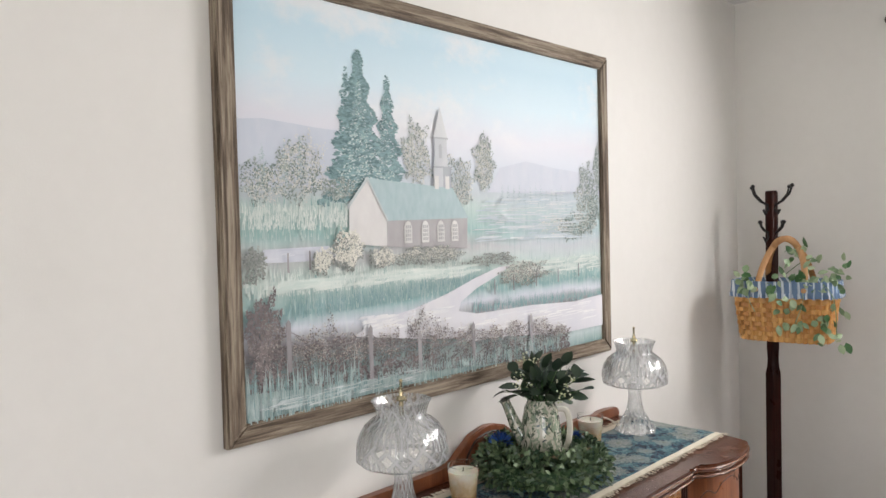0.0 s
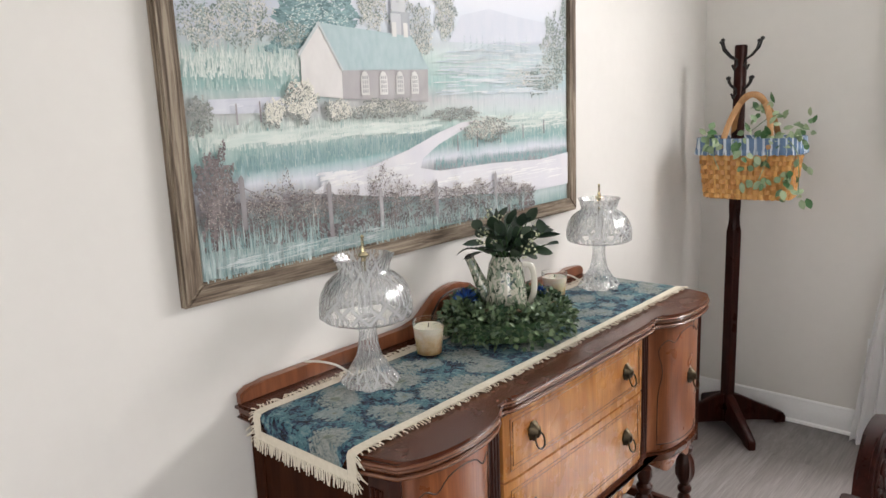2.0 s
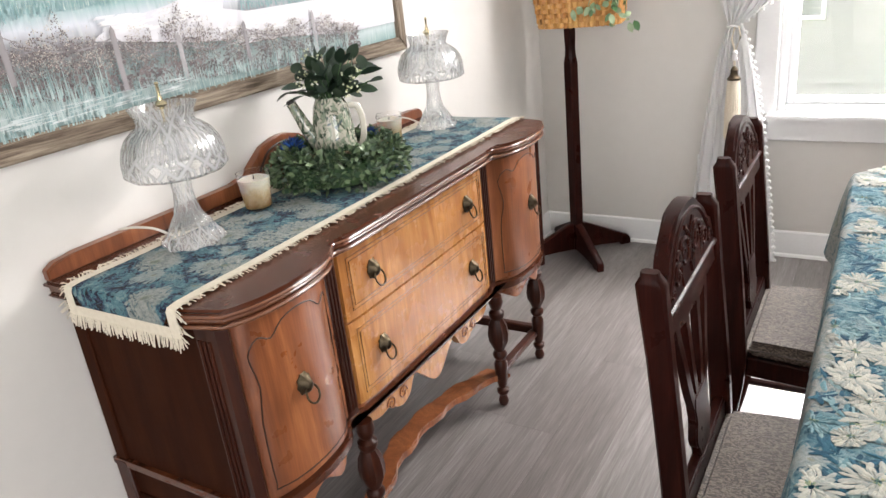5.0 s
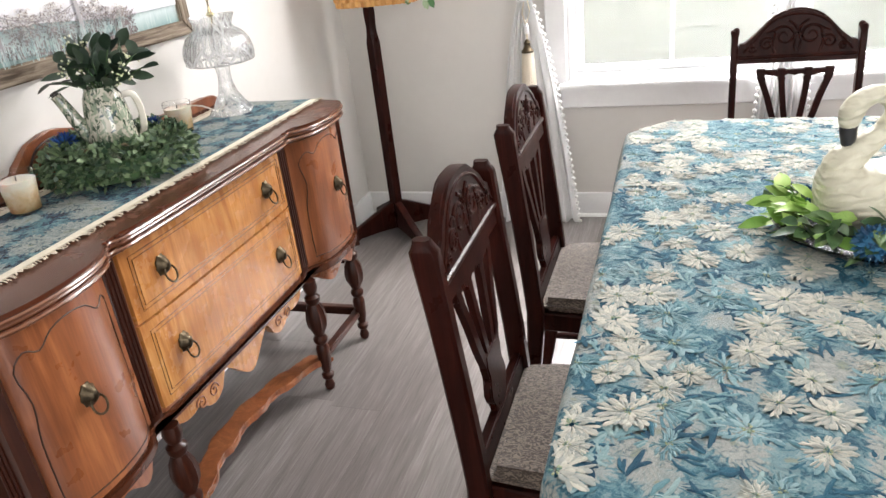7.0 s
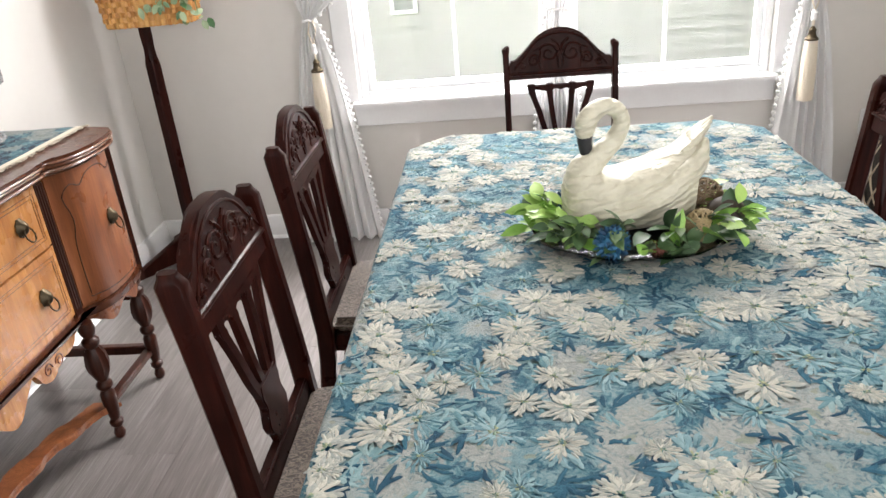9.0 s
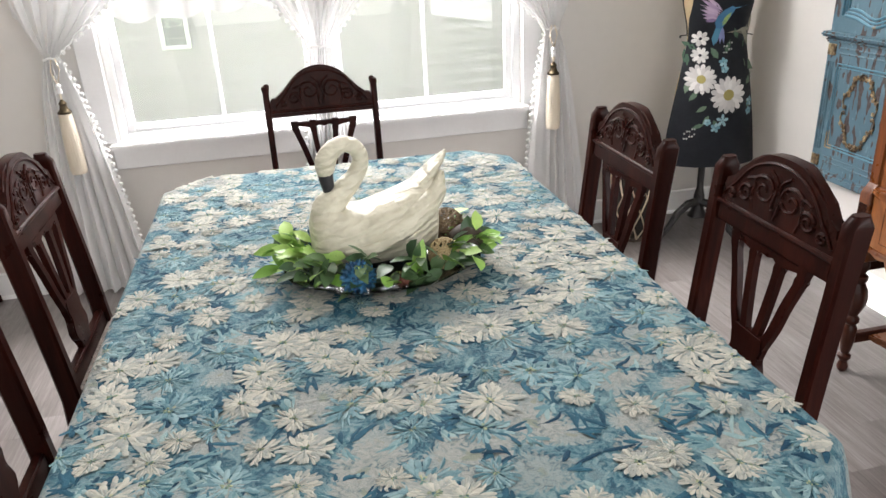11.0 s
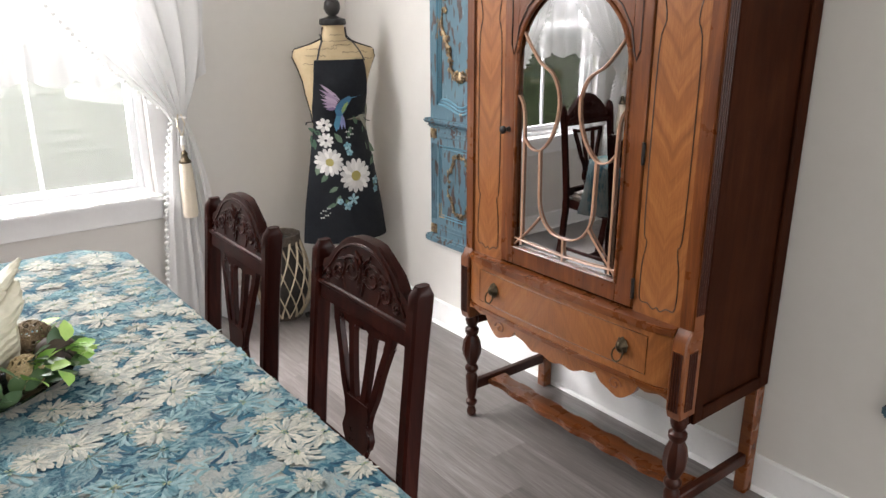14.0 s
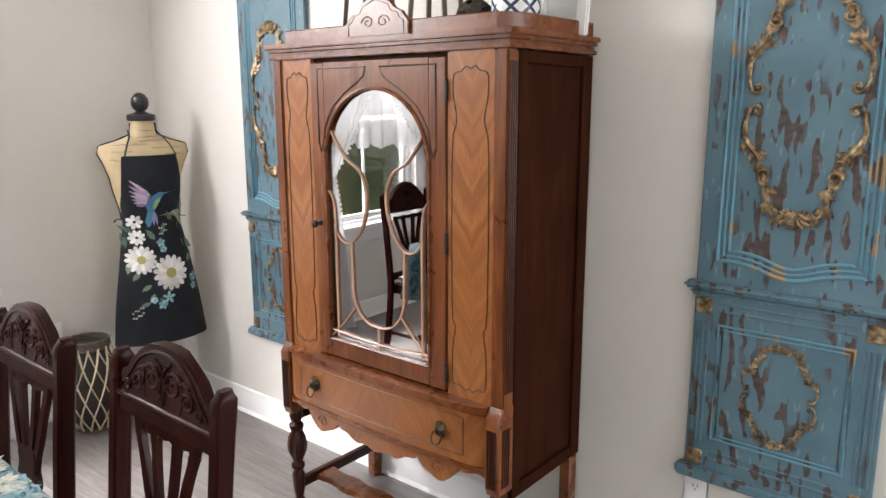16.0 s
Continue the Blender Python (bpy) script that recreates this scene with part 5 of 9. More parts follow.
# side fields of the front
DY0, DY1 = 1.478, 2.012
for a, b in ((CY0 + 0.0445, DY0 - 0.004), (DY1 + 0.004, CY1 - 0.0445)):
    bm = bmesh.new()
    box(bm, CF, CF + 0.018, a, b, 0.656, 1.60)
    fld = part("front_panel", bm, MAT["chevron"], CAB, "figured walnut panel with an incised outline")
    c, w = (a + b) / 2, (b - a) / 2 - 0.016
    lp = [(-0.95, 0.70), (-0.95, 0.80), (-0.8, 0.86), (-1, 0.92), (-1, 1.34), (-0.75, 1.42), (-0.95, 1.49), (-0.9, 1.54), (-0.5, 1.548), (-0.25, 1.56), (0, 1.553)]
    lp = lp + [(-y, z) for y, z in reversed(lp[:-1])] + [(0.5, 0.692), (0.2, 0.680), (0, 0.688), (-0.2, 0.680), (-0.5, 0.692)]
    bm = bmesh.new()
    tube(bm, [(CF - 0.0004, c + w * p.x, p.y) for p in spline([(y, z, 0) for y, z in lp], 4, True)], 0.0016, 5, closed=True)
    part("incised_line", bm, MAT["line"], fld)
# the door: frame with an arched light
door = thing("door", pose(0, 0, 0), "glazed door with an arched pane", "")
door.parent = CAB
del door["label"]
GY0, GY1, GZ0, GZS = DY0 + 0.058, DY1 - 0.058, 0.722, 1.30
GR = (GY1 - GY0) / 2
arcp = [(CC_ := (GY0 + GY1) / 2) + GR * math.cos(a) for a in [math.pi * k / 28 for k in range(29)]]
arcz = [GZS + GR * math.sin(math.pi * k / 28) for k in range(29)]
bm = bmesh.new()
box(bm, CF - 0.006, CF + 0.014, DY0, GY0, 0.664, 1.586, 0.002)
box(bm, CF - 0.006, CF + 0.014, GY1, DY1, 0.664, 1.586, 0.002)
box(bm, CF - 0.006, CF + 0.014, GY0, GY1, 0.664, GZ0, 0.002)
prism(bm, [(GY1, 1.586), (GY0, 1.586), (GY0, GZS)] + list(zip(arcp, arcz))[::-1][1:-1] + [(GY1, GZS)], "yz", CF - 0.006, CF + 0.014)
part("door_frame", bm, MAT["cab_upright"], door, "walnut door frame with spandrel lines")
bm = bmesh.new()
rim = [(CF - 0.007, y, z) for y, z in zip(arcp, arcz)] + [(CF - 0.007, GY0, GZ0), (CF - 0.007, GY1, GZ0)]
tube(bm, rim, 0.006, 8, closed=True)
part("bead", bm, MAT["cab_wood"], door)
bm = bmesh.new()
for sg in (-1, 1):
    m = (GY0 + GY1) / 2
    pts = [(0.030, 1.568), (0.235, 1.568), (0.235, 1.345), (0.226, 1.32), (0.216, 1.345), (0.205, 1.40), (0.17, 1.455), (0.12, 1.495), (0.06, 1.528), (0.036, 1.545)]
    tube(bm, [(CF - 0.0064, m + sg * y, z) for y, z in pts], 0.0024, 5, closed=True)
part("spandrel_line", bm, MAT["line"], door)
bm = bmesh.new()
prism(bm, list(zip(arcp, arcz)) + [(GY0, GZ0), (GY1, GZ0)], "yz", CF + 0.004, CF + 0.008)
centre = Matrix.Translation((CF + 0.006, (GY0 + GY1) / 2, 1.1))
bmesh.ops.transform(bm, matrix=centre @ pose(0, 0, 0, 0, -0.2, 0.3) @ centre.inverted(), verts=bm.verts)
pane = part("pane", bm, MAT["cab_glass"], door, "clear reflective glass", 0)
pane.visible_shadow = False
# curved fretwork behind the glass
m = (GY0 + GY1) / 2
fx = CF - 0.001


def fret(pts):
    bm = bmesh.new()
    tube(bm, [(fx, p.x, p.y) for p in spline([(m + y, z, 0) for y, z in pts], 5)], 0.0044, 6, 0.6)
    part("fret", bm, MAT["pale_fret"], door, "curving pale wood fret over the glass")


for sg in (-1, 1):
    fret([(sg * 0.178, 0.735), (sg * 0.178, 0.90), (sg * 0.178, 1.10), (sg * 0.186, 1.17), (sg * 0.205, 1.20)])
    fret([(0, 0.795), (sg * 0.045, 0.802), (sg * 0.082, 0.830), (sg * 0.104, 0.88), (sg * 0.108, 0.96), (sg * 0.110, 1.045)])
    fret([(sg * 0.178, 1.075), (sg * 0.150, 1.048), (sg * 0.112, 1.045), (sg * 0.070, 1.085), (sg * 0.044, 1.150), (sg * 0.042, 1.215), (sg * 0.070, 1.27), (sg * 0.120, 1.30), (sg * 0.165, 1.35), (sg * 0.190, 1.385)])
    fret([(sg * 0.206, 0.732), (sg * 0.150, 0.785), (sg * 0.095, 0.845)])
    fret([(0, 0.742), (sg * 0.10, 0.744), (sg * 0.206, 0.752)])
fret([(0, 0.722), (0, 0.795)])
bm = bmesh.new()
lathe(bm, [(0.009, 0), (0.006, 0.006), (0.005, 0.014), (0.012, 0.022), (0.012, 0.030), (0.006, 0.034)], 0, 0, 12)
bmesh.ops.transform(bm, matrix=pose(CF - 0.006, DY1 - 0.026, 1.095, 0, -90, 0), verts=bm.verts)
part("knob", bm, MAT["black_iron"], door, "small dark knob")
for z in (0.72, 1.09, 1.50):
    bm = bmesh.new()
    box(bm, CF - 0.009, CF - 0.001, DY0 - 0.007, DY0 + 0.003, z - 0.03, z + 0.03, 0.002)
    part("hinge", bm, MAT["black_iron"], door)
# drawer, apron
n = 24
bow = [(CF - 0.030 - 0.012 * math.sin(math.pi * i / n), CY0 + 0.045 + (CY1 - CY0 - 0.09) * i / n) for i in range(n + 1)]
bow[0] = (CF - 0.016, bow[0][1])
bow[-1] = (CF - 0.016, bow[-1][1])
bm = bmesh.new()
prism(bm, [(CF + 0.01, CY0 + 0.04)] + [(x - 0.008, y) for x, y in bow] + [(CF + 0.01, CY1 - 0.04)], "xy", 0.634, 0.656, 0.005, 2)
part("waist_moulding", bm, MAT["cab_wood"], CAB)
bm = bmesh.new()
prism(bm, [(CF + 0.01, bow[0][1])] + bow + [(CF + 0.01, bow[-1][1])], "xy", 0.480, 0.633, 0.003)
drawer = part("drawer", bm, MAT["chevron"], CAB, "bowed golden walnut drawer with banding")
bm = bmesh.new()
q = [(x - 0.0005, y) for x, y in bow[2:-2]]
tube(bm, [(x, y, 0.503) for x, y in q] + [(x, y, 0.615) for x, y in reversed(q)], 0.0012, 4, closed=True)
part("banding", bm, MAT["walnut_dark"], drawer)
for y in (CC - 0.268, CC + 0.268):
    pull(drawer, CF - 0.038, y, 0.562, "-x", 1.0)
bm = bmesh.new()
prism(bm, [(CF + 0.01, CY0 + 0.04)] + [(x - 0.006, y) for x, y in bow] + [(CF + 0.01, CY1 - 0.04)], "xy", 0.466, 0.4795, 0.004, 2)
part("base_moulding", bm, MAT["cab_wood"], CAB)
bm = bmesh.new()


def cab_scallop(u):
    v = abs(u - 0.5) * 2
    return 0.452 - 0.045 * max(0, 1 - (v / 0.42) ** 2) ** 0.5 - 0.055 * max(0, 1 - ((v - 0.60) / 0.17) ** 2) ** 0.5 - 0.012 * math.cos(v * 30) * 0.4


fr = []
for i in range(73):
    u = i / 72
    y = CY0 + 0.046 + (CY1 - CY0 - 0.092) * u
    x = CF - 0.022 - 0.012 * math.sin(math.pi * u)
    fr.append([bm.verts.new(p) for p in ((x, y, cab_scallop(u)), (x, y, 0.4655), (x + 0.018, y, 0.4655), (x + 0.018, y, cab_scallop(u)))])
for a, b in zip(fr, fr[1:]):
    for j in range(4):
        bm.faces.new((a[j], a[(j + 1) % 4], b[(j + 1) % 4], b[j]))
bm.faces.new(fr[0])
bm.faces.new(list(reversed(fr[-1])))
ap = part("apron", bm, MAT["chevron"], CAB, "scalloped apron with carved scrolls")
for sg in (-1, 1):
    bm = bmesh.new()
    tube(bm, [(CF - 0.031, CC + sg * (0.245 + (0.024 - 0.001 * k) * math.cos(0.42 * k)), 0.432 + (0.022 - 0.0009 * k) * math.sin(0.42 * k)) for k in range(20)], 0.0022, 5)
    part("scroll_carving", bm, MAT["carving"], ap)
# legs, rails, stretcher
CLEG = [(r * 1.02, z) for r, z in LEG]
bm = bmesh.new()
lathe(bm, CLEG, 0, 0, 18, lambda a, i: 1 + (0.10 * math.cos(8 * a) if 16 < i < 20 else 0))
cleg = finish("leg", bm, MAT["walnut_dark"])
for y in (CY0 + 0.022, CY1 - 0.022):
    o = new("leg", cleg)
    o.parent, o.location = CAB, (CF + 0.010, y, 0)
    bm = bmesh.new()
    box(bm, CB - 0.048, CB - 0.006, y - 0.019, y + 0.019, 0, 0.3695, 0.003)
    part("back_leg", bm, MAT["cab_wood"], CAB)
    bm = bmesh.new()
    box(bm, CF + 0.024, CB - 0.048, y - 0.013, y + 0.013, 0.105, 0.142, 0.004)
    part("side_rail", bm, MAT["walnut_dark"], CAB)
bm = bmesh.new()
pf, pb = [], []
for i in range(61):
    u = i / 60
    y = CY0 + 0.036 + (CY1 - CY0 - 0.072) * u
    x = CF + 0.122 - 0.012 * math.sin(math.pi * u)
    w = 0.034 + 0.010 * math.cos(u * 6.28318 * 6)
    pf.append((x - w, y))
    pb.append((x + w, y))
prism(bm, pf + pb[::-1], "xy", 0.112, 0.134, 0.005, 2)
part("stretcher", bm, MAT["cab_wood"], CAB, "wavy moulded stretcher near the floor")
for z in (0.975, 1.285):
    bm = bmesh.new()
    box(bm, CF + 0.06, CB - 0.014, CY0 + 0.032, CY1 - 0.032, z, z + 0.012, 0.002)
    part("shelf", bm, MAT["walnut"], CAB)

# dim ware inside the cabinet
MAT["crystal"] = glass("clear_crystal", (1, 1, 1), 0.02, 1.5)
MAT["china"] = plain("white_china", (0.72, 0.71, 0.68), (0.78, 0.77, 0.74), 0.2, 20)


def goblet(x, y, z, s=1.0):
    bm = bmesh.new()
    lathe(bm, [(0.030 * s, 0), (0.028 * s, 0.003), (0.005 * s, 0.010), (0.004 * s, 0.07 * s), (0.018 * s, 0.085 * s), (0.033 * s, 0.12 * s), (0.034 * s, 0.16 * s), (0.032 * s, 0.16 * s), (0.030 * s, 0.12 * s), (0.014 * s, 0.092 * s)], x, y, 16, None, False)
    bmesh.ops.translate(bm, vec=(0, 0, z), verts=bm.verts)
    tagged(part("goblet", bm, MAT["crystal"]), "clear stemmed goblet on the cabinet shelf", "glass", "goblets in the cabinet")


for k in range(6):
    goblet(2.32 + 0.09 * (k % 2), 1.53 + 0.075 * k, 0.9875)
for k in range(3):
    bm = bmesh.new()
    lathe(bm, [(0.045, 0), (0.055, 0.004), (0.10, 0.016), (0.102, 0.018), (0.055, 0.009)], 0, 0, 28)
    bmesh.ops.transform(bm, matrix=pose(2.53, 1.54 + 0.19 * k, 0.764, 0, -80, 0), verts=bm.verts)
    tagged(part("plate", bm, MAT["china"]), "white china plate leaning inside the cabinet", "plate", "plates in the cabinet")
bm = bmesh.new()
lathe(bm, [(0.03, 0), (0.06, 0.02), (0.07, 0.06), (0.05, 0.10), (0.025, 0.12), (0.022, 0.15), (0.03, 0.16)], 2.36, 1.66, 20)
bmesh.ops.translate(bm, vec=(0, 0, 0.6555), verts=bm.verts)
tagged(part("vase", bm, plain("teal_glaze", (0.03, 0.09, 0.12), (0.06, 0.15, 0.18), 0.15, 20)), "dark teal glazed vase inside the cabinet", "vase")

# ---- carved blue wall panels ----
def distressed(name="distressed_blue_paint"):
    n = Nodes(name)
    v = n.coords((1, 1, 1))
    base = n.ramp(n.noise(v, 6, 4), [(0.3, (0.078, 0.150, 0.195)), (0.7, (0.115, 0.200, 0.250))])
    chips = n.noise(n.coords((1, 1.0, 0.30)), 44, 1, 0.5, 0.0)
    clump = n.noise(n.coords((1, 1, 0.6)), 5.5, 2)
    worn = n.math("MULTIPLY", n.band(chips, 0.57, 0.60), n.band(clump, 0.36, 0.48))
    col = n.mix(worn, base, n.ramp(n.noise(v, 60), [(0.3, (0.045, 0.035, 0.035)), (0.7, (0.11, 0.085, 0.08))]))
    light = n.math("MULTIPLY", n.band(n.noise(n.coords((1, 1, 0.3)), 60, 2), 0.62, 0.7), 0.3)
    col = n.mix(light, col, (0.26, 0.40, 0.47))
    n.bump(n.math("SUBTRACT", n.noise(v, 70, 3), n.math("MULTIPLY", worn, 0.8)), 0.3, 0.002)
    return n.end(col, 0.5, 0, 0.4)


MAT["blue"] = distressed()
n_ = Nodes("rubbed_gold")
n_.bump(n_.noise(n_.coords(), 160, 3), 0.3, 0.002)
MAT["gold"] = n_.end(n_.ramp(n_.noise(n_.coords(), 45, 4), [(0.35, (0.07, 0.05, 0.035)), (0.5, (0.22, 0.15, 0.085)), (0.68, (0.50, 0.38, 0.22))]), 0.42, 0.55)
n_ = Nodes("worn_blue_moulding")
MAT["blue_edge"] = n_.end(n_.mix(n_.band(n_.noise(n_.coords((1, 1, 0.5)), 13, 3), 0.56, 0.62), (0.10, 0.25, 0.34), (0.36, 0.25, 0.13)), 0.5)


def ornament(bm, cy, cz, ry, rz, x, s):
    """An oval garland: C-scrolls with leaves, a shell above and below."""
    def p(y, z, d=0.0):
        return (x - 0.004 * s - d, y, z)
    for sy in (-1, 1):
        for sz in (-1, 1):
            # two C-scrolls a quarter, the outer one rolled into a volute at the oval's waist
            for a0, a1, fat in ((0.10, 0.78, 1.0), (0.72, 1.30, 0.8)):
                pts, rr = [], []
                for k in range(17):
                    t = k / 16
                    a = a0 + (a1 - a0) * t
                    wob = 1 + 0.085 * math.sin(t * 6.283) * (1 if a0 < 0.5 else -1)
                    pts.append(p(cy + sy * ry * wob * math.cos(a), cz + sz * rz * wob * math.sin(a)))
                    rr.append((0.0030 + 0.0050 * math.sin(math.pi * min(1, t * 1.05 + 0.02))) * s * fat)
                tube(bm, pts, rr, 6)
                for e, turn in ((pts[0], 1), (pts[-1], -1)):
                    r0 = 0.017 * s * (1 if turn > 0 else 0.7)
                    tube(bm, [(e[0] - 0.002, e[1] - sy * r0 * (1 - (1 - k / 17) * math.cos(0.5 * k)), e[2] - turn * sz * r0 * (1 - k / 17) * math.sin(0.5 * k)) for k in range(15)], [0.0052 * s * (1 - k / 30) for k in range(15)], 6)
                    bmesh.ops.create_icosphere(bm, subdivisions=1, radius=0.006 * s, matrix=Matrix.Translation((e[0] - 0.002, e[1] - sy * r0, e[2])))
                for t, size in ((0.42, 1.0), (0.62, 1.15), (0.82, 0.85)):
                    i = int(t * 16)
                    d0 = (Vector(pts[i]) - Vector(pts[i - 2])).normalized()
                    for q in (-0.75, -0.25, 0.35, 0.85):
                        way = Vector((-0.15, d0.y * math.cos(q) - d0.z * math.sin(q), d0.y * math.sin(q) + d0.z * math.cos(q)))
                        leaf(bm, Vector(pts[i]) + Vector((-0.003, 0, 0)), way, 0.036 * s * size * (1 - 0.25 * abs(q)), 0.012 * s * size, (-1, 0, 0), 0.35, 0.3, 4)
    for sz in (-1, 1):
        for k in range(7):
            a = math.pi * (0.06 + 0.88 * k / 6)
            c = (cy, cz + sz * rz * 1.0)
            tube(bm, [p(c[0], c[1] - sz * 0.012 * s), p(c[0] + 0.026 * s * math.cos(a), c[1] + sz * 0.022 * s * math.sin(a), 0.006), p(c[0] + 0.042 * s * math.cos(a), c[1] + sz * 0.034 * s * math.sin(a))], [0.003 * s, 0.0075 * s, 0.005 * s], 6)


def ring(bm, pts, x, r):
    tube(bm, [(x, y, z) for y, z in pts], r, 6, closed=True)


def wall_panel(y0, y1, label):
    """A tall carved door-like panel hung on the wall; z runs from 0.42 to 2.36."""
    w, c = y1 - y0, (y0 + y1) / 2
    t = thing("wall_panel", pose(0, 0, 0), label, "wall panel", "carved blue wall panels")
    F = X1 - 0.022
    bm = bmesh.new()
    box(bm, F, X1 - 0.002, y0, y1, 0.445, 2.36, 0.004)
    part("backing", bm, MAT["blue"], t)
    for z0, z1, d in ((0.418, 0.452, 0.022), (0.972, 0.992, 0.026), (0.952, 0.9715, 0.012)):
        bm = bmesh.new()
        box(bm, F - d, X1 - 0.002, y0 - d, y1 + d, z0, z1, 0.008, 3)
        part("ledge", bm, MAT["blue"], t)
    # upper field with a curved foot
    a, b = y0 + 0.055, y1 - 0.055
    for k, r in ((0, 0.006), (0.014, 0.004), (0.028, 0.005)):
        bm = bmesh.new()
        foot = [(a + k + (b - a - 2 * k) * u, 1.055 + k - 0.030 * math.exp(-((u - 0.5) / 0.22) ** 2) * 1.0) for u in [i / 24 for i in range(25)]]
        ring(bm, foot + [(b - k, 2.25 - k), (a + k, 2.25 - k)], F, r)
        part("moulding", bm, MAT["blue_edge"], t)
    bm = bmesh.new()
    ornament(bm, c, 1.475, w * 0.275, 0.285, F, 1.0)
    part("gold_garland", bm, MAT["gold"], t, "rubbed gold carved garland with shells")
    bm = bmesh.new()
    ornament(bm, c, 2.06, w * 0.25, 0.16, F, 0.8)
    part("gold_garland", bm, MAT["gold"], t)
    # lower field
    for k, r in ((0, 0.005), (0.012, 0.0035)):
        bm = bmesh.new()
        ring(bm, [(y0 + 0.07 + k, 0.545 + k), (y1 - 0.07 - k, 0.545 + k), (y1 - 0.07 - k, 0.875 - k), (y0 + 0.07 + k, 0.875 - k)], F, r)
        part("moulding", bm, MAT["blue_edge"], t)
    bm = bmesh.new()
    ornament(bm, c, 0.71, w * 0.19, 0.128, F, 0.55)
    part("gold_garland", bm, MAT["gold"], t)
    for yy in (y0 + 0.028, y1 - 0.028):
        for zz in (0.925, 0.482):
            bm = bmesh.new()
            box(bm, F - 0.006, F + 0.002, yy - 0.022, yy + 0.022, zz - 0.022, zz + 0.022, 0.003)
            for k in range(8):
                leaf(bm, (F - 0.006, yy, zz), (-0.2, math.cos(k * 0.785), math.sin(k * 0.785)), 0.018, 0.009, (-1, 0, 0), 0.3, 0.3, 2)
            part("rosette", bm, MAT["gold"], t, "square carved rosette")
        for k in (-0.014, 0, 0.014):
            bm = bmesh.new()
            tube(bm, [(F - 0.0005, yy + k, 0.53), (F - 0.0005, yy + k, 0.88)], 0.004, 6)
            part("reed", bm, MAT["blue"], t)
    for zz in (0.915, 0.935, 0.485, 0.505):
        bm = bmesh.new()
        tube(bm, [(F - 0.0005, y0 + 0.07, zz), (F - 0.0005, y1 - 0.07, zz)], 0.004, 6)
        part("reed", bm, MAT["blue"], t)
    return t


wall_panel(0.468, 0.938, "tall distressed blue carved panel with gold garlands above an outlet")
wall_panel(2.535, 2.972, "tall distressed blue carved panel beside the dress form")


def outlet(m, label):
    """Cover plate with two sockets; its front looks along -y of m."""
    o = thing("outlet", m, label, "outlet", "wall outlets")
    bm = bmesh.new()
    box(bm, -0.035, 0.035, -0.006, -0.0005, -0.058, 0.058, 0.003, 2)
    part("plate", bm, MAT["vinyl"], o)
    for z in (-0.026, 0.026):
        bm = bmesh.new()
        prism(bm, [(0.017 * math.cos(a), z + 0.016 * math.sin(a)) for a in [6.2832 * k / 16 for k in range(16)]], "xz", -0.008, -0.005, 0.001)
        s = part("socket", bm, MAT["vinyl"], o)
        # solid dark bars in place of the shade inside open slots
        bm = bmesh.new()
        for x in (-0.006, 0.006):
            box(bm, x - 0.0012, x + 0.0012, -0.0084, -0.0078, z - 0.001, z + 0.009)
        box(bm, -0.002, 0.002, -0.0084, -0.0078, z - 0.010, z - 0.006)
        part("slots", bm, MAT["black_iron"], s)


outlet(pose(X1, 0.905, 0.352, 0, 0, -90), "white double wall outlet under the carved panel")
outlet(pose(2.045, Y1, 0.405, 0, 0, 0), "white double wall outlet near the lattice lantern")
outlet(pose(-0.50, Y1, 0.400, 0, 0, 0), "white double wall outlet beside the sheer curtain")

# ---- the landscape painting ----
PX = -1.276                       # the canvas face


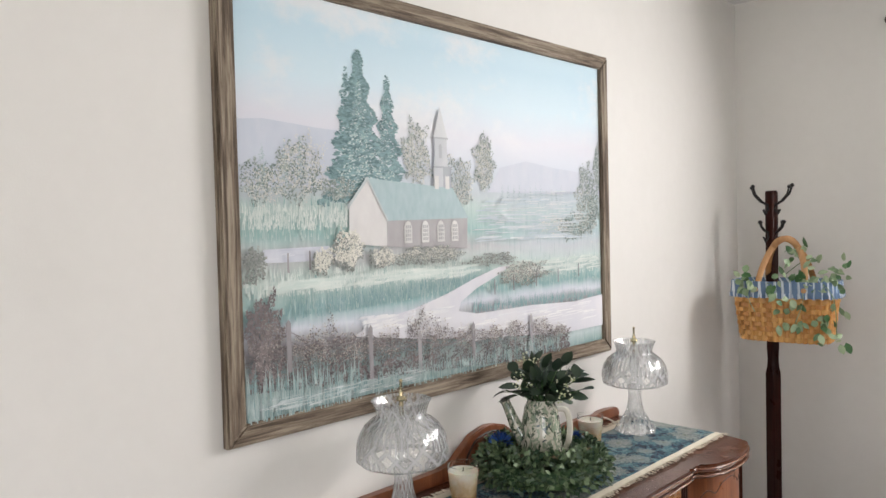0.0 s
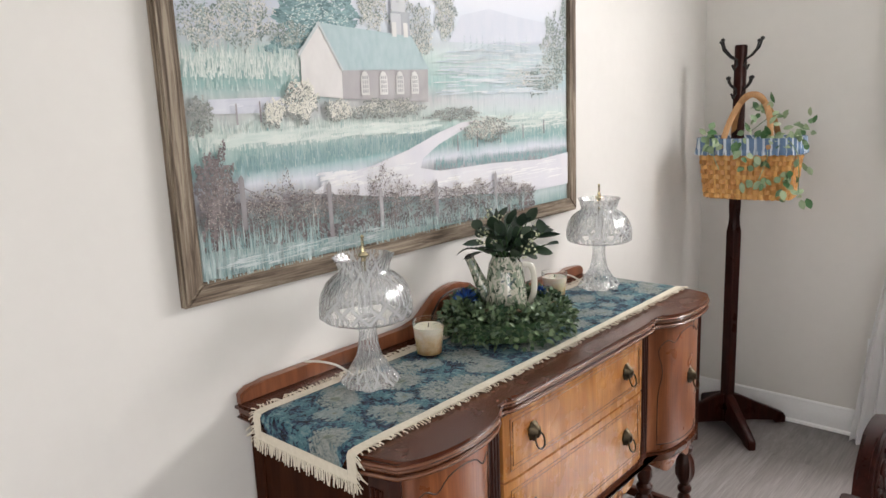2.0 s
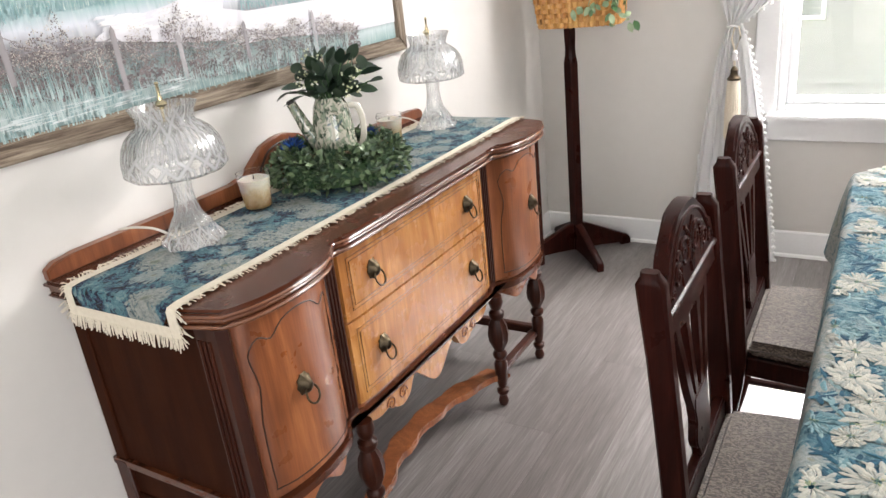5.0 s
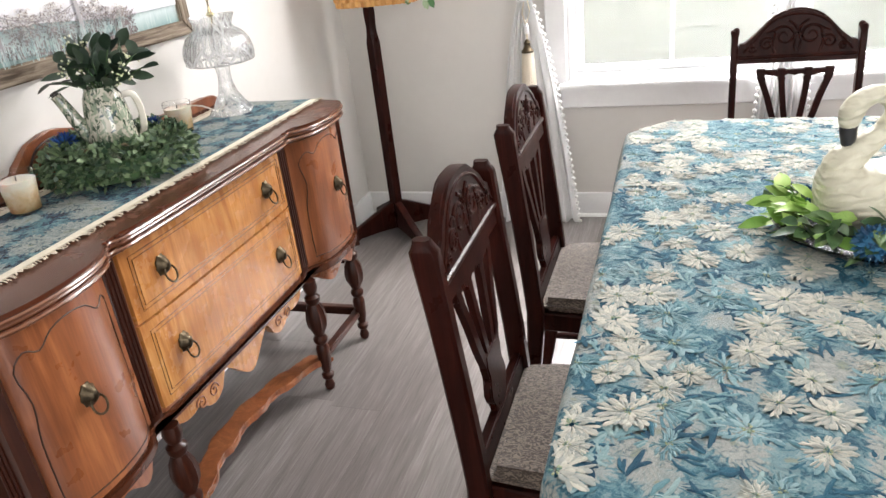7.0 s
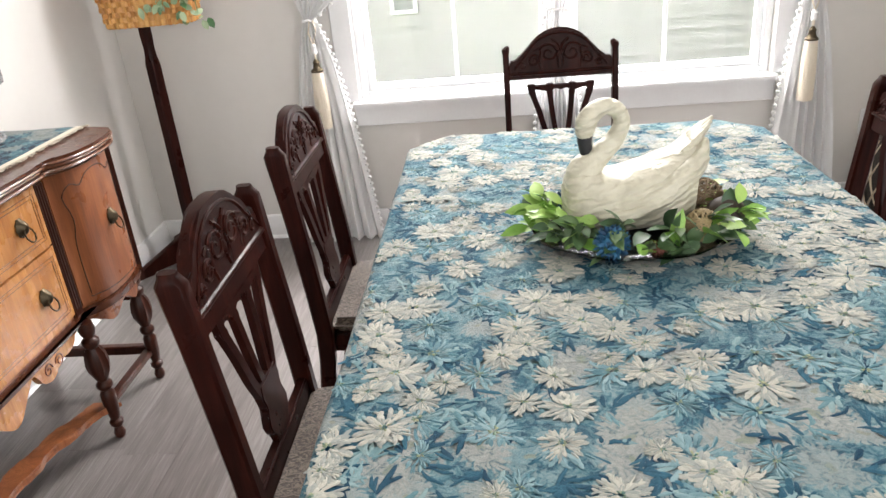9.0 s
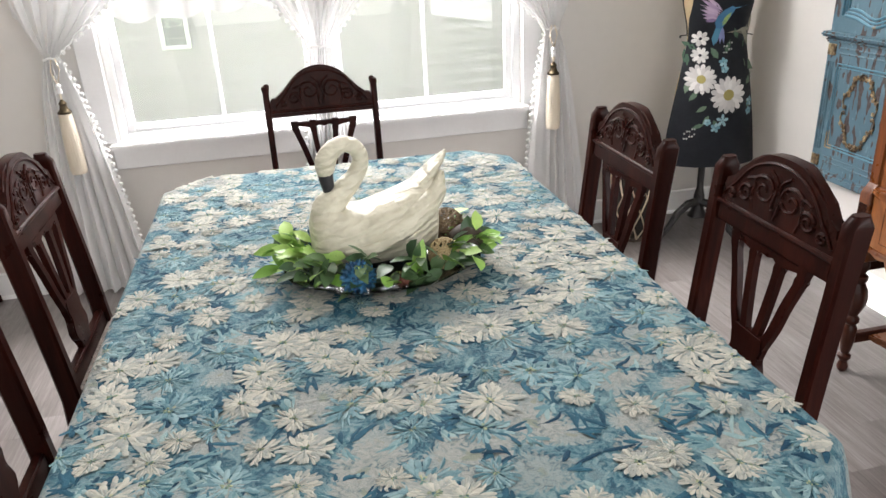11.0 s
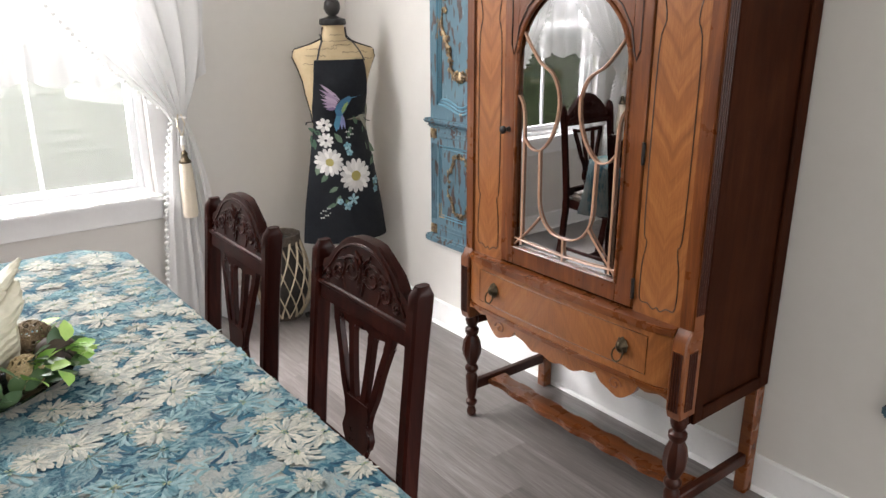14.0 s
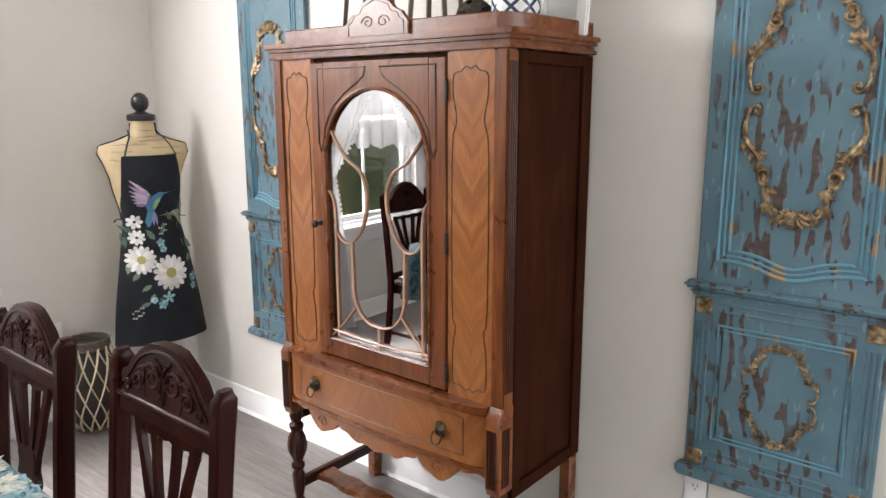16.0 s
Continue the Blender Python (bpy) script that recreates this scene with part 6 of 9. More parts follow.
def canvas_material():
    """Painted ground: clouded sky over misty meadow bands."""
    n = Nodes("painted_landscape_ground")
    co = n.coords()
    wob = n.noise(n.coords((1, 1, 1)), 6, 4, 0.6)
    _, y, z = n.split(co)
    h = n.math("ADD", z, n.math("MULTIPLY", n.math("SUBTRACT", wob, 0.5), 0.06))
    f = n.math("DIVIDE", n.math("SUBTRACT", h, 1.17), 0.99)
    lay = n.ramp(f, [(0.0, (0.13, 0.24, 0.23)), (0.05, (0.42, 0.50, 0.50)), (0.10, (0.16, 0.25, 0.25)), (0.16, (0.18, 0.16, 0.17)), (0.21, (0.56, 0.58, 0.64)), (0.245, (0.20, 0.36, 0.36)), (0.32, (0.46, 0.56, 0.52)),
                     (0.37, (0.42, 0.41, 0.42)), (0.42, (0.25, 0.42, 0.40)), (0.49, (0.44, 0.55, 0.52)), (0.52, (0.42, 0.47, 0.50)), (0.60, (0.54, 0.58, 0.65)), (0.70, (0.60, 0.60, 0.66)), (0.80, (0.52, 0.65, 0.72)), (0.92, (0.44, 0.60, 0.69)), (1.0, (0.48, 0.63, 0.71))])
    cloud = n.math("MULTIPLY", n.band(n.noise(n.coords((1, 0.8, 1.3)), 4.2, 5, 0.6), 0.47, 0.66), n.band(z, 1.76, 1.92))
    col = n.mix(n.math("MULTIPLY", cloud, 0.75), lay, (0.68, 0.68, 0.69))
    right = n.math("MULTIPLY", n.band(y, 1.75, 2.15), n.math("MULTIPLY", n.band(z, 1.44, 1.56), n.band(z, 1.78, 1.68)))
    col = n.mix(n.math("MULTIPLY", right, 0.55), col, (0.48, 0.56, 0.62))
    brush = n.noise(n.coords((1, 0.8, 0.12)), 120, 3, 0.6)
    low = n.math("MULTIPLY", n.band(z, 1.72, 1.66), n.band(brush, 0.5, 0.66))
    col = n.mix(n.math("MULTIPLY", low, 0.32), col, (0.57, 0.63, 0.60))
    shade = n.math("MULTIPLY", n.band(z, 1.72, 1.66), n.band(brush, 0.46, 0.32))
    col = n.mix(n.math("MULTIPLY", shade, 0.28), col, (0.14, 0.27, 0.27))
    n.bump(n.noise(n.coords(), 240, 3), 0.25, 0.001)
    # pale veil in the ground's colour, for the glare over the picture
    col = n.mix(0.06, col, (0.74, 0.75, 0.76))
    return n.end(col, 0.5, 0, 0.4)


def oak_frame(name, run):
    n = Nodes(name)
    g = n.noise(n.coords(run), 85, 5, 0.65, 0.5)
    col = n.ramp(g, [(0.38, (0.07, 0.05, 0.035)), (0.5, (0.17, 0.13, 0.095)), (0.62, (0.30, 0.25, 0.19))])
    n.bump(g, 0.5, 0.002)
    return n.end(col, 0.7, 0, 0.3)


MAT["oak_up"], MAT["oak_along"] = oak_frame("weathered_oak_upright", (1, 1, 0.05)), oak_frame("weathered_oak_level", (1, 0.05, 1))
PA = thing("painting", pose(0, 0, 0), "large landscape painting of a chapel in a weathered frame", "painting")
Y_, Z_ = (0.985, 2.522), (1.137, 2.192)
FW = 0.046
for k, (nm, pts) in enumerate((("frame_side", [(Y_[0], Z_[0]), (Y_[0] + FW, Z_[0] + FW), (Y_[0] + FW, Z_[1] - FW), (Y_[0], Z_[1])]), ("frame_side", [(Y_[1], Z_[0]), (Y_[1], Z_[1]), (Y_[1] - FW, Z_[1] - FW), (Y_[1] - FW, Z_[0] + FW)]),
                ("frame_side", [(Y_[0], Z_[0]), (Y_[1], Z_[0]), (Y_[1] - FW, Z_[0] + FW), (Y_[0] + FW, Z_[0] + FW)]), ("frame_side", [(Y_[0], Z_[1]), (Y_[0] + FW, Z_[1] - FW), (Y_[1] - FW, Z_[1] - FW), (Y_[1], Z_[1])]))):
    bm = bmesh.new()
    prism(bm, pts, "yz", X0 + 0.001, -1.263, 0.004, 2)
    part(nm, bm, MAT["oak_up" if k < 2 else "oak_along"], PA)
bm = bmesh.new()
box(bm, X0 + 0.002, PX, Y_[0] + FW, Y_[1] - FW, Z_[0] + FW, Z_[1] - FW)
canvas = part("canvas", bm, canvas_material(), PA, "painted canvas with misty meadows under a clouded sky", 0)
LAYER = [0.0]
rp = random.Random(11)


def paint(name, polys, a, b, label="", rough=0.55, spread=30.0):
    """Flat strokes of paint lying on the canvas, one thin layer over another."""
    LAYER[0] += 0.00036
    bm = bmesh.new()
    for poly in polys:
        d = PX + LAYER[0] + rp.uniform(0, 0.0003)
        bm.faces.new([bm.verts.new((d, y, z)) for y, z in poly])
    # both paints are lifted a little: the picture's glare, put into colour
    a, b = (tuple(0.92 * c + 0.04 for c in q) for q in (a, b))
    n = Nodes(name + "_paint")
    f = n.math("ADD", n.math("MULTIPLY", n.noise(n.coords((1, 1, 0.5)), spread, 4), 0.55), n.math("MULTIPLY", n.island(), 0.45))
    o = part(name, bm, n.end(n.ramp(f, [(0.28, a), (0.72, b)]), rough, 0, 0.35), canvas, label, 0)
    if len(polys) > 12:
        o["kind"] = "stuff"
    return o



def dab(y, z, s, ang=None, slim=0.5):
    a = rp.uniform(0, 6.28) if ang is None else ang
    return [(y + s * math.cos(a + q) * k, z + s * math.sin(a + q) * k) for q, k in ((0, 1), (1.3, slim), (3.14, 0.9), (4.6, slim))]


def bush(cy, cz, ry, rz, n, s, flat=False):
    out = []
    for _ in range(int(n * 3.4)):
        a, r = rp.uniform(0, 6.28), math.sqrt(rp.random())
        r *= 0.84 + 0.5 * noise.noise((math.cos(a) * 3.4 + cy * 9, math.sin(a) * 3.4, cz * 9))
        out.append(dab(cy + ry * r * math.cos(a), cz + rz * r * math.sin(a) * (1 if math.sin(a) > 0 or not flat else 0.5), s * rp.uniform(0.22, 0.6)))
    return out


def pine(y, z0, z1, w, n, s):
    out = []
    for k in range(int(n * 2.6)):
        t = rp.random() ** 0.75
        half = w * (0.06 + 0.94 * t) * (0.75 + 0.25 * math.sin(t * 34))
        yy = y + rp.uniform(-1, 1) * half
        out.append(dab(yy, z1 - (z1 - z0) * t - abs(yy - y) * 0.18, s * (0.3 + 0.42 * t), rp.uniform(-0.5, 0.5), 0.35))
    return out


def streaks(y0, y1, z0, z1, n, ln, w):
    out = []
    for _ in range(n):
        y, z = rp.uniform(y0, y1), rp.uniform(z0, z1)
        l = ln * rp.uniform(0.4, 1.2)
        out.append([(y, z), (y + l, z + w * 0.4), (y + l * 1.1, z + w), (y + l * 0.2, z + w * rp.uniform(0.8, 1.4))])
    return out


def blades(y0, y1, z0, z1, n, h, slope=0.0):
    out = []
    for _ in range(n):
        y = rp.uniform(y0, y1)
        z = rp.uniform(z0, z1) + slope * (y - y0)
        hh = h * rp.uniform(0.4, 1.2)
        out.append([(y - 0.0016, z), (y + 0.0016, z), (y + rp.uniform(-0.004, 0.004), z + hh)])
    return out


GREY, WHITE = ((0.42, 0.41, 0.42), (0.58, 0.57, 0.57)), ((0.58, 0.58, 0.56), (0.74, 0.73, 0.71))
paint("distant_hills", [[(1.033, 1.70), (1.033, 1.845), (1.10, 1.852), (1.25, 1.842), (1.32, 1.84), (1.32, 1.70)], [(1.86, 1.70), (1.92, 1.775), (2.05, 1.800), (2.2, 1.785), (2.36, 1.775), (2.475, 1.755), (2.475, 1.70)]], (0.46, 0.51, 0.60), (0.55, 0.57, 0.64))
paint("far_pines", pine(1.095, 1.70, 1.795, 0.028, 60, 0.007) + pine(1.155, 1.70, 1.815, 0.022, 60, 0.007) + pine(1.197, 1.71, 1.825, 0.022, 60, 0.007) + [d for k in range(12) for d in pine(1.93 + 0.028 * k, 1.675, 1.715 + 0.02 * rp.random(), 0.012, 16, 0.005)], (0.28, 0.38, 0.41), (0.42, 0.50, 0.52))
paint("tall_pines", pine(1.375, 1.68, 2.044, 0.135, 1100, 0.018) + pine(1.335, 1.72, 2.00, 0.06, 200, 0.014) + pine(1.470, 1.69, 1.995, 0.078, 480, 0.015), (0.030, 0.10, 0.115), (0.19, 0.33, 0.34), "dark teal painted pine trees")
paint("pine_frost", pine(1.375, 1.69, 1.97, 0.10, 220, 0.006) + pine(1.455, 1.69, 1.94, 0.05, 100, 0.005), (0.40, 0.52, 0.52), (0.60, 0.66, 0.64))
shade_trees = bush(1.18, 1.735, 0.09, 0.085, 260, 0.009) + bush(1.565, 1.80, 0.062, 0.095, 260, 0.009) + bush(1.72, 1.72, 0.10, 0.09, 260, 0.009) + bush(1.85, 1.79, 0.055, 0.095, 260, 0.009) + bush(1.075, 1.71, 0.045, 0.06, 120, 0.008) + bush(1.30, 1.70, 0.07, 0.03, 140, 0.008)
shade_trees += bush(2.40, 1.68, 0.085, 0.15, 420, 0.010) + bush(2.46, 1.80, 0.025, 0.10, 160, 0.008) + bush(2.29, 1.59, 0.09, 0.05, 260, 0.009)
paint("leafy_trees", shade_trees, (0.10, 0.15, 0.14), (0.38, 0.42, 0.39), "frosted painted trees and bushes")
paint("tree_frost", bush(1.20, 1.75, 0.085, 0.085, 210, 0.0062) + bush(1.57, 1.79, 0.058, 0.095, 210, 0.0062) + bush(1.73, 1.72, 0.09, 0.085, 200, 0.006) + bush(1.845, 1.78, 0.048, 0.085, 170, 0.006) + bush(1.10, 1.70, 0.06, 0.05, 90, 0.006) + bush(2.38, 1.64, 0.09, 0.12, 170, 0.005) + bush(2.2, 1.60, 0.10, 0.035, 150, 0.006), (0.52, 0.51, 0.47), (0.72, 0.70, 0.66))
paint("meadow_grass", blades(1.035, 1.33, 1.575, 1.66, 300, 0.03) + blades(1.04, 1.90, 1.40, 1.49, 500, 0.03) + blades(1.95, 2.47, 1.395, 1.47, 240, 0.02), (0.22, 0.38, 0.37), (0.50, 0.60, 0.57))
paint("meadow_light", blades(1.035, 1.33, 1.60, 1.65, 420, 0.026) + blades(1.04, 1.75, 1.45, 1.50, 760, 0.024) + streaks(1.04, 1.75, 1.455, 1.485, 90, 0.08, 0.007) + blades(2.0, 2.47, 1.43, 1.485, 420, 0.018) + streaks(1.90, 2.42, 1.44, 1.485, 60, 0.09, 0.006), (0.52, 0.61, 0.57), (0.68, 0.72, 0.68))
paint("meadow_shade", blades(1.05, 1.80, 1.385, 1.415, 420, 0.028, 0.05) + blades(1.78, 2.47, 1.345, 1.365, 420, 0.028, -0.02), (0.17, 0.32, 0.34), (0.34, 0.47, 0.48))
paint("pond", [[(1.08, 1.53), (1.09, 1.56), (1.27, 1.562), (1.29, 1.535), (1.2, 1.528)]] + streaks(1.08, 1.25, 1.535, 1.555, 16, 0.05, 0.004), (0.50, 0.52, 0.60), (0.66, 0.67, 0.72))
paint("river", streaks(1.78, 2.30, 1.55, 1.68, 140, 0.10, 0.0035) + streaks(2.05, 2.28, 1.66, 1.71, 40, 0.06, 0.003), (0.46, 0.54, 0.60), (0.64, 0.66, 0.67))
lane = [(1.34, 1.335), (1.40, 1.365), (1.55, 1.385), (1.68, 1.415), (1.80, 1.452), (1.90, 1.475), (1.96, 1.478), (1.90, 1.452), (1.80, 1.42), (1.73, 1.385), (1.72, 1.36), (1.80, 1.345), (2.05, 1.345), (2.3, 1.335), (2.475, 1.345), (2.475, 1.235), (2.2, 1.235), (1.9, 1.265), (1.6, 1.295)]
paint("lane", [lane], (0.56, 0.56, 0.63), (0.72, 0.70, 0.71), "pale winding painted lane", spread=12)
paint("lane_light", streaks(1.35, 1.62, 1.335, 1.375, 50, 0.07, 0.007) + streaks(1.7, 2.35, 1.26, 1.33, 80, 0.10, 0.004), (0.64, 0.64, 0.68), (0.78, 0.77, 0.77))
# the chapel
paint("chapel_gable", [[(1.332, 1.565), (1.334, 1.655), (1.392, 1.722), (1.456, 1.626), (1.454, 1.553)]], (0.58, 0.56, 0.55), (0.72, 0.70, 0.68), "pale chapel gable wall")
paint("chapel_wall", [[(1.454, 1.553), (1.456, 1.628), (1.764, 1.630), (1.761, 1.537)]], (0.33, 0.31, 0.32), (0.43, 0.41, 0.41), "grey chapel side wall")
paint("chapel_tower", [[(1.628, 1.690), (1.630, 1.765), (1.700, 1.765), (1.700, 1.690)], [(1.634, 1.765), (1.636, 1.845), (1.684, 1.845), (1.686, 1.765)], [(1.632, 1.845), (1.660, 1.932), (1.688, 1.845)]], (0.44, 0.46, 0.49), (0.58, 0.59, 0.60), "slender chapel steeple")
paint("tower_shade", [[(1.667, 1.690), (1.667, 1.765), (1.700, 1.765), (1.700, 1.690)], [(1.628, 1.763), (1.628, 1.768), (1.703, 1.768), (1.703, 1.763)], [(1.630, 1.843), (1.630, 1.848), (1.690, 1.848), (1.690, 1.843)], [(1.652, 1.79), (1.652, 1.825), (1.659, 1.83), (1.664, 1.825), (1.664, 1.79)]], (0.28, 0.31, 0.35), (0.40, 0.41, 0.43))
paint("chapel_roof", [[(1.392, 1.728), (1.458, 1.620), (1.768, 1.624), (1.704, 1.708)]], (0.30, 0.42, 0.44), (0.44, 0.54, 0.56), "blue-green chapel roof", spread=60)
paint("roof_edge", [[(1.328, 1.648), (1.326, 1.656), (1.392, 1.732), (1.460, 1.622), (1.456, 1.618), (1.392, 1.721)]], (0.40, 0.46, 0.47), (0.55, 0.58, 0.58))
wn, wd = [], []
for y in (1.528, 1.592, 1.652, 1.708):
    wn.append([(y - 0.014, 1.560), (y - 0.014, 1.603), (y - 0.008, 1.615), (y, 1.619), (y + 0.008, 1.615), (y + 0.014, 1.603), (y + 0.014, 1.560)])
    for k in range(4):
        for q in (-0.009, -0.002, 0.005):
            wd.append([(y + q, 1.566 + 0.011 * k), (y + q + 0.005, 1.566 + 0.011 * k), (y + q + 0.005, 1.574 + 0.011 * k), (y + q, 1.574 + 0.011 * k)])
for y, z in ((1.640, 1.725), (1.682, 1.725)):
    wn.append([(y - 0.008, z - 0.02), (y - 0.008, z + 0.016), (y + 0.008, z + 0.016), (y + 0.008, z - 0.02)])
paint("chapel_windows", wn, (0.55, 0.54, 0.52), (0.66, 0.65, 0.63))
paint("window_lights", wd, (0.33, 0.33, 0.34), (0.42, 0.42, 0.42))
# bushes by the chapel, hedge and fence in front
paint("near_bush_shade", bush(1.325, 1.545, 0.06, 0.055, 240, 0.009) + bush(1.245, 1.525, 0.035, 0.035, 120, 0.008) + bush(1.43, 1.525, 0.05, 0.03, 140, 0.008) + bush(1.60, 1.525, 0.16, 0.03, 320, 0.008) + bush(1.065, 1.53, 0.035, 0.045, 120, 0.009) + bush(2.02, 1.45, 0.14, 0.038, 320, 0.008) + bush(1.88, 1.50, 0.13, 0.02, 240, 0.007), (0.13, 0.15, 0.14), (0.34, 0.35, 0.32), "frosted bushes about the chapel")
paint("near_bush_frost", bush(1.33, 1.555, 0.052, 0.055, 210, 0.0068) + bush(1.25, 1.53, 0.032, 0.034, 120, 0.0065) + bush(1.44, 1.528, 0.045, 0.028, 110, 0.006) + bush(1.60, 1.53, 0.15, 0.02, 130, 0.005) + bush(2.0, 1.455, 0.12, 0.032, 150, 0.005), (0.58, 0.57, 0.49), (0.78, 0.75, 0.68))
hedge = bush(1.085, 1.37, 0.055, 0.11, 520, 0.009)
for k in range(2600):
    y = rp.uniform(1.04, 2.26)
    top = 0.045 + 0.030 * noise.noise((y * 11, 0, 0)) + 0.018 * noise.noise((y * 31, 5, 0))
    hedge.append(dab(y, 1.262 - (y - 1.0) * 0.068 + top * rp.random() ** 1.3 - 0.012, 0.006 * rp.uniform(0.5, 1.2)))
for y, h in ((1.10, 0.09), (1.20, 0.10), (1.26, 0.12), (1.34, 0.08), (1.45, 0.09), (1.56, 0.14), (1.63, 0.09), (1.74, 0.07), (1.86, 0.07), (1.97, 0.08), (2.10, 0.08), (2.2, 0.05)):
    hedge += bush(y, 1.285 - (y - 1.0) * 0.055 + h * 0.35, 0.075, h * 0.62, 230, 0.006)
paint("hedge", hedge, (0.05, 0.036, 0.04), (0.22, 0.18, 0.18), "dusky hedge along the fence")
paint("hedge_frost", [d for y, h in ((1.09, 0.13), (1.20, 0.09), (1.26, 0.12), (1.34, 0.08), (1.45, 0.09), (1.56, 0.15), (1.63, 0.09), (1.74, 0.07), (1.86, 0.07), (1.97, 0.08), (2.10, 0.08), (2.2, 0.05)) for d in bush(y, 1.295 - (y - 1.0) * 0.055 + h * 0.45, 0.055, h * 0.6, 75, 0.0042)], (0.36, 0.31, 0.28), (0.62, 0.57, 0.50))
posts, wire = [], []
for y, z, h in ((1.146, 1.315, 0.075), (1.388, 1.265, 0.085), (1.559, 1.245, 0.07), (1.775, 1.235, 0.08), (2.049, 1.21, 0.10)):
    posts.append([(y - 0.006, z - h * 0.5), (y - 0.008, z + h), (y, z + h * 1.12), (y + 0.006, z + h), (y + 0.007, z - h * 0.5)])
for (a, za), (b, zb) in zip(((1.146, 1.37), (1.388, 1.335), (1.559, 1.30), (1.775, 1.30), (2.049, 1.295)), ((1.388, 1.335), (1.559, 1.30), (1.775, 1.30), (2.049, 1.295), (2.20, 1.25))):
    for k in range(8):
        t0, t1 = k / 8, (k + 1) / 8
        s0, s1 = (z_ - 0.03 * math.sin(math.pi * t) for z_, t in ((za + (zb - za) * t0, t0), (za + (zb - za) * t1, t1)))
        wire.append([(a + (b - a) * t0, s0), (a + (b - a) * t1, s1), (a + (b - a) * t1, s1 + 0.003), (a + (b - a) * t0, s0 + 0.003)])
for y, z in ((1.875, 1.395), (1.965, 1.40), (2.08, 1.405), (2.2, 1.41), (2.32, 1.42), (1.15, 1.505), (1.21, 1.508)):
    posts.append([(y - 0.003, z), (y - 0.002, z + 0.045), (y + 0.002, z + 0.045), (y + 0.003, z)])
paint("fence", posts + wire, (0.17, 0.15, 0.16), (0.34, 0.32, 0.33), "weathered painted fence")
paint("foreground_grass", blades(1.035, 2.2, 1.175, 1.215, 620, 0.04) + blades(1.035, 1.35, 1.175, 1.25, 300, 0.06), (0.15, 0.26, 0.26), (0.45, 0.53, 0.52))
paint("foreground_light", streaks(1.06, 1.52, 1.192, 1.222, 70, 0.05, 0.0022), (0.42, 0.50, 0.51), (0.60, 0.63, 0.63))

# ---- coat stand with the hanging basket ----
RX, RY = -1.05, 3.50
RACK = thing("coat_stand", pose(RX, RY, 0), "dark wooden coat stand with iron hooks in the corner", "coat stand")
bm = bmesh.new()


def octo(w, z, b):
    return [(w, -w + b, z), (w, w - b, z), (w - b, w, z), (-w + b, w, z), (-w, w - b, z), (-w, -w + b, z), (-w + b, -w, z), (w - b, -w, z)]


rings = [[bm.verts.new(p) for p in octo(*r)] for r in ((0.023, 0.02, 0.003), (0.023, 0.92, 0.003), (0.023, 0.95, 0.012), (0.019, 0.985, 0.007), (0.019, 1.03, 0.003), (0.0195, 1.715, 0.003), (0.016, 1.722, 0.003))]
for a, b in zip(rings, rings[1:]):
    for k in range(8):
        bm.faces.new((a[k], a[(k + 1) % 8], b[(k + 1) % 8], b[k]))
bm.faces.new(list(reversed(rings[0])))
bm.faces.new(rings[-1])
bmesh.ops.rotate(bm, cent=(0, 0, 0), matrix=Matrix.Rotation(radians(-22), 3, "Z"), verts=bm.verts)
part("post", bm, MAT["mahogany"], RACK)
for k in range(4):
    bm = bmesh.new()
    prism(bm, [(0.020, 0.02), (0.020, 0.155), (0.05, 0.145), (0.265, 0.045), (0.275, 0.030), (0.275, 0.0), (0.225, 0.0), (0.215, 0.018), (0.12, 0.022)], "xz", -0.017, 0.017, 0.003)
    bmesh.ops.rotate(bm, cent=(0, 0, 0), matrix=Matrix.Rotation(radians(-47 + 90 * k), 3, "Z"), verts=bm.verts)
    part("foot", bm, MAT["mahogany"], RACK)
for k, (ang, z, up) in enumerate(((-22, 1.655, 0.085), (158, 1.655, 0.085), (68, 1.655, 0.085), (-112, 1.655, 0.085), (-22, 1.535, 0.05), (158, 1.535, 0.05), (68, 1.535, 0.05), (-112, 1.535, 0.05))):
    d = Vector((math.cos(radians(ang)), math.sin(radians(ang)), 0))
    bm = bmesh.new()
    r = 0.088 if up > 0.06 else 0.045
    tube(bm, [d * 0.019 + Vector((0, 0, z - 0.02)), d * 0.022 + Vector((0, 0, z + 0.005)), d * (0.02 + r * 0.45) + Vector((0, 0, z + up * 0.25)), d * (0.02 + r * 0.85) + Vector((0, 0, z + up * 0.6)), d * (0.02 + r) + Vector((0, 0, z + up))], [0.006, 0.0055, 0.005, 0.0045, 0.004], 8)
    bmesh.ops.create_icosphere(bm, subdivisions=1, radius=0.0095, matrix=Matrix.Translation(d * (0.02 + r) + Vector((0, 0, z + up))))
    tube(bm, [d * 0.02 + Vector((0, 0, z - 0.015)), d * 0.036 + Vector((0, 0, z - 0.035)), d * 0.046 + Vector((0, 0, z - 0.015))], 0.004, 6)
    part("hook", bm, MAT["black_iron"], RACK)

MAT["splint"] = plain("honey_wood_splint", (0.46, 0.20, 0.05), (0.66, 0.36, 0.11), 0.4, 14, 0.2, objects=True, stretch=(1, 1, 3))
MAT["handle_wood"] = timber("oak_handle", (0.28, 0.13, 0.05), (0.42, 0.22, 0.09), (0.54, 0.31, 0.14), "z", 30, 0.4)


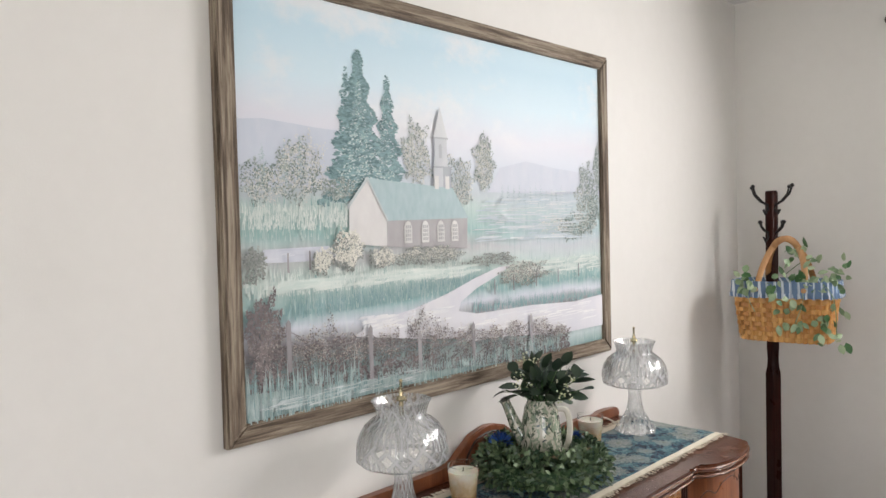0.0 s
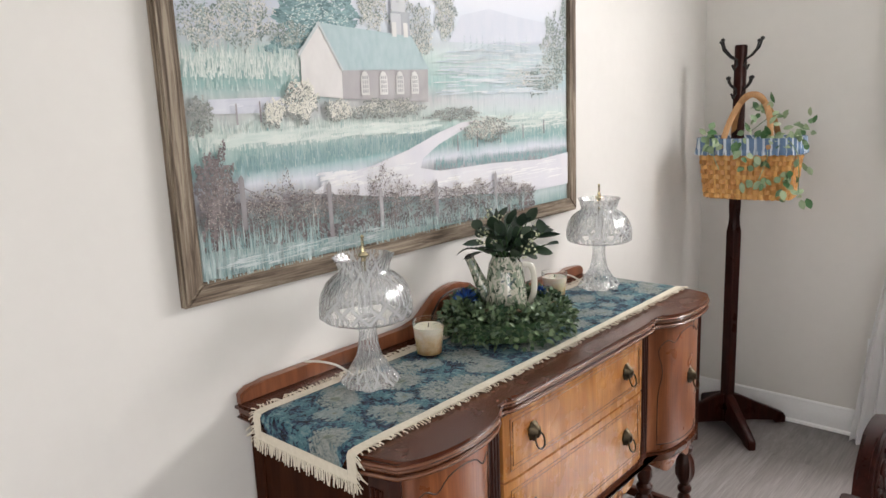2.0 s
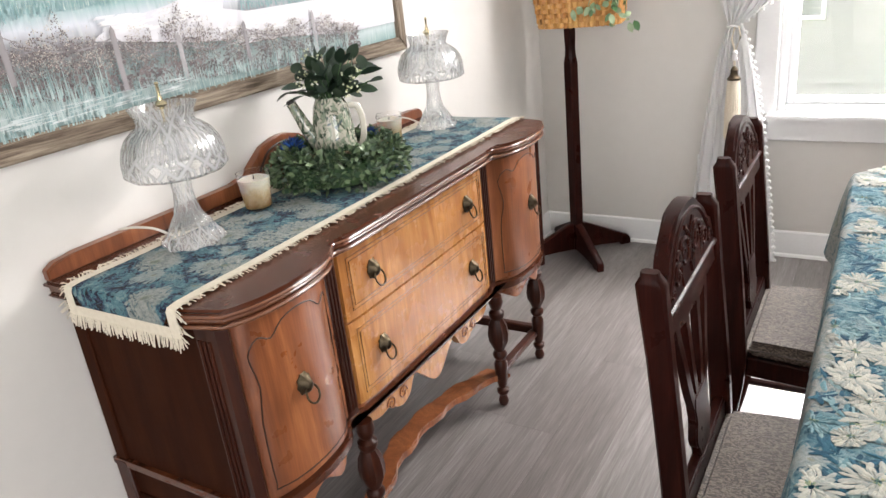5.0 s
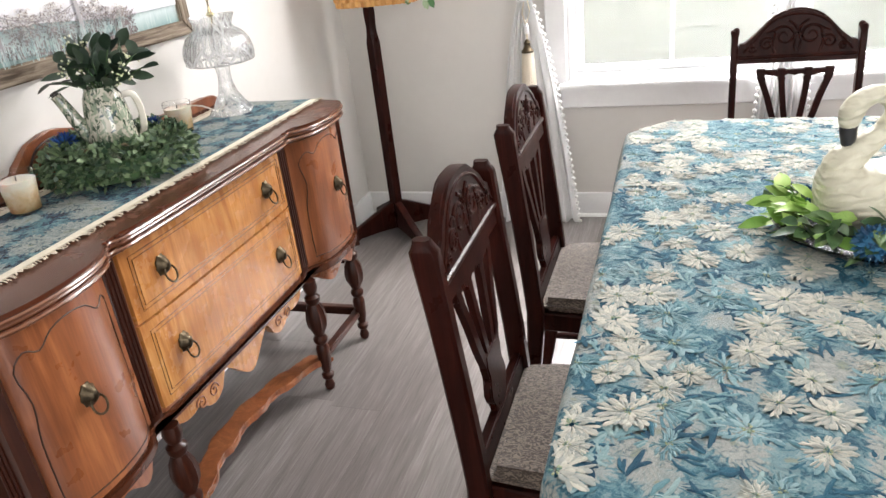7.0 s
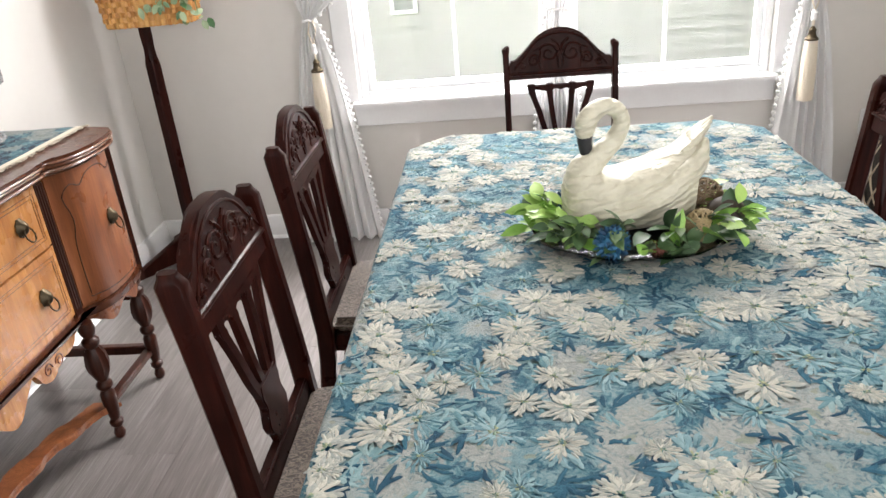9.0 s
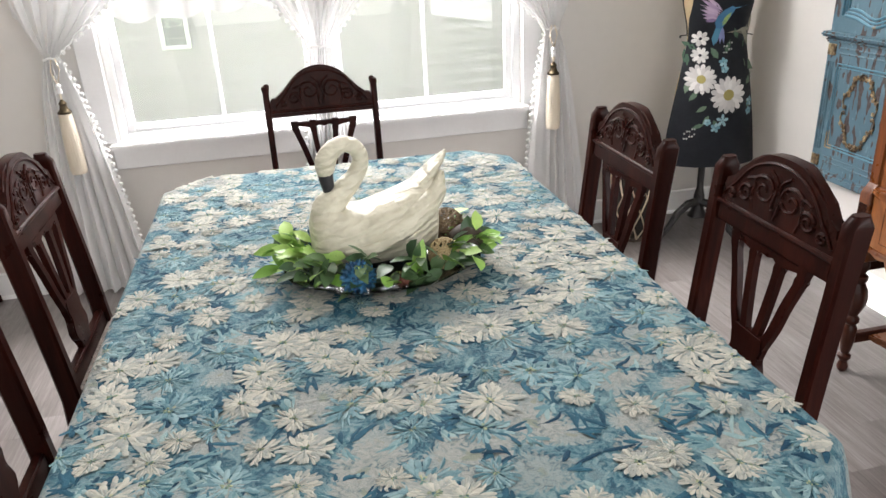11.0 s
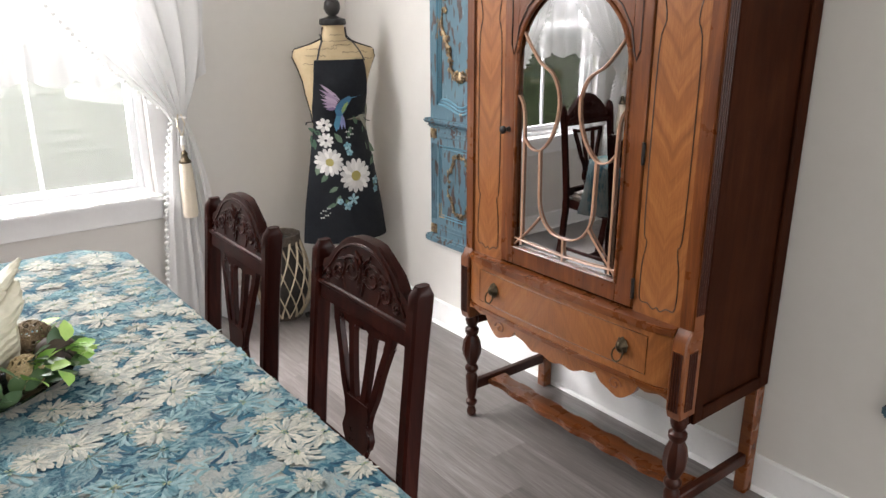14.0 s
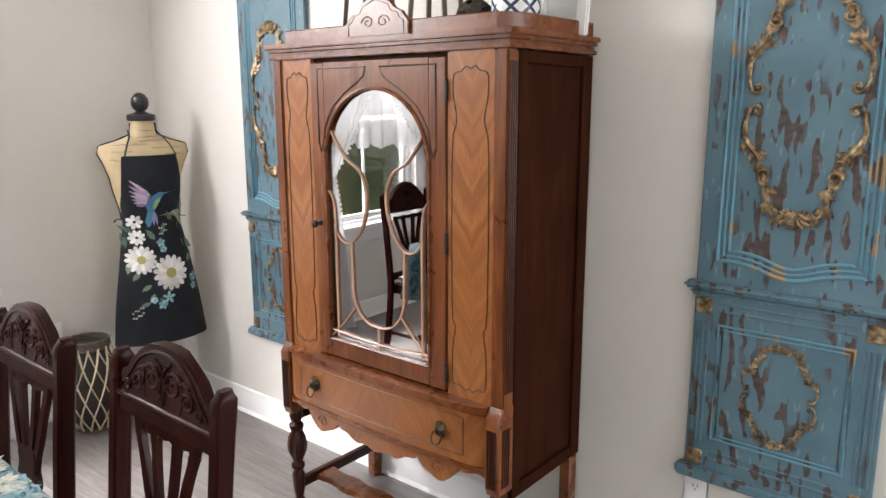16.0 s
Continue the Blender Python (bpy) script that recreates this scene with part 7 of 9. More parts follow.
def ticking():
    n = Nodes("blue_striped_ticking")
    x, y, _ = n.split(n.coords())
    s = n.math("SINE", n.math("MULTIPLY", n.math("ADD", x, y), 210.0))
    t = n.math("SINE", n.math("MULTIPLY", n.math("ADD", x, y), 70.0))
    col = n.mix(n.band(s, 0.45, 0.8), (0.12, 0.185, 0.29), (0.58, 0.63, 0.68))
    col = n.mix(n.math("MULTIPLY", n.band(t, 0.3, 0.6), 0.5), col, (0.12, 0.185, 0.29))
    n.bump(n.noise(n.coords(), 500, 2), 0.2)
    return n.end(col, 0.85, 0, 0.2)


MAT["ticking"] = ticking()
MAT["ivy"] = plain("variegated_ivy", (0.04, 0.12, 0.035), (0.34, 0.42, 0.26), 0.45, 30, islands=True)
BM_ = pose(-0.966, 3.425, 1.085, 0, 0, 7)
BK = thing("picnic_basket", BM_, "woven honey wood basket hung with ivy on the stand", "basket")


def oblong(a, hx, hy, e=0.42):
    c, s = math.cos(a), math.sin(a)
    return (hx * math.copysign(abs(c) ** e, c), hy * math.copysign(abs(s) ** e, s))


ROUND = [0.0]
for i in range(2400):
    ROUND.append(ROUND[-1] + math.dist(oblong(i * math.tau / 2400, 0.186, 0.108), oblong((i + 1) * math.tau / 2400, 0.186, 0.108)))
ROUND = [s / ROUND[-1] for s in ROUND]


def rim(u, v, grow=0.0):
    """The rounded oblong of the basket: u round in even steps, v up."""
    hx, hy = 0.172 + 0.028 * v + grow, 0.098 + 0.020 * v + grow
    u %= 1.0
    k = max(1, min(2400, next((j for j in range(0, 2401, 40) if ROUND[j] >= u), 2400)))
    while k > 1 and ROUND[k - 1] > u:
        k -= 1
    a = (k - 1 + (u - ROUND[k - 1]) / max(1e-9, ROUND[k] - ROUND[k - 1])) * math.tau / 2400
    c, s = math.cos(a), math.sin(a)
    e = 0.42
    return (hx * math.copysign(abs(c) ** e, c), hy * math.copysign(abs(s) ** e, s))


bm = bmesh.new()
sheet(bm, 48, 6, lambda u, v: (*rim(u, v, -0.006), 0.004 + 0.235 * v), True)
bm.faces.new([bm.verts.new((*rim(i / 48, 0, -0.006), 0.003)) for i in range(48)])
part("lining", bm, MAT["splint"], BK)
ROWS_, NST = 11, 44
for r in range(ROWS_):
    v = (r + 0.5) / ROWS_ * 0.93
    bm = bmesh.new()
    h = 0.0086
    pts_o, prof = [], []
    m = NST * 4
    loop = [[], [], [], []]
    for i in range(m):
        u = i / m
        wv = 0.0050 * math.cos(math.pi * (i / 4 + r))
        x0_, y0_ = rim(u, v, 0.001 + wv)
        x1_, y1_ = rim(u, v, -0.0015 + wv)
        z = 0.006 + 0.235 * v
        for q, (x, y, zz) in enumerate(((x0_, y0_, z - h), (x0_, y0_, z + h), (x1_, y1_, z + h), (x1_, y1_, z - h))):
            loop[q].append(bm.verts.new((x, y, zz)))
    for q in range(4):
        a, b = loop[q], loop[(q + 1) % 4]
        for i in range(m):
            bm.faces.new((a[i], a[(i + 1) % m], b[(i + 1) % m], b[i]))
    part("splint", bm, MAT["splint"], BK)
for k in range(NST):
    u = k / NST
    bm = bmesh.new()
    a, b = rim(u, 0, 0.0005), rim(u, 0.95, 0.0005)
    tube(bm, [(a[0], a[1], 0.003), (b[0], b[1], 0.232)], 0.0085, 6, 0.25, up=(a[0], a[1], 0))
    part("stake", bm, MAT["splint"], BK)
bm = bmesh.new()
sheet(bm, 160, 5, lambda u, v: (*rim(u, 1, 0.010 + 0.004 * math.sin(u * 6.28 * 38) * (0.4 + 1.2 * (v < 0.25)) - 0.004 * v), 0.188 + 0.068 * v + 0.003 * math.sin(u * 6.28 * 38 + 1) * (v < 0.1)), True)
sheet(bm, 96, 2, lambda u, v: (*rim(u, 1, 0.006 - 0.03 * v), 0.256 - 0.03 * v), True)
part("cloth_liner", bm, MAT["ticking"], BK, "gathered blue striped ticking liner")
for y, tilt in ((0.118, -0.05), (-0.118, 0.035)):
    bm = bmesh.new()
    pts = [(-0.092 * math.cos(a) if abs(math.cos(a)) < 1 else -0.092 * math.cos(a), y * (1 - 0.82 * math.sin(a)) + tilt * math.sin(a), 0.215 + 0.215 * math.sin(a) ** 1.1) for a in [math.pi * k / 22 for k in range(23)]]
    tube(bm, pts, 0.0125, 8, 0.28, up=(0, 1, 0))
    part("handle", bm, MAT["handle_wood"], BK, "bent oak swing handle")
for x in (-0.092, 0.092):
    for y in (-0.126, 0.126):
        bm = bmesh.new()
        tube(bm, [(x, y * 0.9, 0.222), (x, y * 1.06, 0.222)], 0.010, 10)
        part("peg", bm, MAT["handle_wood"], BK)
ri = random.Random(5)
bm = bmesh.new()
for sx, sy, sz, n, dx, dz in ((0.02, -0.10, 0.27, 5, 0.3, 0.5), (0.08, -0.11, 0.26, 6, 0.2, 0.7), (0.14, -0.10, 0.26, 6, 0.5, 0.3), (0.19, -0.06, 0.25, 6, 0.5, -0.6), (0.05, -0.13, 0.17, 4, 0.05, -0.8), (0.06, -0.125, 0.10, 6, 0.2, -0.6), (0.15, -0.125, 0.09, 7, 0.15, -0.4), (0.20, -0.09, 0.13, 6, 0.05, -1.0), (-0.13, -0.13, 0.25, 6, -0.1, -0.5), (-0.16, -0.1, 0.27, 4, -0.2, 0.6), (0.10, 0.0, 0.33, 7, 0.2, 0.5), (0.02, 0.02, 0.36, 6, 0.1, 0.5), (0.20, -0.03, 0.29, 5, 0.6, 0.4), (0.205, -0.08, 0.03, 3, 0.0, -0.8), (-0.02, -0.125, 0.24, 4, 0.1, -0.7)):
    for k in range(n + 3):
        b = Vector((sx + ri.gauss(0, 0.022), sy + ri.gauss(0, 0.010), sz + ri.gauss(0, 0.022)))
        leaf(bm, b, (dx + ri.gauss(0, 0.6), -0.35 + ri.gauss(0, 0.4), dz + ri.gauss(0, 0.5)), ri.uniform(0.028, 0.048), ri.uniform(0.018, 0.030), (ri.gauss(0, 0.4), -1, ri.gauss(0.4, 0.4)), 0.2, 0.25, 4)
part("ivy_leaves", bm, MAT["ivy"], BK, "trailing variegated artificial ivy")["kind"] = "stuff"
bm = bmesh.new()
for a, b, c in (((0.08, -0.11, 0.26), (0.09, -0.135, 0.18), (0.06, -0.128, 0.09)), ((0.15, -0.11, 0.26), (0.20, -0.125, 0.19), (0.205, -0.10, 0.04)), ((-0.10, -0.12, 0.26), (-0.12, -0.135, 0.20), (-0.095, -0.13, 0.13)), ((0.0, 0.0, 0.28), (0.06, 0.0, 0.33), (0.11, -0.01, 0.35))):
    tube(bm, spline([a, b, c], 5), 0.0018, 5)
part("ivy_stem", bm, MAT["ivy"], BK)

# ---- dress form with apron, lattice lantern ----
MAT["script_cloth"] = plain("buff_script_cloth", (0.50, 0.38, 0.22), (0.62, 0.49, 0.31), 0.75, 12, 0.2)
MAT["ink"] = plain("black_ink", (0.02, 0.017, 0.015), (0.04, 0.034, 0.03), 0.6)
MAT["black_wood"] = plain("black_lacquer", (0.012, 0.011, 0.012), (0.022, 0.02, 0.02), 0.3, 20)
FX, FY = 2.385, 3.40
bm = bmesh.new()
# half widths and half depths of the torso by height
TORSO = [(0.46, 0.150, 0.105), (0.60, 0.160, 0.112), (0.72, 0.150, 0.105), (0.84, 0.124, 0.088), (0.92, 0.116, 0.082), (1.00, 0.126, 0.090), (1.08, 0.146, 0.108), (1.14, 0.156, 0.110), (1.20, 0.176, 0.092), (1.25, 0.198, 0.070), (1.282, 0.190, 0.058), (1.300, 0.130, 0.052), (1.318, 0.075, 0.050), (1.335, 0.056, 0.050), (1.39, 0.050, 0.048)]


def torso_at(z):
    for (z0, a0, b0), (z1, a1, b1) in zip(TORSO, TORSO[1:]):
        if z0 <= z <= z1:
            t = (z - z0) / (z1 - z0)
            return a0 + (a1 - a0) * t, b0 + (b1 - b0) * t
    return TORSO[-1][1:]


rings = [[bm.verts.new((a * math.cos(6.28318 * k / 32), b * math.sin(6.28318 * k / 32), z)) for k in range(32)] for z, a, b in TORSO]
for p, q in zip(rings, rings[1:]):
    for k in range(32):
        bm.faces.new((p[k], p[(k + 1) % 32], q[(k + 1) % 32], q[k]))
bm.faces.new(list(reversed(rings[0])))
bm.faces.new(rings[-1])
cream = len(bm.faces)
lathe(bm, [(0.058, 1.388), (0.062, 1.395), (0.060, 1.415), (0.030, 1.424), (0.018, 1.43), (0.030, 1.44), (0.038, 1.46), (0.036, 1.485), (0.022, 1.505), (0.006, 1.512)], 0, 0, 20)
lathe(bm, [(0.05, 0.10), (0.03, 0.13), (0.022, 0.16), (0.026, 0.20), (0.016, 0.24), (0.016, 0.36), (0.028, 0.38), (0.016, 0.40), (0.016, 0.46)], 0, 0, 16)
for k in range(3):
    a = radians(197 + 120 * k)
    d = Vector((math.cos(a), math.sin(a), 0))
    tube(bm, [d * r + Vector((0, 0, z)) for r, z in ((0.01, 0.17), (0.06, 0.165), (0.12, 0.12), (0.16, 0.06), (0.20, 0.02), (0.235, 0.016))], [0.022, 0.021, 0.018, 0.015, 0.014, 0.015], 8)
for sx in (-1, 1):
    tube(bm, [(sx * torso_at(z)[0] * 1.005, 0, z) for z in (0.95, 1.0, 1.08, 1.14, 1.20, 1.25, 1.275)] + [(sx * 0.185, 0, 1.285), (sx * 0.12, -0.01, 1.304), (sx * 0.06, -0.01, 1.33), (sx * 0.054, -0.01, 1.38)], 0.0042, 6)
rs = random.Random(8)
for row, (z, x0, x1) in enumerate(((1.345, -0.03, 0.035), (1.318, -0.06, 0.05), (1.300, -0.03, 0.08), (1.285, -0.14, 0.0), (1.27, 0.02, 0.15), (1.255, -0.15, -0.06), (1.24, 0.08, 0.17), (1.22, -0.16, -0.10))):
    x, pts = x0, []
    while x < x1:
        a, b = torso_at(z)
        y = -b * math.sqrt(max(0.02, 1 - (x / (a + 0.001)) ** 2)) - 0.0006
        pts.append((x, y, z + rs.uniform(-0.004, 0.006)))
        x += 0.0055
    if len(pts) > 3:
        tube(bm, pts, 0.0009, 4)
me = bpy.data.meshes.new("dress_form")
bm.faces.ensure_lookup_table()
for i, f in enumerate(bm.faces):
    f.material_index = 0 if i < cream else 1
bmesh.ops.recalc_face_normals(bm, faces=bm.faces)
bm.to_mesh(me)
bm.free()
me.materials.append(MAT["script_cloth"])
me.materials.append(MAT["black_wood"])
me.shade_smooth()
me.set_sharp_from_angle(angle=radians(40))
form = new("dress_form", me)
form.matrix_world = pose(FX, FY, 0, 0, 0, -12)
tagged(form, "buff script-printed dress form on a black tripod stand", "dress form")

MAT["apron_cloth"] = plain("black_apron_cloth", (0.012, 0.015, 0.022), (0.022, 0.027, 0.038), 0.62, 9, 0.35, fine=420)
AP = thing("apron", pose(FX, FY, 0, 0, 0, -12), "black apron printed with daisies and hummingbirds", "apron")
HALF = [(1.238, 0.118), (1.20, 0.124), (1.12, 0.130), (1.02, 0.132), (0.94, 0.128), (0.90, 0.134), (0.70, 0.170), (0.55, 0.194), (0.385, 0.212)]


def apron_half(z):
    for (z0, a), (z1, b) in zip(HALF, HALF[1:]):
        if z1 <= z <= z0:
            return a + (b - a) * (z0 - z) / (z0 - z1)
    return HALF[-1][1]


def apron_at(s, z, lift=0.0):
    """s from -1 to 1 across the apron at a height."""
    w = apron_half(z)
    a, b = torso_at(max(z, 0.6))
    x = s * w
    flare = 0.025 * max(0, (0.9 - z) / 0.5)
    y = -(b + 0.010 + flare + lift) * math.sqrt(max(0.0, 1 - min(0.97, (x / (max(a, w) * 1.08)) ** 2)))
    return (x, y - 0.002 * math.sin(s * 9 + z * 14) * min(1, (1.24 - z) * 3), z)


bm = bmesh.new()
sheet(bm, 26, 44, lambda u, v: apron_at(2 * u - 1, 1.238 - 0.853 * v))
bmesh.ops.solidify(bm, geom=bm.faces[:], thickness=0.0015)
body = part("cloth", bm, MAT["apron_cloth"], AP, "", 60)
bm = bmesh.new()
for sx in (-1, 1):
    tube(bm, [(sx * 0.112, -0.102, 1.235), (sx * 0.092, -0.078, 1.285), (sx * 0.072, -0.052, 1.318), (sx * 0.062, -0.01, 1.34), (sx * 0.05, 0.05, 1.345)], 0.0045, 6, 0.5)
    tube(bm, [(sx * 0.158, -0.02, 0.945), (sx * 0.135, 0.05, 0.945), (sx * 0.05, 0.10, 0.94)], 0.0045, 6, 0.5)
part("strap", bm, MAT["apron_cloth"], AP)


def printed(name, shapes, a, b, layer, label=""):
    """Flat printed motifs lying on the apron; shapes are rings of (across, height)."""
    bm = bmesh.new()
    for i, sh in enumerate(shapes):
        c = (sum(p[0] for p in sh) / len(sh), sum(p[1] for p in sh) / len(sh))
        def on(p):
            return apron_at(p[0] / apron_half(p[1]), p[1], 0.0012 + layer * 0.0007 + (i % 9) * 0.00006)
        m = bm.verts.new(on(c))
        vs = [bm.verts.new(on(p)) for p in sh]
        for k in range(len(vs)):
            bm.faces.new((m, vs[k], vs[(k + 1) % len(vs)]))
    o = part(name, bm, plain(name + "_print", a, b, 0.6, 40, islands=True), body, label)
    if len(shapes) > 4:
        o["kind"] = "stuff"


def petals(cx, cz, r0, r1, n, w, twist=0.0):
    out = []
    for k in range(n):
        a = 6.28318 * k / n + twist
        d, s = (math.cos(a), math.sin(a)), (-math.sin(a), math.cos(a))
        out.append([(cx + d[0] * r0 + s[0] * q * w + d[0] * (r1 - r0) * t, cz + d[1] * r0 + s[1] * q * w + d[1] * (r1 - r0) * t) for t, q in ((0, -0.3), (0.5, -0.9), (0.85, -0.7), (1, 0), (0.85, 0.7), (0.5, 0.9), (0, 0.3))])
    return out


def sprig(x, z, ang, ln, w):
    d, s = (math.cos(ang), math.sin(ang)), (-math.sin(ang), math.cos(ang))
    return [(x + d[0] * ln * t + s[0] * w * q, z + d[1] * ln * t + s[1] * w * q) for t, q in ((0, 0), (0.3, 0.9), (0.65, 0.8), (1, 0), (0.65, -0.8), (0.3, -0.9))]


def disc(x, z, r, n=10):
    return [(x + r * math.cos(6.2832 * k / n), z + r * math.sin(6.2832 * k / n)) for k in range(n)]


ra = random.Random(4)
leaves = [sprig(x, z, a, l, w) for x, z, a, l, w in ((-0.12, 0.77, 4.4, 0.06, 0.014), (-0.09, 0.72, 4.0, 0.05, 0.012), (-0.05, 0.66, 3.7, 0.05, 0.011), (-0.04, 0.62, 4.2, 0.05, 0.010), (-0.06, 0.58, 3.5, 0.05, 0.010), (0.11, 0.85, 5.6, 0.085, 0.020), (0.10, 0.90, 1.0, 0.07, 0.016), (-0.01, 0.86, 2.2, 0.06, 0.014), (0.02, 0.88, 1.3, 0.06, 0.012), (0.13, 0.74, 0.9, 0.06, 0.014), (-0.13, 0.83, 1.7, 0.07, 0.012), (0.07, 0.94, 2.0, 0.05, 0.011), (-0.02, 0.60, 5.2, 0.045, 0.010), (0.14, 0.68, 4.9, 0.05, 0.010), (-0.10, 0.90, 2.6, 0.06, 0.012))]
printed("leaf_print", leaves, (0.06, 0.13, 0.085), (0.17, 0.25, 0.17), 0)
printed("blue_flowers", [p for x, z, r in ((0.02, 0.595, 0.030), (-0.01, 0.565, 0.022), (0.012, 0.845, 0.020), (0.02, 0.815, 0.017), (0.155, 0.665, 0.022), (0.150, 0.625, 0.018), (-0.045, 0.590, 0.016)) for p in petals(x, z, 0.002, r, 5, 0.008, ra.random())], (0.16, 0.34, 0.42), (0.36, 0.56, 0.62), 1)
printed("bud_print", [disc(x, z, 0.0042) for x, z in [(-0.135 + 0.010 * (k % 5), 0.515 + 0.011 * (k // 2)) for k in range(10)] + [(0.012 + 0.011 * (k % 4), 0.885 + 0.013 * (k // 2)) for k in range(8)]], (0.40, 0.42, 0.40), (0.62, 0.62, 0.58), 1)
daisy = petals(0.042, 0.705, 0.020, 0.083, 15, 0.015) + petals(-0.078, 0.775, 0.016, 0.066, 15, 0.012, 0.2)
printed("daisy_print", daisy + petals(-0.085, 0.875, 0.006, 0.036, 9, 0.009, 0.4) + petals(-0.088, 0.945, 0.006, 0.034, 7, 0.010), (0.56, 0.55, 0.54), (0.80, 0.78, 0.76), 2, "large white printed daisies")
printed("daisy_inner", petals(0.042, 0.705, 0.018, 0.062, 15, 0.011, 0.21) + petals(-0.078, 0.775, 0.014, 0.050, 13, 0.009, 0.4), (0.62, 0.60, 0.58), (0.84, 0.82, 0.80), 3)
printed("daisy_centre", [disc(0.042, 0.705, 0.024, 14), disc(-0.078, 0.775, 0.018, 14)], (0.24, 0.21, 0.05), (0.42, 0.36, 0.12), 4)
wing = [sprig(-0.016 - 0.003 * k, 1.058 - 0.006 * k, 2.42 + 0.13 * k, 0.118 - 0.012 * k, 0.0085) for k in range(7)]
printed("wing_print", wing, (0.24, 0.17, 0.32), (0.52, 0.40, 0.54), 1, "violet hummingbird wing")
printed("tail_print", [sprig(-0.020 + 0.004 * k, 0.995, 4.45 + 0.16 * k, 0.075, 0.007) for k in range(4)], (0.10, 0.12, 0.34), (0.26, 0.28, 0.52), 1)
printed("breast_print", [sprig(0.022, 1.052, 4.05, 0.055, 0.009), sprig(0.012, 1.035, 4.2, 0.045, 0.007)], (0.16, 0.34, 0.14), (0.34, 0.46, 0.16), 3)
printed("bird_body", [[(-0.035, 1.035), (-0.012, 1.062), (0.022, 1.078), (0.040, 1.070), (0.032, 1.055), (0.012, 1.020), (-0.010, 0.985), (-0.030, 0.985), (-0.040, 1.01)], [(0.036, 1.071), (0.098, 1.078), (0.036, 1.065)], [(-0.032, 0.995), (-0.046, 0.945), (-0.034, 0.915), (-0.020, 0.935), (-0.010, 0.99)]], (0.03, 0.10, 0.30), (0.08, 0.26, 0.40), 2, "blue-green printed hummingbird")
printed("small_bird", [[(0.055, 0.968), (0.085, 0.985), (0.105, 0.985), (0.122, 0.955), (0.134, 0.90), (0.118, 0.915), (0.098, 0.950), (0.082, 0.972)], [(0.045, 0.966), (0.012, 0.968), (0.060, 0.976)], [(0.105, 0.985), (0.138, 1.035), (0.146, 1.0), (0.140, 0.955), (0.118, 0.965)]], (0.12, 0.11, 0.08), (0.30, 0.30, 0.24), 2)

# lattice lantern on the floor
MAT["bamboo"] = plain("pale_bamboo_strip", (0.36, 0.29, 0.20), (0.52, 0.44, 0.32), 0.55, 25, 0.3, objects=True)
MAT["dark_wicker"] = plain("dark_wicker", (0.05, 0.038, 0.028), (0.10, 0.078, 0.06), 0.7, 60, 0.5)
MAT["lantern_core"] = plain("dark_core_surface", (0.012, 0.010, 0.008), (0.035, 0.028, 0.022), 0.8, 80, 0.5)
LN = thing("lattice_lantern", pose(2.085, 3.475, 0), "round bamboo lattice lantern basket standing on the floor", "lantern")
PR = [(0.075, 0.012), (0.110, 0.06), (0.130, 0.14), (0.130, 0.22), (0.118, 0.30), (0.100, 0.36), (0.088, 0.395)]


def ln_r(z):
    for (a, z0), (b, z1) in zip(PR, PR[1:]):
        if z0 <= z <= z1:
            return a + (b - a) * (z - z0) / (z1 - z0)
    return PR[-1][0]


for k in range(14):
    for sg in (-1, 1):
        bm = bmesh.new()
        pts = []
        for i in range(15):
            z = 0.014 + 0.385 * i / 14
            a = 6.2832 * k / 14 + sg * 1.15 * i / 14
            r = ln_r(z) + (0.003 if sg > 0 else 0)
            pts.append((r * math.cos(a), r * math.sin(a), z))
        tube(bm, pts, 0.0052, 6, 0.6)
        part("strip", bm, MAT["bamboo"], LN)
for z0, z1, r in ((0.0, 0.018, 0.078), (0.385, 0.430, 0.088)):
    bm = bmesh.new()
    for i in range(4):
        zz = z0 + (z1 - z0) * (i + 0.5) / 4
        tube(bm, [((r + 0.003 * math.sin(k * 2.1 + i)) * math.cos(6.2832 * k / 40), (r + 0.003 * math.sin(k * 2.1 + i)) * math.sin(6.2832 * k / 40), zz) for k in range(40)], (z1 - z0) / 7, 6, closed=True)
    part("wicker_rim", bm, MAT["dark_wicker"], LN, "dark woven rim")
# solid dark core, added so that the lantern's inside reads dark
bm = bmesh.new()
lathe(bm, [(r - 0.012, z) for r, z in PR], 0, 0, 28)
part("inner_basket", bm, MAT["lantern_core"], LN, "dark core added to fill the lantern's inside")

# ---- the swan and its tray ----
def figurine():
    n = Nodes("cream_swan_glaze")
    v = n.noise(n.coords(), 24, 3, 0.5, 1.2)
    rip = n.wave(n.coords((1, 1, 1.6), rot=(0, 0.5, 0)), 14, 5.0, 2, 2.0, "Z")
    col = n.ramp(v, [(0.3, (0.50, 0.475, 0.37)), (0.7, (0.62, 0.595, 0.48))])
    n.bump(rip, 0.6, 0.004)
    return n.end(col, 0.42, 0, 0.4)


SW = pose(0.648, 1.825, 0.7865, 0, 0, 8)
bm = bmesh.new()
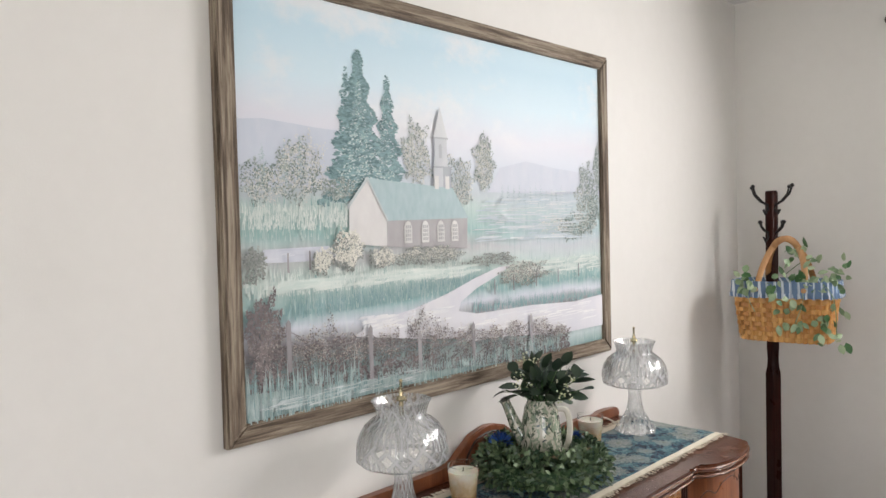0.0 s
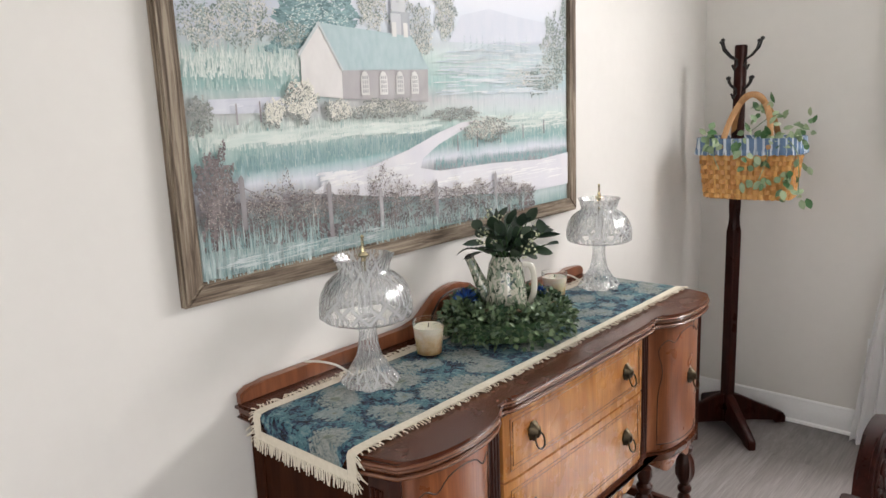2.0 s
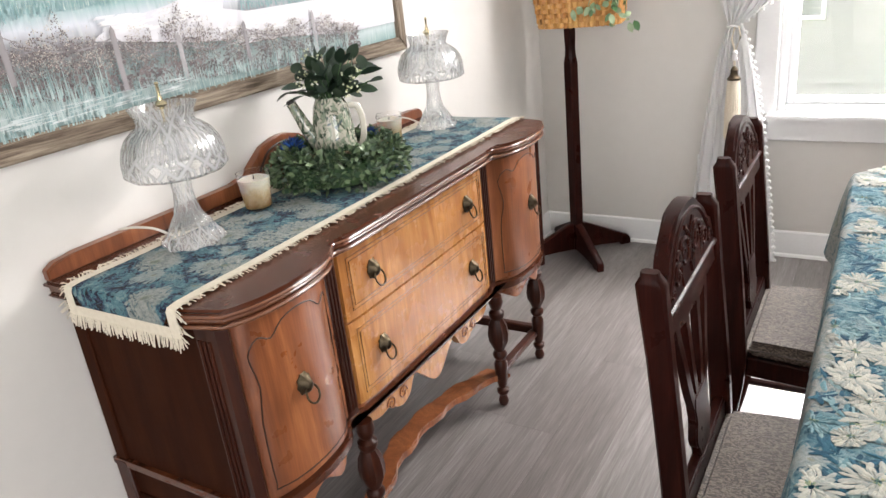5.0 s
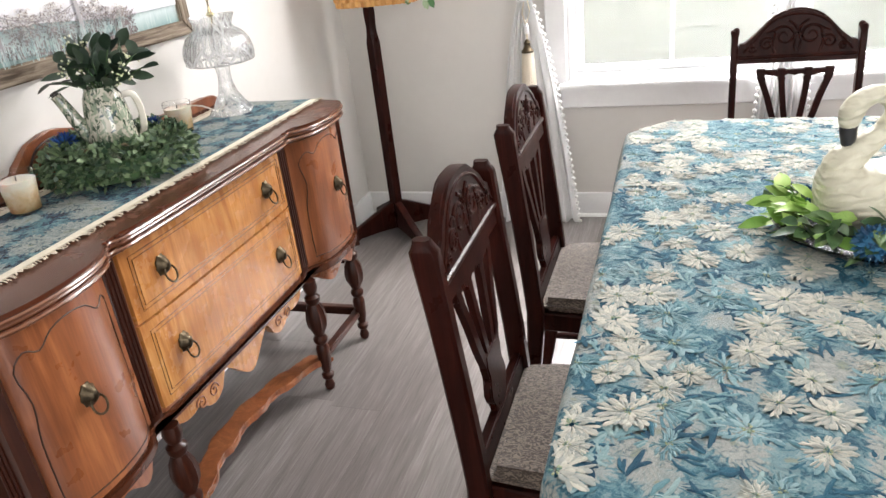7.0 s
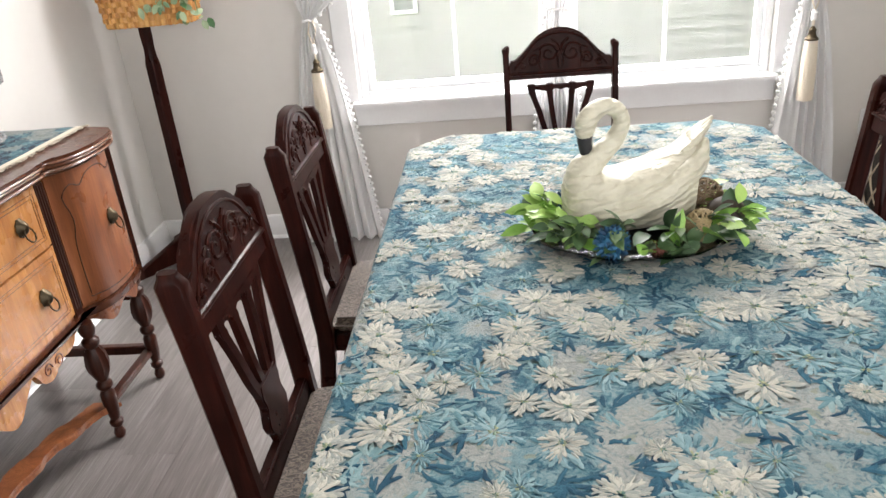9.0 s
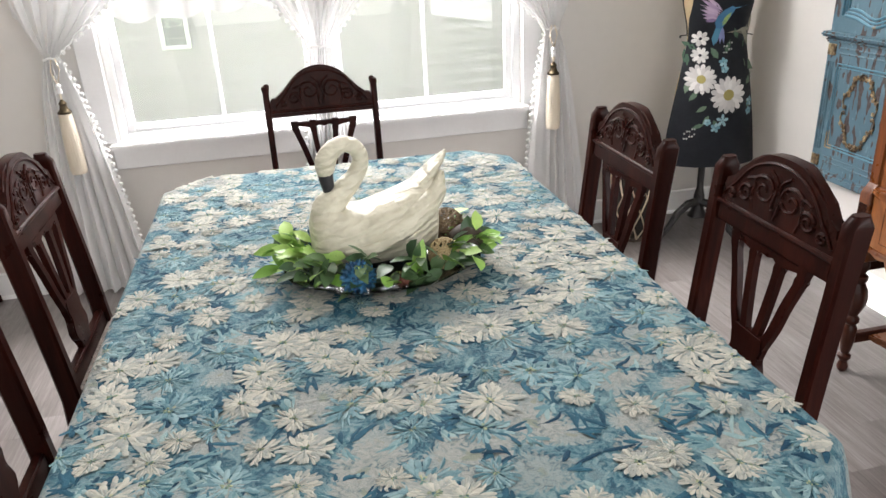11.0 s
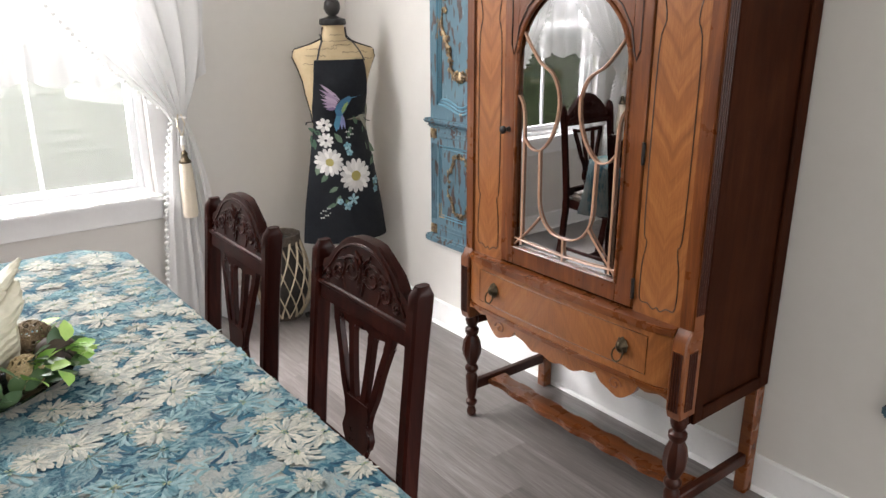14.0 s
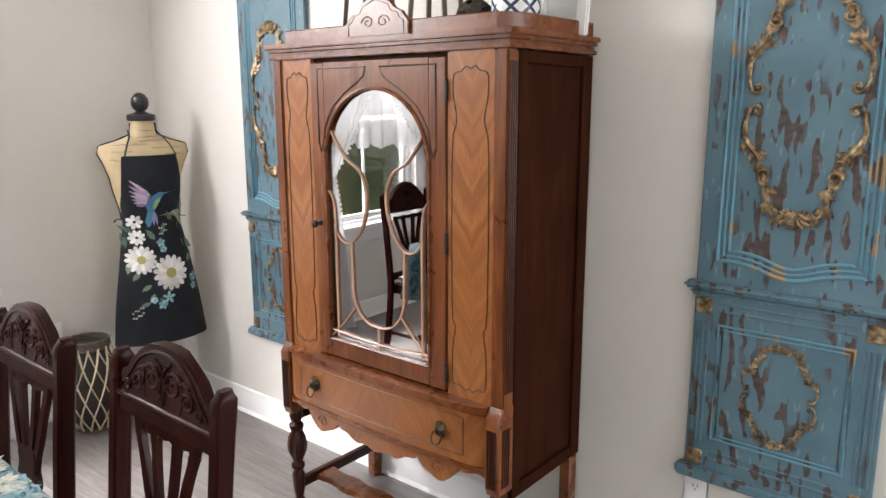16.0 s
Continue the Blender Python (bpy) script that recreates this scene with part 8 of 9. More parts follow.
# body: sections from breast to tail, with raised wings
SEC = [(-0.128, 0.030, 0.022, 0.100), (-0.122, 0.042, 0.006, 0.118), (-0.100, 0.060, 0.0, 0.132), (-0.060, 0.076, 0.0, 0.120), (-0.010, 0.082, 0.0, 0.120), (0.045, 0.080, 0.0, 0.134), (0.095, 0.068, 0.0, 0.152), (0.126, 0.050, 0.004, 0.166), (0.136, 0.030, 0.03, 0.170)]
rings = []
for x, w, z0, z1 in SEC:
    ring_ = []
    for k in range(20):
        a = 6.28318 * k / 20
        c, s = math.cos(a), math.sin(a)
        back = 1.0
        ring_.append(bm.verts.new((x, w * math.copysign(abs(c) ** 0.75, c), (z0 + z1) / 2 + (z1 - z0) / 2 * math.copysign(abs(s) ** 0.8, s) * back)))
    rings.append(ring_)
for p, q in zip(rings, rings[1:]):
    for k in range(20):
        bm.faces.new((p[k], p[(k + 1) % 20], q[(k + 1) % 20], q[k]))
bm.faces.new(list(reversed(rings[0])))
bm.faces.new(rings[-1])
# folded wings sweeping to the tail
for sy in (-1, 1):
    for k, (z, o) in enumerate(((0.058, 0.0), (0.076, 0.006), (0.090, 0.016))):
        line = spline([(-0.075 + 0.02 * k, sy * (0.066 - o), z - 0.01), (-0.02 + 0.02 * k, sy * (0.082 - o), z - 0.006), (0.05 + 0.015 * k, sy * (0.076 - o), z + 0.020), (0.115 + 0.008 * k, sy * (0.052 - o), z + 0.052), (0.150, sy * (0.026 - o * 0.8), z + 0.078)], 4)
        m = len(line)
        tube(bm, line, [0.003 + 0.013 * math.sin(math.pi * (i + 0.6) / (m + 0.6)) ** 0.7 for i in range(m)], 8, 1.0, up=(0, 1, 0))
for k in range(5):
    tube(bm, [(0.085, (k - 2) * 0.011, 0.132), (0.132, (k - 2) * 0.009, 0.172), (0.168 - abs(k - 2) * 0.006, (k - 2) * 0.007, 0.208 - abs(k - 2) * 0.006)], [0.009, 0.009, 0.004], 6)
neck = spline([(-0.092, 0, 0.075), (-0.090, 0, 0.120), (-0.062, 0, 0.150), (-0.030, 0, 0.180), (-0.014, 0, 0.212), (-0.022, 0, 0.238), (-0.046, 0, 0.250), (-0.070, 0, 0.240), (-0.084, 0, 0.220), (-0.086, 0, 0.200), (-0.082, 0, 0.188)], 5)
nr = [0.036, 0.034, 0.024, 0.0185, 0.0165, 0.016, 0.0165, 0.019, 0.0215, 0.018, 0.010]
rad = []
for i in range(len(neck)):
    t = i / (len(neck) - 1) * (len(nr) - 1)
    j = min(int(t), len(nr) - 2)
    rad.append(nr[j] + (nr[j + 1] - nr[j]) * (t - j))
tube(bm, neck, rad, 14, 1.0, up=(0, 1, 0))
white = len(bm.faces)
tube(bm, [(-0.085, 0, 0.208), (-0.087, 0, 0.186), (-0.084, 0, 0.162), (-0.078, 0, 0.138), (-0.074, 0, 0.120)], [0.0150, 0.0150, 0.0125, 0.0095, 0.0050], 10)
for sy in (-1, 1):
    bmesh.ops.create_icosphere(bm, subdivisions=1, radius=0.0045, matrix=Matrix.Translation((-0.092, sy * 0.014, 0.214)))
bm.faces.ensure_lookup_table()
for i, f in enumerate(bm.faces):
    f.material_index = 0 if i < white else 1
bmesh.ops.recalc_face_normals(bm, faces=bm.faces)
me = bpy.data.meshes.new("swan_figurine")
bm.to_mesh(me)
bm.free()
me.materials.append(figurine())
me.materials.append(plain("black_beak", (0.012, 0.012, 0.014), (0.025, 0.025, 0.028), 0.45, 30))
me.shade_smooth()
me.set_sharp_from_angle(angle=radians(50))
swan = new("swan_figurine", me)
swan.matrix_world = SW
tagged(swan, "cream ceramic swan with a black beak on the tray", "figurine")

bm = bmesh.new()
wv = lambda a, i: 1 + (0.018 * math.sin(9 * a) if i in (2, 3, 4) else 0)
lathe(bm, [(0.13, 0.001), (0.165, 0.004), (0.195, 0.012), (0.212, 0.021), (0.208, 0.023), (0.19, 0.016), (0.12, 0.009)], 0, 0, 72, wv)
tray = part("tray", bm, glass("smoked_glass", (0.20, 0.24, 0.26), 0.08, 1.45))
tray.matrix_world = pose(0.662, 1.825, TZ + 0.002) @ Matrix.Diagonal((1.0, 0.86, 1, 1))
tagged(tray, "wavy-edged smoked glass tray on the tablecloth", "tray")

MAT["lime_leaf"] = plain("fresh_green_leaf", (0.16, 0.34, 0.05), (0.40, 0.58, 0.16), 0.45, 30, islands=True)
MAT["deep_leaf"] = plain("deep_green_leaf", (0.03, 0.075, 0.03), (0.09, 0.16, 0.06), 0.45, 30, islands=True)
rg = random.Random(21)
TCX, TCY, TCZ = 0.662, 1.825, TZ + 0.012
for nm, mat_, spots, lab in (("greenery", MAT["lime_leaf"], ((-0.175, -0.03, 16), (-0.165, 0.03, 14), (-0.19, 0.0, 12), (0.055, 0.13, 6), (0.10, 0.13, 5), (0.17, 0.06, 8), (0.185, -0.05, 10), (0.13, -0.11, 8), (0.03, -0.14, 5), (-0.12, -0.10, 8), (-0.02, 0.13, 7)), "bright green artificial leaves round the swan"),
                             ("dark_greenery", MAT["deep_leaf"], ((-0.13, -0.09, 16), (-0.04, -0.13, 14), (0.05, -0.135, 16), (0.12, -0.10, 16), (0.17, -0.03, 8), (-0.15, 0.07, 10), (0.0, 0.12, 16), (0.10, 0.10, 12)), "deep green artificial leaves round the swan")):
    bm = bmesh.new()
    for x, y, n in spots:
        for _ in range(n):
            b = Vector((TCX + x + rg.gauss(0, 0.018), TCY + y + rg.gauss(0, 0.014), TCZ + rg.uniform(0.008, 0.06)))
            out = Vector((x, y, 0)).normalized()
            leaf(bm, b, (out.x * 0.7 + rg.gauss(0, 0.5), out.y * 0.7 + rg.gauss(0, 0.5), rg.uniform(-0.1, 1.0)), rg.uniform(0.034, 0.064), rg.uniform(0.019, 0.032), (rg.gauss(0, 0.5), rg.gauss(-0.3, 0.5), 1), 0.25, 0.3, 4)
    for x, y, n in spots:
        tube(bm, [(TCX + x * 0.8, TCY + y * 0.8, TCZ), (TCX + x, TCY + y, TCZ + 0.04)], 0.0014, 5)
    tagged(part(nm, bm, mat_), lab, "foliage", "", "stuff")


def pompon(x, y, z, r, mat_, label, n=150, nm="flower_ball"):
    bm = bmesh.new()
    bmesh.ops.create_icosphere(bm, subdivisions=2, radius=r * 0.7, matrix=Matrix.Translation((x, y, z)))
    for k in range(n):
        t = 1 - 2 * (k + 0.5) / n
        a = 2.39996 * k
        d = Vector((math.sqrt(1 - t * t) * math.cos(a), math.sqrt(1 - t * t) * math.sin(a), t))
        leaf(bm, Vector((x, y, z)) + d * r * 0.62, d + Vector((rg.gauss(0, 0.25), rg.gauss(0, 0.25), rg.gauss(0, 0.25))), r * 0.42, r * 0.22, (rg.gauss(0, 1), rg.gauss(0, 1), rg.gauss(0, 1)), 0.4, 0.3, 3)
    tagged(part(nm, bm, mat_), label, "decoration", "decorations on the tray")


MAT["blue_petal"] = plain("deep_blue_petal", (0.010, 0.055, 0.13), (0.03, 0.15, 0.28), 0.6, 60, islands=True)
pompon(TCX - 0.066, TCY - 0.148, TCZ + 0.034, 0.035, MAT["blue_petal"], "deep blue artificial mum on the tray edge")
pompon(TCX - 0.135, TCY + 0.045, TCZ + 0.045, 0.026, MAT["blue_petal"], "deep blue artificial mum behind the swan", 110)
pompon(TCX + 0.022, TCY - 0.142, TCZ + 0.016, 0.018, plain("rust_pod", (0.10, 0.03, 0.02), (0.22, 0.08, 0.05), 0.7, 60), "small rust-coloured seed pod on the tray", 60, "seed_pod")


def twig_ball(x, y, z, r, mat_, label, n=34, w=0.0016):
    bm = bmesh.new()
    for k in range(n):
        ax = Vector((rg.gauss(0, 1), rg.gauss(0, 1), rg.gauss(0, 1))).normalized()
        u = ax.orthogonal().normalized()
        v = ax.cross(u)
        off, rr = rg.uniform(-0.55, 0.55), 0
        rr = math.sqrt(1 - off * off) * r
        tube(bm, [Vector((x, y, z)) + ax * off * r + (u * math.cos(6.2832 * i / 18) + v * math.sin(6.2832 * i / 18)) * rr * rg.uniform(0.94, 1.03) for i in range(18)], w, 5, closed=True)
    tagged(part("twig_ball", bm, mat_), label, "decoration", "woven twig balls")


MAT["twig"] = plain("brown_twig", (0.11, 0.075, 0.04), (0.24, 0.17, 0.10), 0.7, 60)
MAT["dark_twig"] = plain("dark_twig", (0.025, 0.017, 0.012), (0.06, 0.042, 0.03), 0.7, 60)
MAT["straw"] = plain("pale_straw", (0.30, 0.22, 0.11), (0.46, 0.36, 0.20), 0.7, 60)
twig_ball(TCX + 0.150, TCY + 0.035, TCZ + 0.046, 0.038, MAT["twig"], "woven brown twig ball beside the swan")
twig_ball(TCX + 0.118, TCY - 0.078, TCZ + 0.030, 0.032, MAT["straw"], "woven straw ball beside the swan", 40)
bm = bmesh.new()
bmesh.ops.create_uvsphere(bm, u_segments=24, v_segments=14, radius=0.034, matrix=Matrix.Translation((TCX + 0.178, TCY - 0.022, TCZ + 0.032)) @ Matrix.Diagonal((1.15, 1, 0.95, 1)))
tagged(part("dark_orb", bm, MAT["dark_twig"]), "dark brown felted orb beside the swan", "decoration", "decorations on the tray")

# ---- runner and things on the sideboard ----
def runner_material():
    m = MAT["cloth"].copy()
    m.name = "runner_tapestry"
    b = m.node_tree.nodes["Principled BSDF"]
    src = b.inputs["Base Color"].links[0].from_socket
    hsv = m.node_tree.nodes.new("ShaderNodeHueSaturation")
    hsv.inputs["Saturation"].default_value, hsv.inputs["Value"].default_value = 0.72, 1.25
    con = m.node_tree.nodes.new("ShaderNodeBrightContrast")
    con.inputs["Bright"].default_value, con.inputs["Contrast"].default_value = 0.0, 0.25
    m.node_tree.links.new(src, con.inputs["Color"])
    m.node_tree.links.new(con.outputs[0], hsv.inputs["Color"])
    m.node_tree.links.new(hsv.outputs[0], b.inputs["Base Color"])
    return m


MAT["fringe"] = plain("cream_cotton_fringe", (0.60, 0.54, 0.43), (0.72, 0.66, 0.55), 0.9, 90, 0.4)
RZ = 0.8925
RN = thing("table_runner", pose(0, 0, 0), "blue tapestry runner with cream fringe along the sideboard", "runner")
RX0, RX1, RY0, RY1, DROP = -1.205, -0.872, 1.092, 2.562, 0.062


def runner_at(x, s):
    """s metres along the runner from its near hanging end."""
    L_ = RY1 - RY0
    if s < DROP:
        return (x, RY0 - 0.012, RZ - (DROP - s))
    if s > DROP + L_:
        return (x, RY1 + 0.012, RZ - (s - DROP - L_))
    y = RY0 + (s - DROP)
    e = min(y - RY0, RY1 - y)
    bend = max(0, 0.012 - e)
    return (x, y - (bend if y < 1.8 else -bend) * 0.8, RZ + 0.0012 * (1 + noise.noise((x * 9, y * 9, 0))) - bend * 0.25)


TOT = DROP + (RY1 - RY0) + 0.05


def runner_edge(s):
    """The near end is cut to a shallow point."""
    return 0.0


bm = bmesh.new()
sheet(bm, 14, 150, lambda u, v: runner_at(RX0 + 0.026 + (RX1 - RX0 - 0.052) * (u if v > 0.02 else 0.5 + (u - 0.5) * (0.86 + 7 * v)), 0.022 + (TOT - 0.044) * v))
part("cloth", bm, runner_material(), RN, "blue and grey floral tapestry", 60)
for side, (xa, xb) in enumerate(((RX0 + 0.001, RX0 + 0.027), (RX1 - 0.027, RX1 - 0.001))):
    bm = bmesh.new()
    sheet(bm, 3, 150, lambda u, v: tuple(Vector(runner_at(xa + (xb - xa) * u, TOT * v)) + Vector((0, -0.0012 if v < 0.05 else 0, 0.0012))))
    part("border", bm, MAT["fringe"], RN)
for s0, s1 in ((0.0, 0.024), (TOT - 0.024, TOT)):
    bm = bmesh.new()
    sheet(bm, 20, 3, lambda u, v: tuple(Vector(runner_at(RX0 + 0.027 + (RX1 - RX0 - 0.054) * u, s0 + (s1 - s0) * v)) + Vector((0, -0.0014 if s0 == 0 else 0.0014, 0))))
    part("border", bm, MAT["fringe"], RN)
rf = random.Random(3)
bm = bmesh.new()
for sgn, x in ((-1, RX0 + 0.004), (1, RX1 - 0.004)):
    s = 0.0
    while s < TOT:
        p = Vector(runner_at(x, s)) + Vector((0, 0, 0.0016))
        ln = rf.uniform(0.012, 0.024)
        d = Vector((sgn, rf.gauss(0, 0.5), 0)).normalized()
        on_top = DROP < s < TOT - 0.05
        q = p + d * ln + Vector((0, 0, 0.0004 if on_top else -0.012))
        tube(bm, [p, (p + q) / 2 + Vector((0, 0, 0.0018)), q], 0.0013, 4)
        s += rf.uniform(0.0035, 0.0060)
for s, dirn in ((0.0, -1), (TOT, 1)):
    x = RX0
    while x < RX1:
        p = Vector(runner_at(x, s)) + Vector((0, dirn * 0.002, 0.002))
        tube(bm, [p, p + Vector((rf.gauss(0, 0.003), dirn * 0.003, -rf.uniform(0.016, 0.030)))], 0.0014, 4)
        x += rf.uniform(0.0030, 0.0052)
part("fringe", bm, MAT["fringe"], RN, "frayed cream cotton fringe")["kind"] = "stuff"

def crystal_material():
    """Pressed crystal: clear, with fans of fine cuts that scatter white."""
    n = Nodes("cut_crystal")
    x, y, z = n.split(n.coords())
    a = n.math("ARCTAN2", y, x)
    p = n.math("SINE", n.math("ADD", n.math("MULTIPLY", a, 16.0), n.math("MULTIPLY", z, 150.0)))
    q = n.math("SINE", n.math("SUBTRACT", n.math("MULTIPLY", a, 16.0), n.math("MULTIPLY", z, 150.0)))
    fan = n.math("SINE", n.math("MULTIPLY", a, 48.0))
    where = n.band(n.math("SINE", n.math("ADD", n.math("MULTIPLY", z, 75.0), n.math("SINE", n.math("MULTIPLY", a, 6.0)))), -0.2, 0.3)
    cuts = n.math("ADD", n.math("MULTIPLY", n.math("MAXIMUM", p, q), where), n.math("MULTIPLY", fan, n.math("SUBTRACT", 1.0, where)))
    n.bump(cuts, 0.22, 0.003)
    normal = n.bsdf.inputs["Normal"].links[0].from_socket
    tr, gl, wh = n.node("ShaderNodeBsdfTransparent"), n.node("ShaderNodeBsdfGlossy"), n.node("ShaderNodeBsdfTranslucent")
    df, m1, m2, m3 = n.node("ShaderNodeBsdfDiffuse"), n.node("ShaderNodeMixShader"), n.node("ShaderNodeMixShader"), n.node("ShaderNodeMixShader")
    tr.inputs[0].default_value = (0.985, 0.988, 0.99, 1)
    for q in (wh, df):
        q.inputs[0].default_value = (0.86, 0.87, 0.88, 1)
    gl.inputs["Roughness"].default_value = 0.06
    n.put(gl.inputs["Normal"], normal)
    m1.inputs[0].default_value = 0.5
    n.t.links.new(wh.outputs[0], m1.inputs[1])
    n.t.links.new(df.outputs[0], m1.inputs[2])
    n.put(m2.inputs[0], n.math("ADD", n.math("MULTIPLY", n.band(cuts, 0.2, 1.0), 0.30), 0.10))
    n.t.links.new(tr.outputs[0], m2.inputs[1])
    n.t.links.new(m1.outputs[0], m2.inputs[2])
    fr = n.node("ShaderNodeFresnel")
    fr.inputs[0].default_value = 1.5
    n.put(fr.inputs["Normal"], normal)
    n.put(m3.inputs[0], n.math("MULTIPLY", fr.outputs[0], 0.7, clamp=True))
    n.t.links.new(m2.outputs[0], m3.inputs[1])
    n.t.links.new(gl.outputs[0], m3.inputs[2])
    n.t.links.new(m3.outputs[0], n.out.inputs[0])
    return n.m


MAT["cut_crystal"] = crystal_material()
MAT["brass"] = plain("polished_brass", (0.52, 0.44, 0.28), (0.64, 0.56, 0.38), 0.25, 30, 0.0, 1.0)
MAT["cord"] = plain("clear_cord", (0.55, 0.52, 0.46), (0.62, 0.59, 0.53), 0.4, 30)


def crystal_lamp(x, y, label):
    lp = thing("crystal_lamp", pose(x, y, RZ + 0.003), label, "lamp", "crystal lamps on the sideboard")
    star = lambda a, i: 1 + 0.07 * math.cos(8 * a) * (i in (0, 1, 2)) + 0.025 * math.cos(16 * a) * (i > 2)
    bm = bmesh.new()
    lathe(bm, [(0.066, 0), (0.068, 0.006), (0.062, 0.016), (0.051, 0.030), (0.041, 0.048), (0.030, 0.066), (0.024, 0.090), (0.0205, 0.120), (0.0225, 0.140), (0.025, 0.150), (0.020, 0.157), (0.008, 0.158)], 0, 0, 48, star)
    part("base", bm, MAT["cut_crystal"], lp, "flared cut crystal base")
    bm = bmesh.new()
    lathe(bm, [(0.0045, 0.268), (0.0055, 0.30), (0.011, 0.302), (0.013, 0.306), (0.011, 0.310), (0.006, 0.314), (0.0055, 0.322), (0.0035, 0.324), (0.0032, 0.345), (0.005, 0.348), (0.002, 0.352)], 0, 0, 14)
    part("finial", bm, MAT["brass"], lp, "small brass finial")
    bm = bmesh.new()
    lathe(bm, [(0.014, 0.158), (0.016, 0.175), (0.010, 0.190), (0.014, 0.215), (0.018, 0.235), (0.010, 0.258), (0.004, 0.268)], 0, 0, 20)
    part("bulb", bm, MAT["cut_crystal"], lp, "clear glass bulb under the shade")
    bm = bmesh.new()
    scal = lambda a, i: 1 + (0.045 * abs(math.sin(6 * a)) if i < 2 or i > 17 else 0.012 * math.cos(24 * a))
    outer = [(0.096, 0.160), (0.104, 0.166), (0.108, 0.182), (0.107, 0.202), (0.101, 0.224), (0.089, 0.244), (0.073, 0.258), (0.061, 0.265), (0.058, 0.272), (0.062, 0.288), (0.068, 0.304)]
    inner = [(r - 0.005, z) for r, z in reversed(outer)]
    lathe(bm, outer + inner, 0, 0, 72, lambda a, i: 1 + (0.05 * abs(math.sin(5 * a)) if i in (0, 1, 10, 11, 20, 21) else 0.013 * math.cos(30 * a)), False)
    rg_ = list(bm.verts)
    for k in range(72):
        bm.faces.new((rg_[k], rg_[(k + 1) % 72], rg_[21 * 72 + (k + 1) % 72], rg_[21 * 72 + k]))
    part("shade", bm, MAT["cut_crystal"], lp, "mushroom cut crystal shade with scalloped rim")
    bm = bmesh.new()
    tube(bm, spline([(-0.05, -0.01, 0.006), (-0.085, -0.03, 0.030), (-0.118, -0.055, 0.040), (-0.145, -0.08, 0.042)], 6), 0.0028, 6)
    part("cord", bm, MAT["cord"], lp)


crystal_lamp(-1.118, 1.350, "clear cut crystal lamp on the near end of the runner")
crystal_lamp(-1.112, 2.412, "clear cut crystal lamp on the far end of the runner")


def candle(x, y, label):
    c = thing("candle", pose(x, y, RZ + 0.002), label, "candle", "candles on the sideboard")
    c.scale = (1.12, 1.12, 1.12)
    n = Nodes("marbled_wax")
    _, _, z = n.split(n.coords())
    f = n.math("ADD", n.math("MULTIPLY", z, 9.0), n.math("MULTIPLY", n.noise(n.coords(), 38, 3, 0.6, 1.0), 0.7))
    m = n.end(n.ramp(f, [(0.38, (0.46, 0.27, 0.10)), (0.62, (0.66, 0.52, 0.32)), (0.9, (0.76, 0.72, 0.62))]), 0.45, 0, 0.4, Subsurface_Weight=0.15)
    bm = bmesh.new()
    lathe(bm, [(0.024, 0.003), (0.027, 0.006), (0.0335, 0.060), (0.034, 0.068), (0.012, 0.066)], 0, 0, 28)
    part("wax", bm, m, c, "marbled cream and amber wax")
    bm = bmesh.new()
    lathe(bm, [(0.026, 0), (0.029, 0.002), (0.0365, 0.075), (0.0365, 0.082), (0.0345, 0.082), (0.0348, 0.07)], 0, 0, 28, None, False)
    part("glass_cup", bm, glass("cup_glass", (0.98, 0.98, 0.97), 0.04, 1.35), c)
    bm = bmesh.new()
    tube(bm, [(0, 0, 0.066), (0.001, 0, 0.074)], 0.0012, 5)
    part("wick", bm, MAT["ink"], c)


candle(-1.135, 1.575, "marbled amber candle in a glass beside the wreath")
candle(-1.150, 2.195, "marbled amber candle in a glass behind the wreath")

WCX, WCY = -1.078, 1.842
MAT["box_leaf"] = plain("boxwood_leaf", (0.012, 0.040, 0.016), (0.14, 0.20, 0.10), 0.5, 40, islands=True)
WR = thing("wreath", pose(WCX, WCY, RZ), "green boxwood wreath with blue blooms round the jug", "wreath")
rw = random.Random(9)
bm = bmesh.new()
tube(bm, [(0.128 * math.cos(a), 0.128 * math.sin(a), 0.034) for a in [6.2832 * k / 36 for k in range(36)]], 0.026, 8, closed=True)
part("ring", bm, MAT["deep_leaf"], WR)
bm = bmesh.new()
for _ in range(3400):
    a, b = rw.uniform(0, 6.2832), rw.uniform(-0.5, 3.64)
    rr = rw.uniform(0.032, 0.062)
    c = Vector((0.128 * math.cos(a), 0.128 * math.sin(a), 0.042))
    d = Vector((math.cos(a) * math.cos(b), math.sin(a) * math.cos(b), math.sin(b)))
    p = c + d * rr
    if p.z < 0.004:
        continue
    leaf(bm, p, d + Vector((rw.gauss(0, 0.7), rw.gauss(0, 0.7), rw.gauss(0, 0.5))), rw.uniform(0.013, 0.021), rw.uniform(0.010, 0.015), (rw.gauss(0, 1), rw.gauss(0, 1), 1), 0.2, 0.2, 2)
part("leaves", bm, MAT["box_leaf"], WR)["kind"] = "stuff"
MAT["royal_petal"] = plain("royal_blue_petal", (0.006, 0.03, 0.16), (0.02, 0.09, 0.34), 0.6, 60, islands=True)
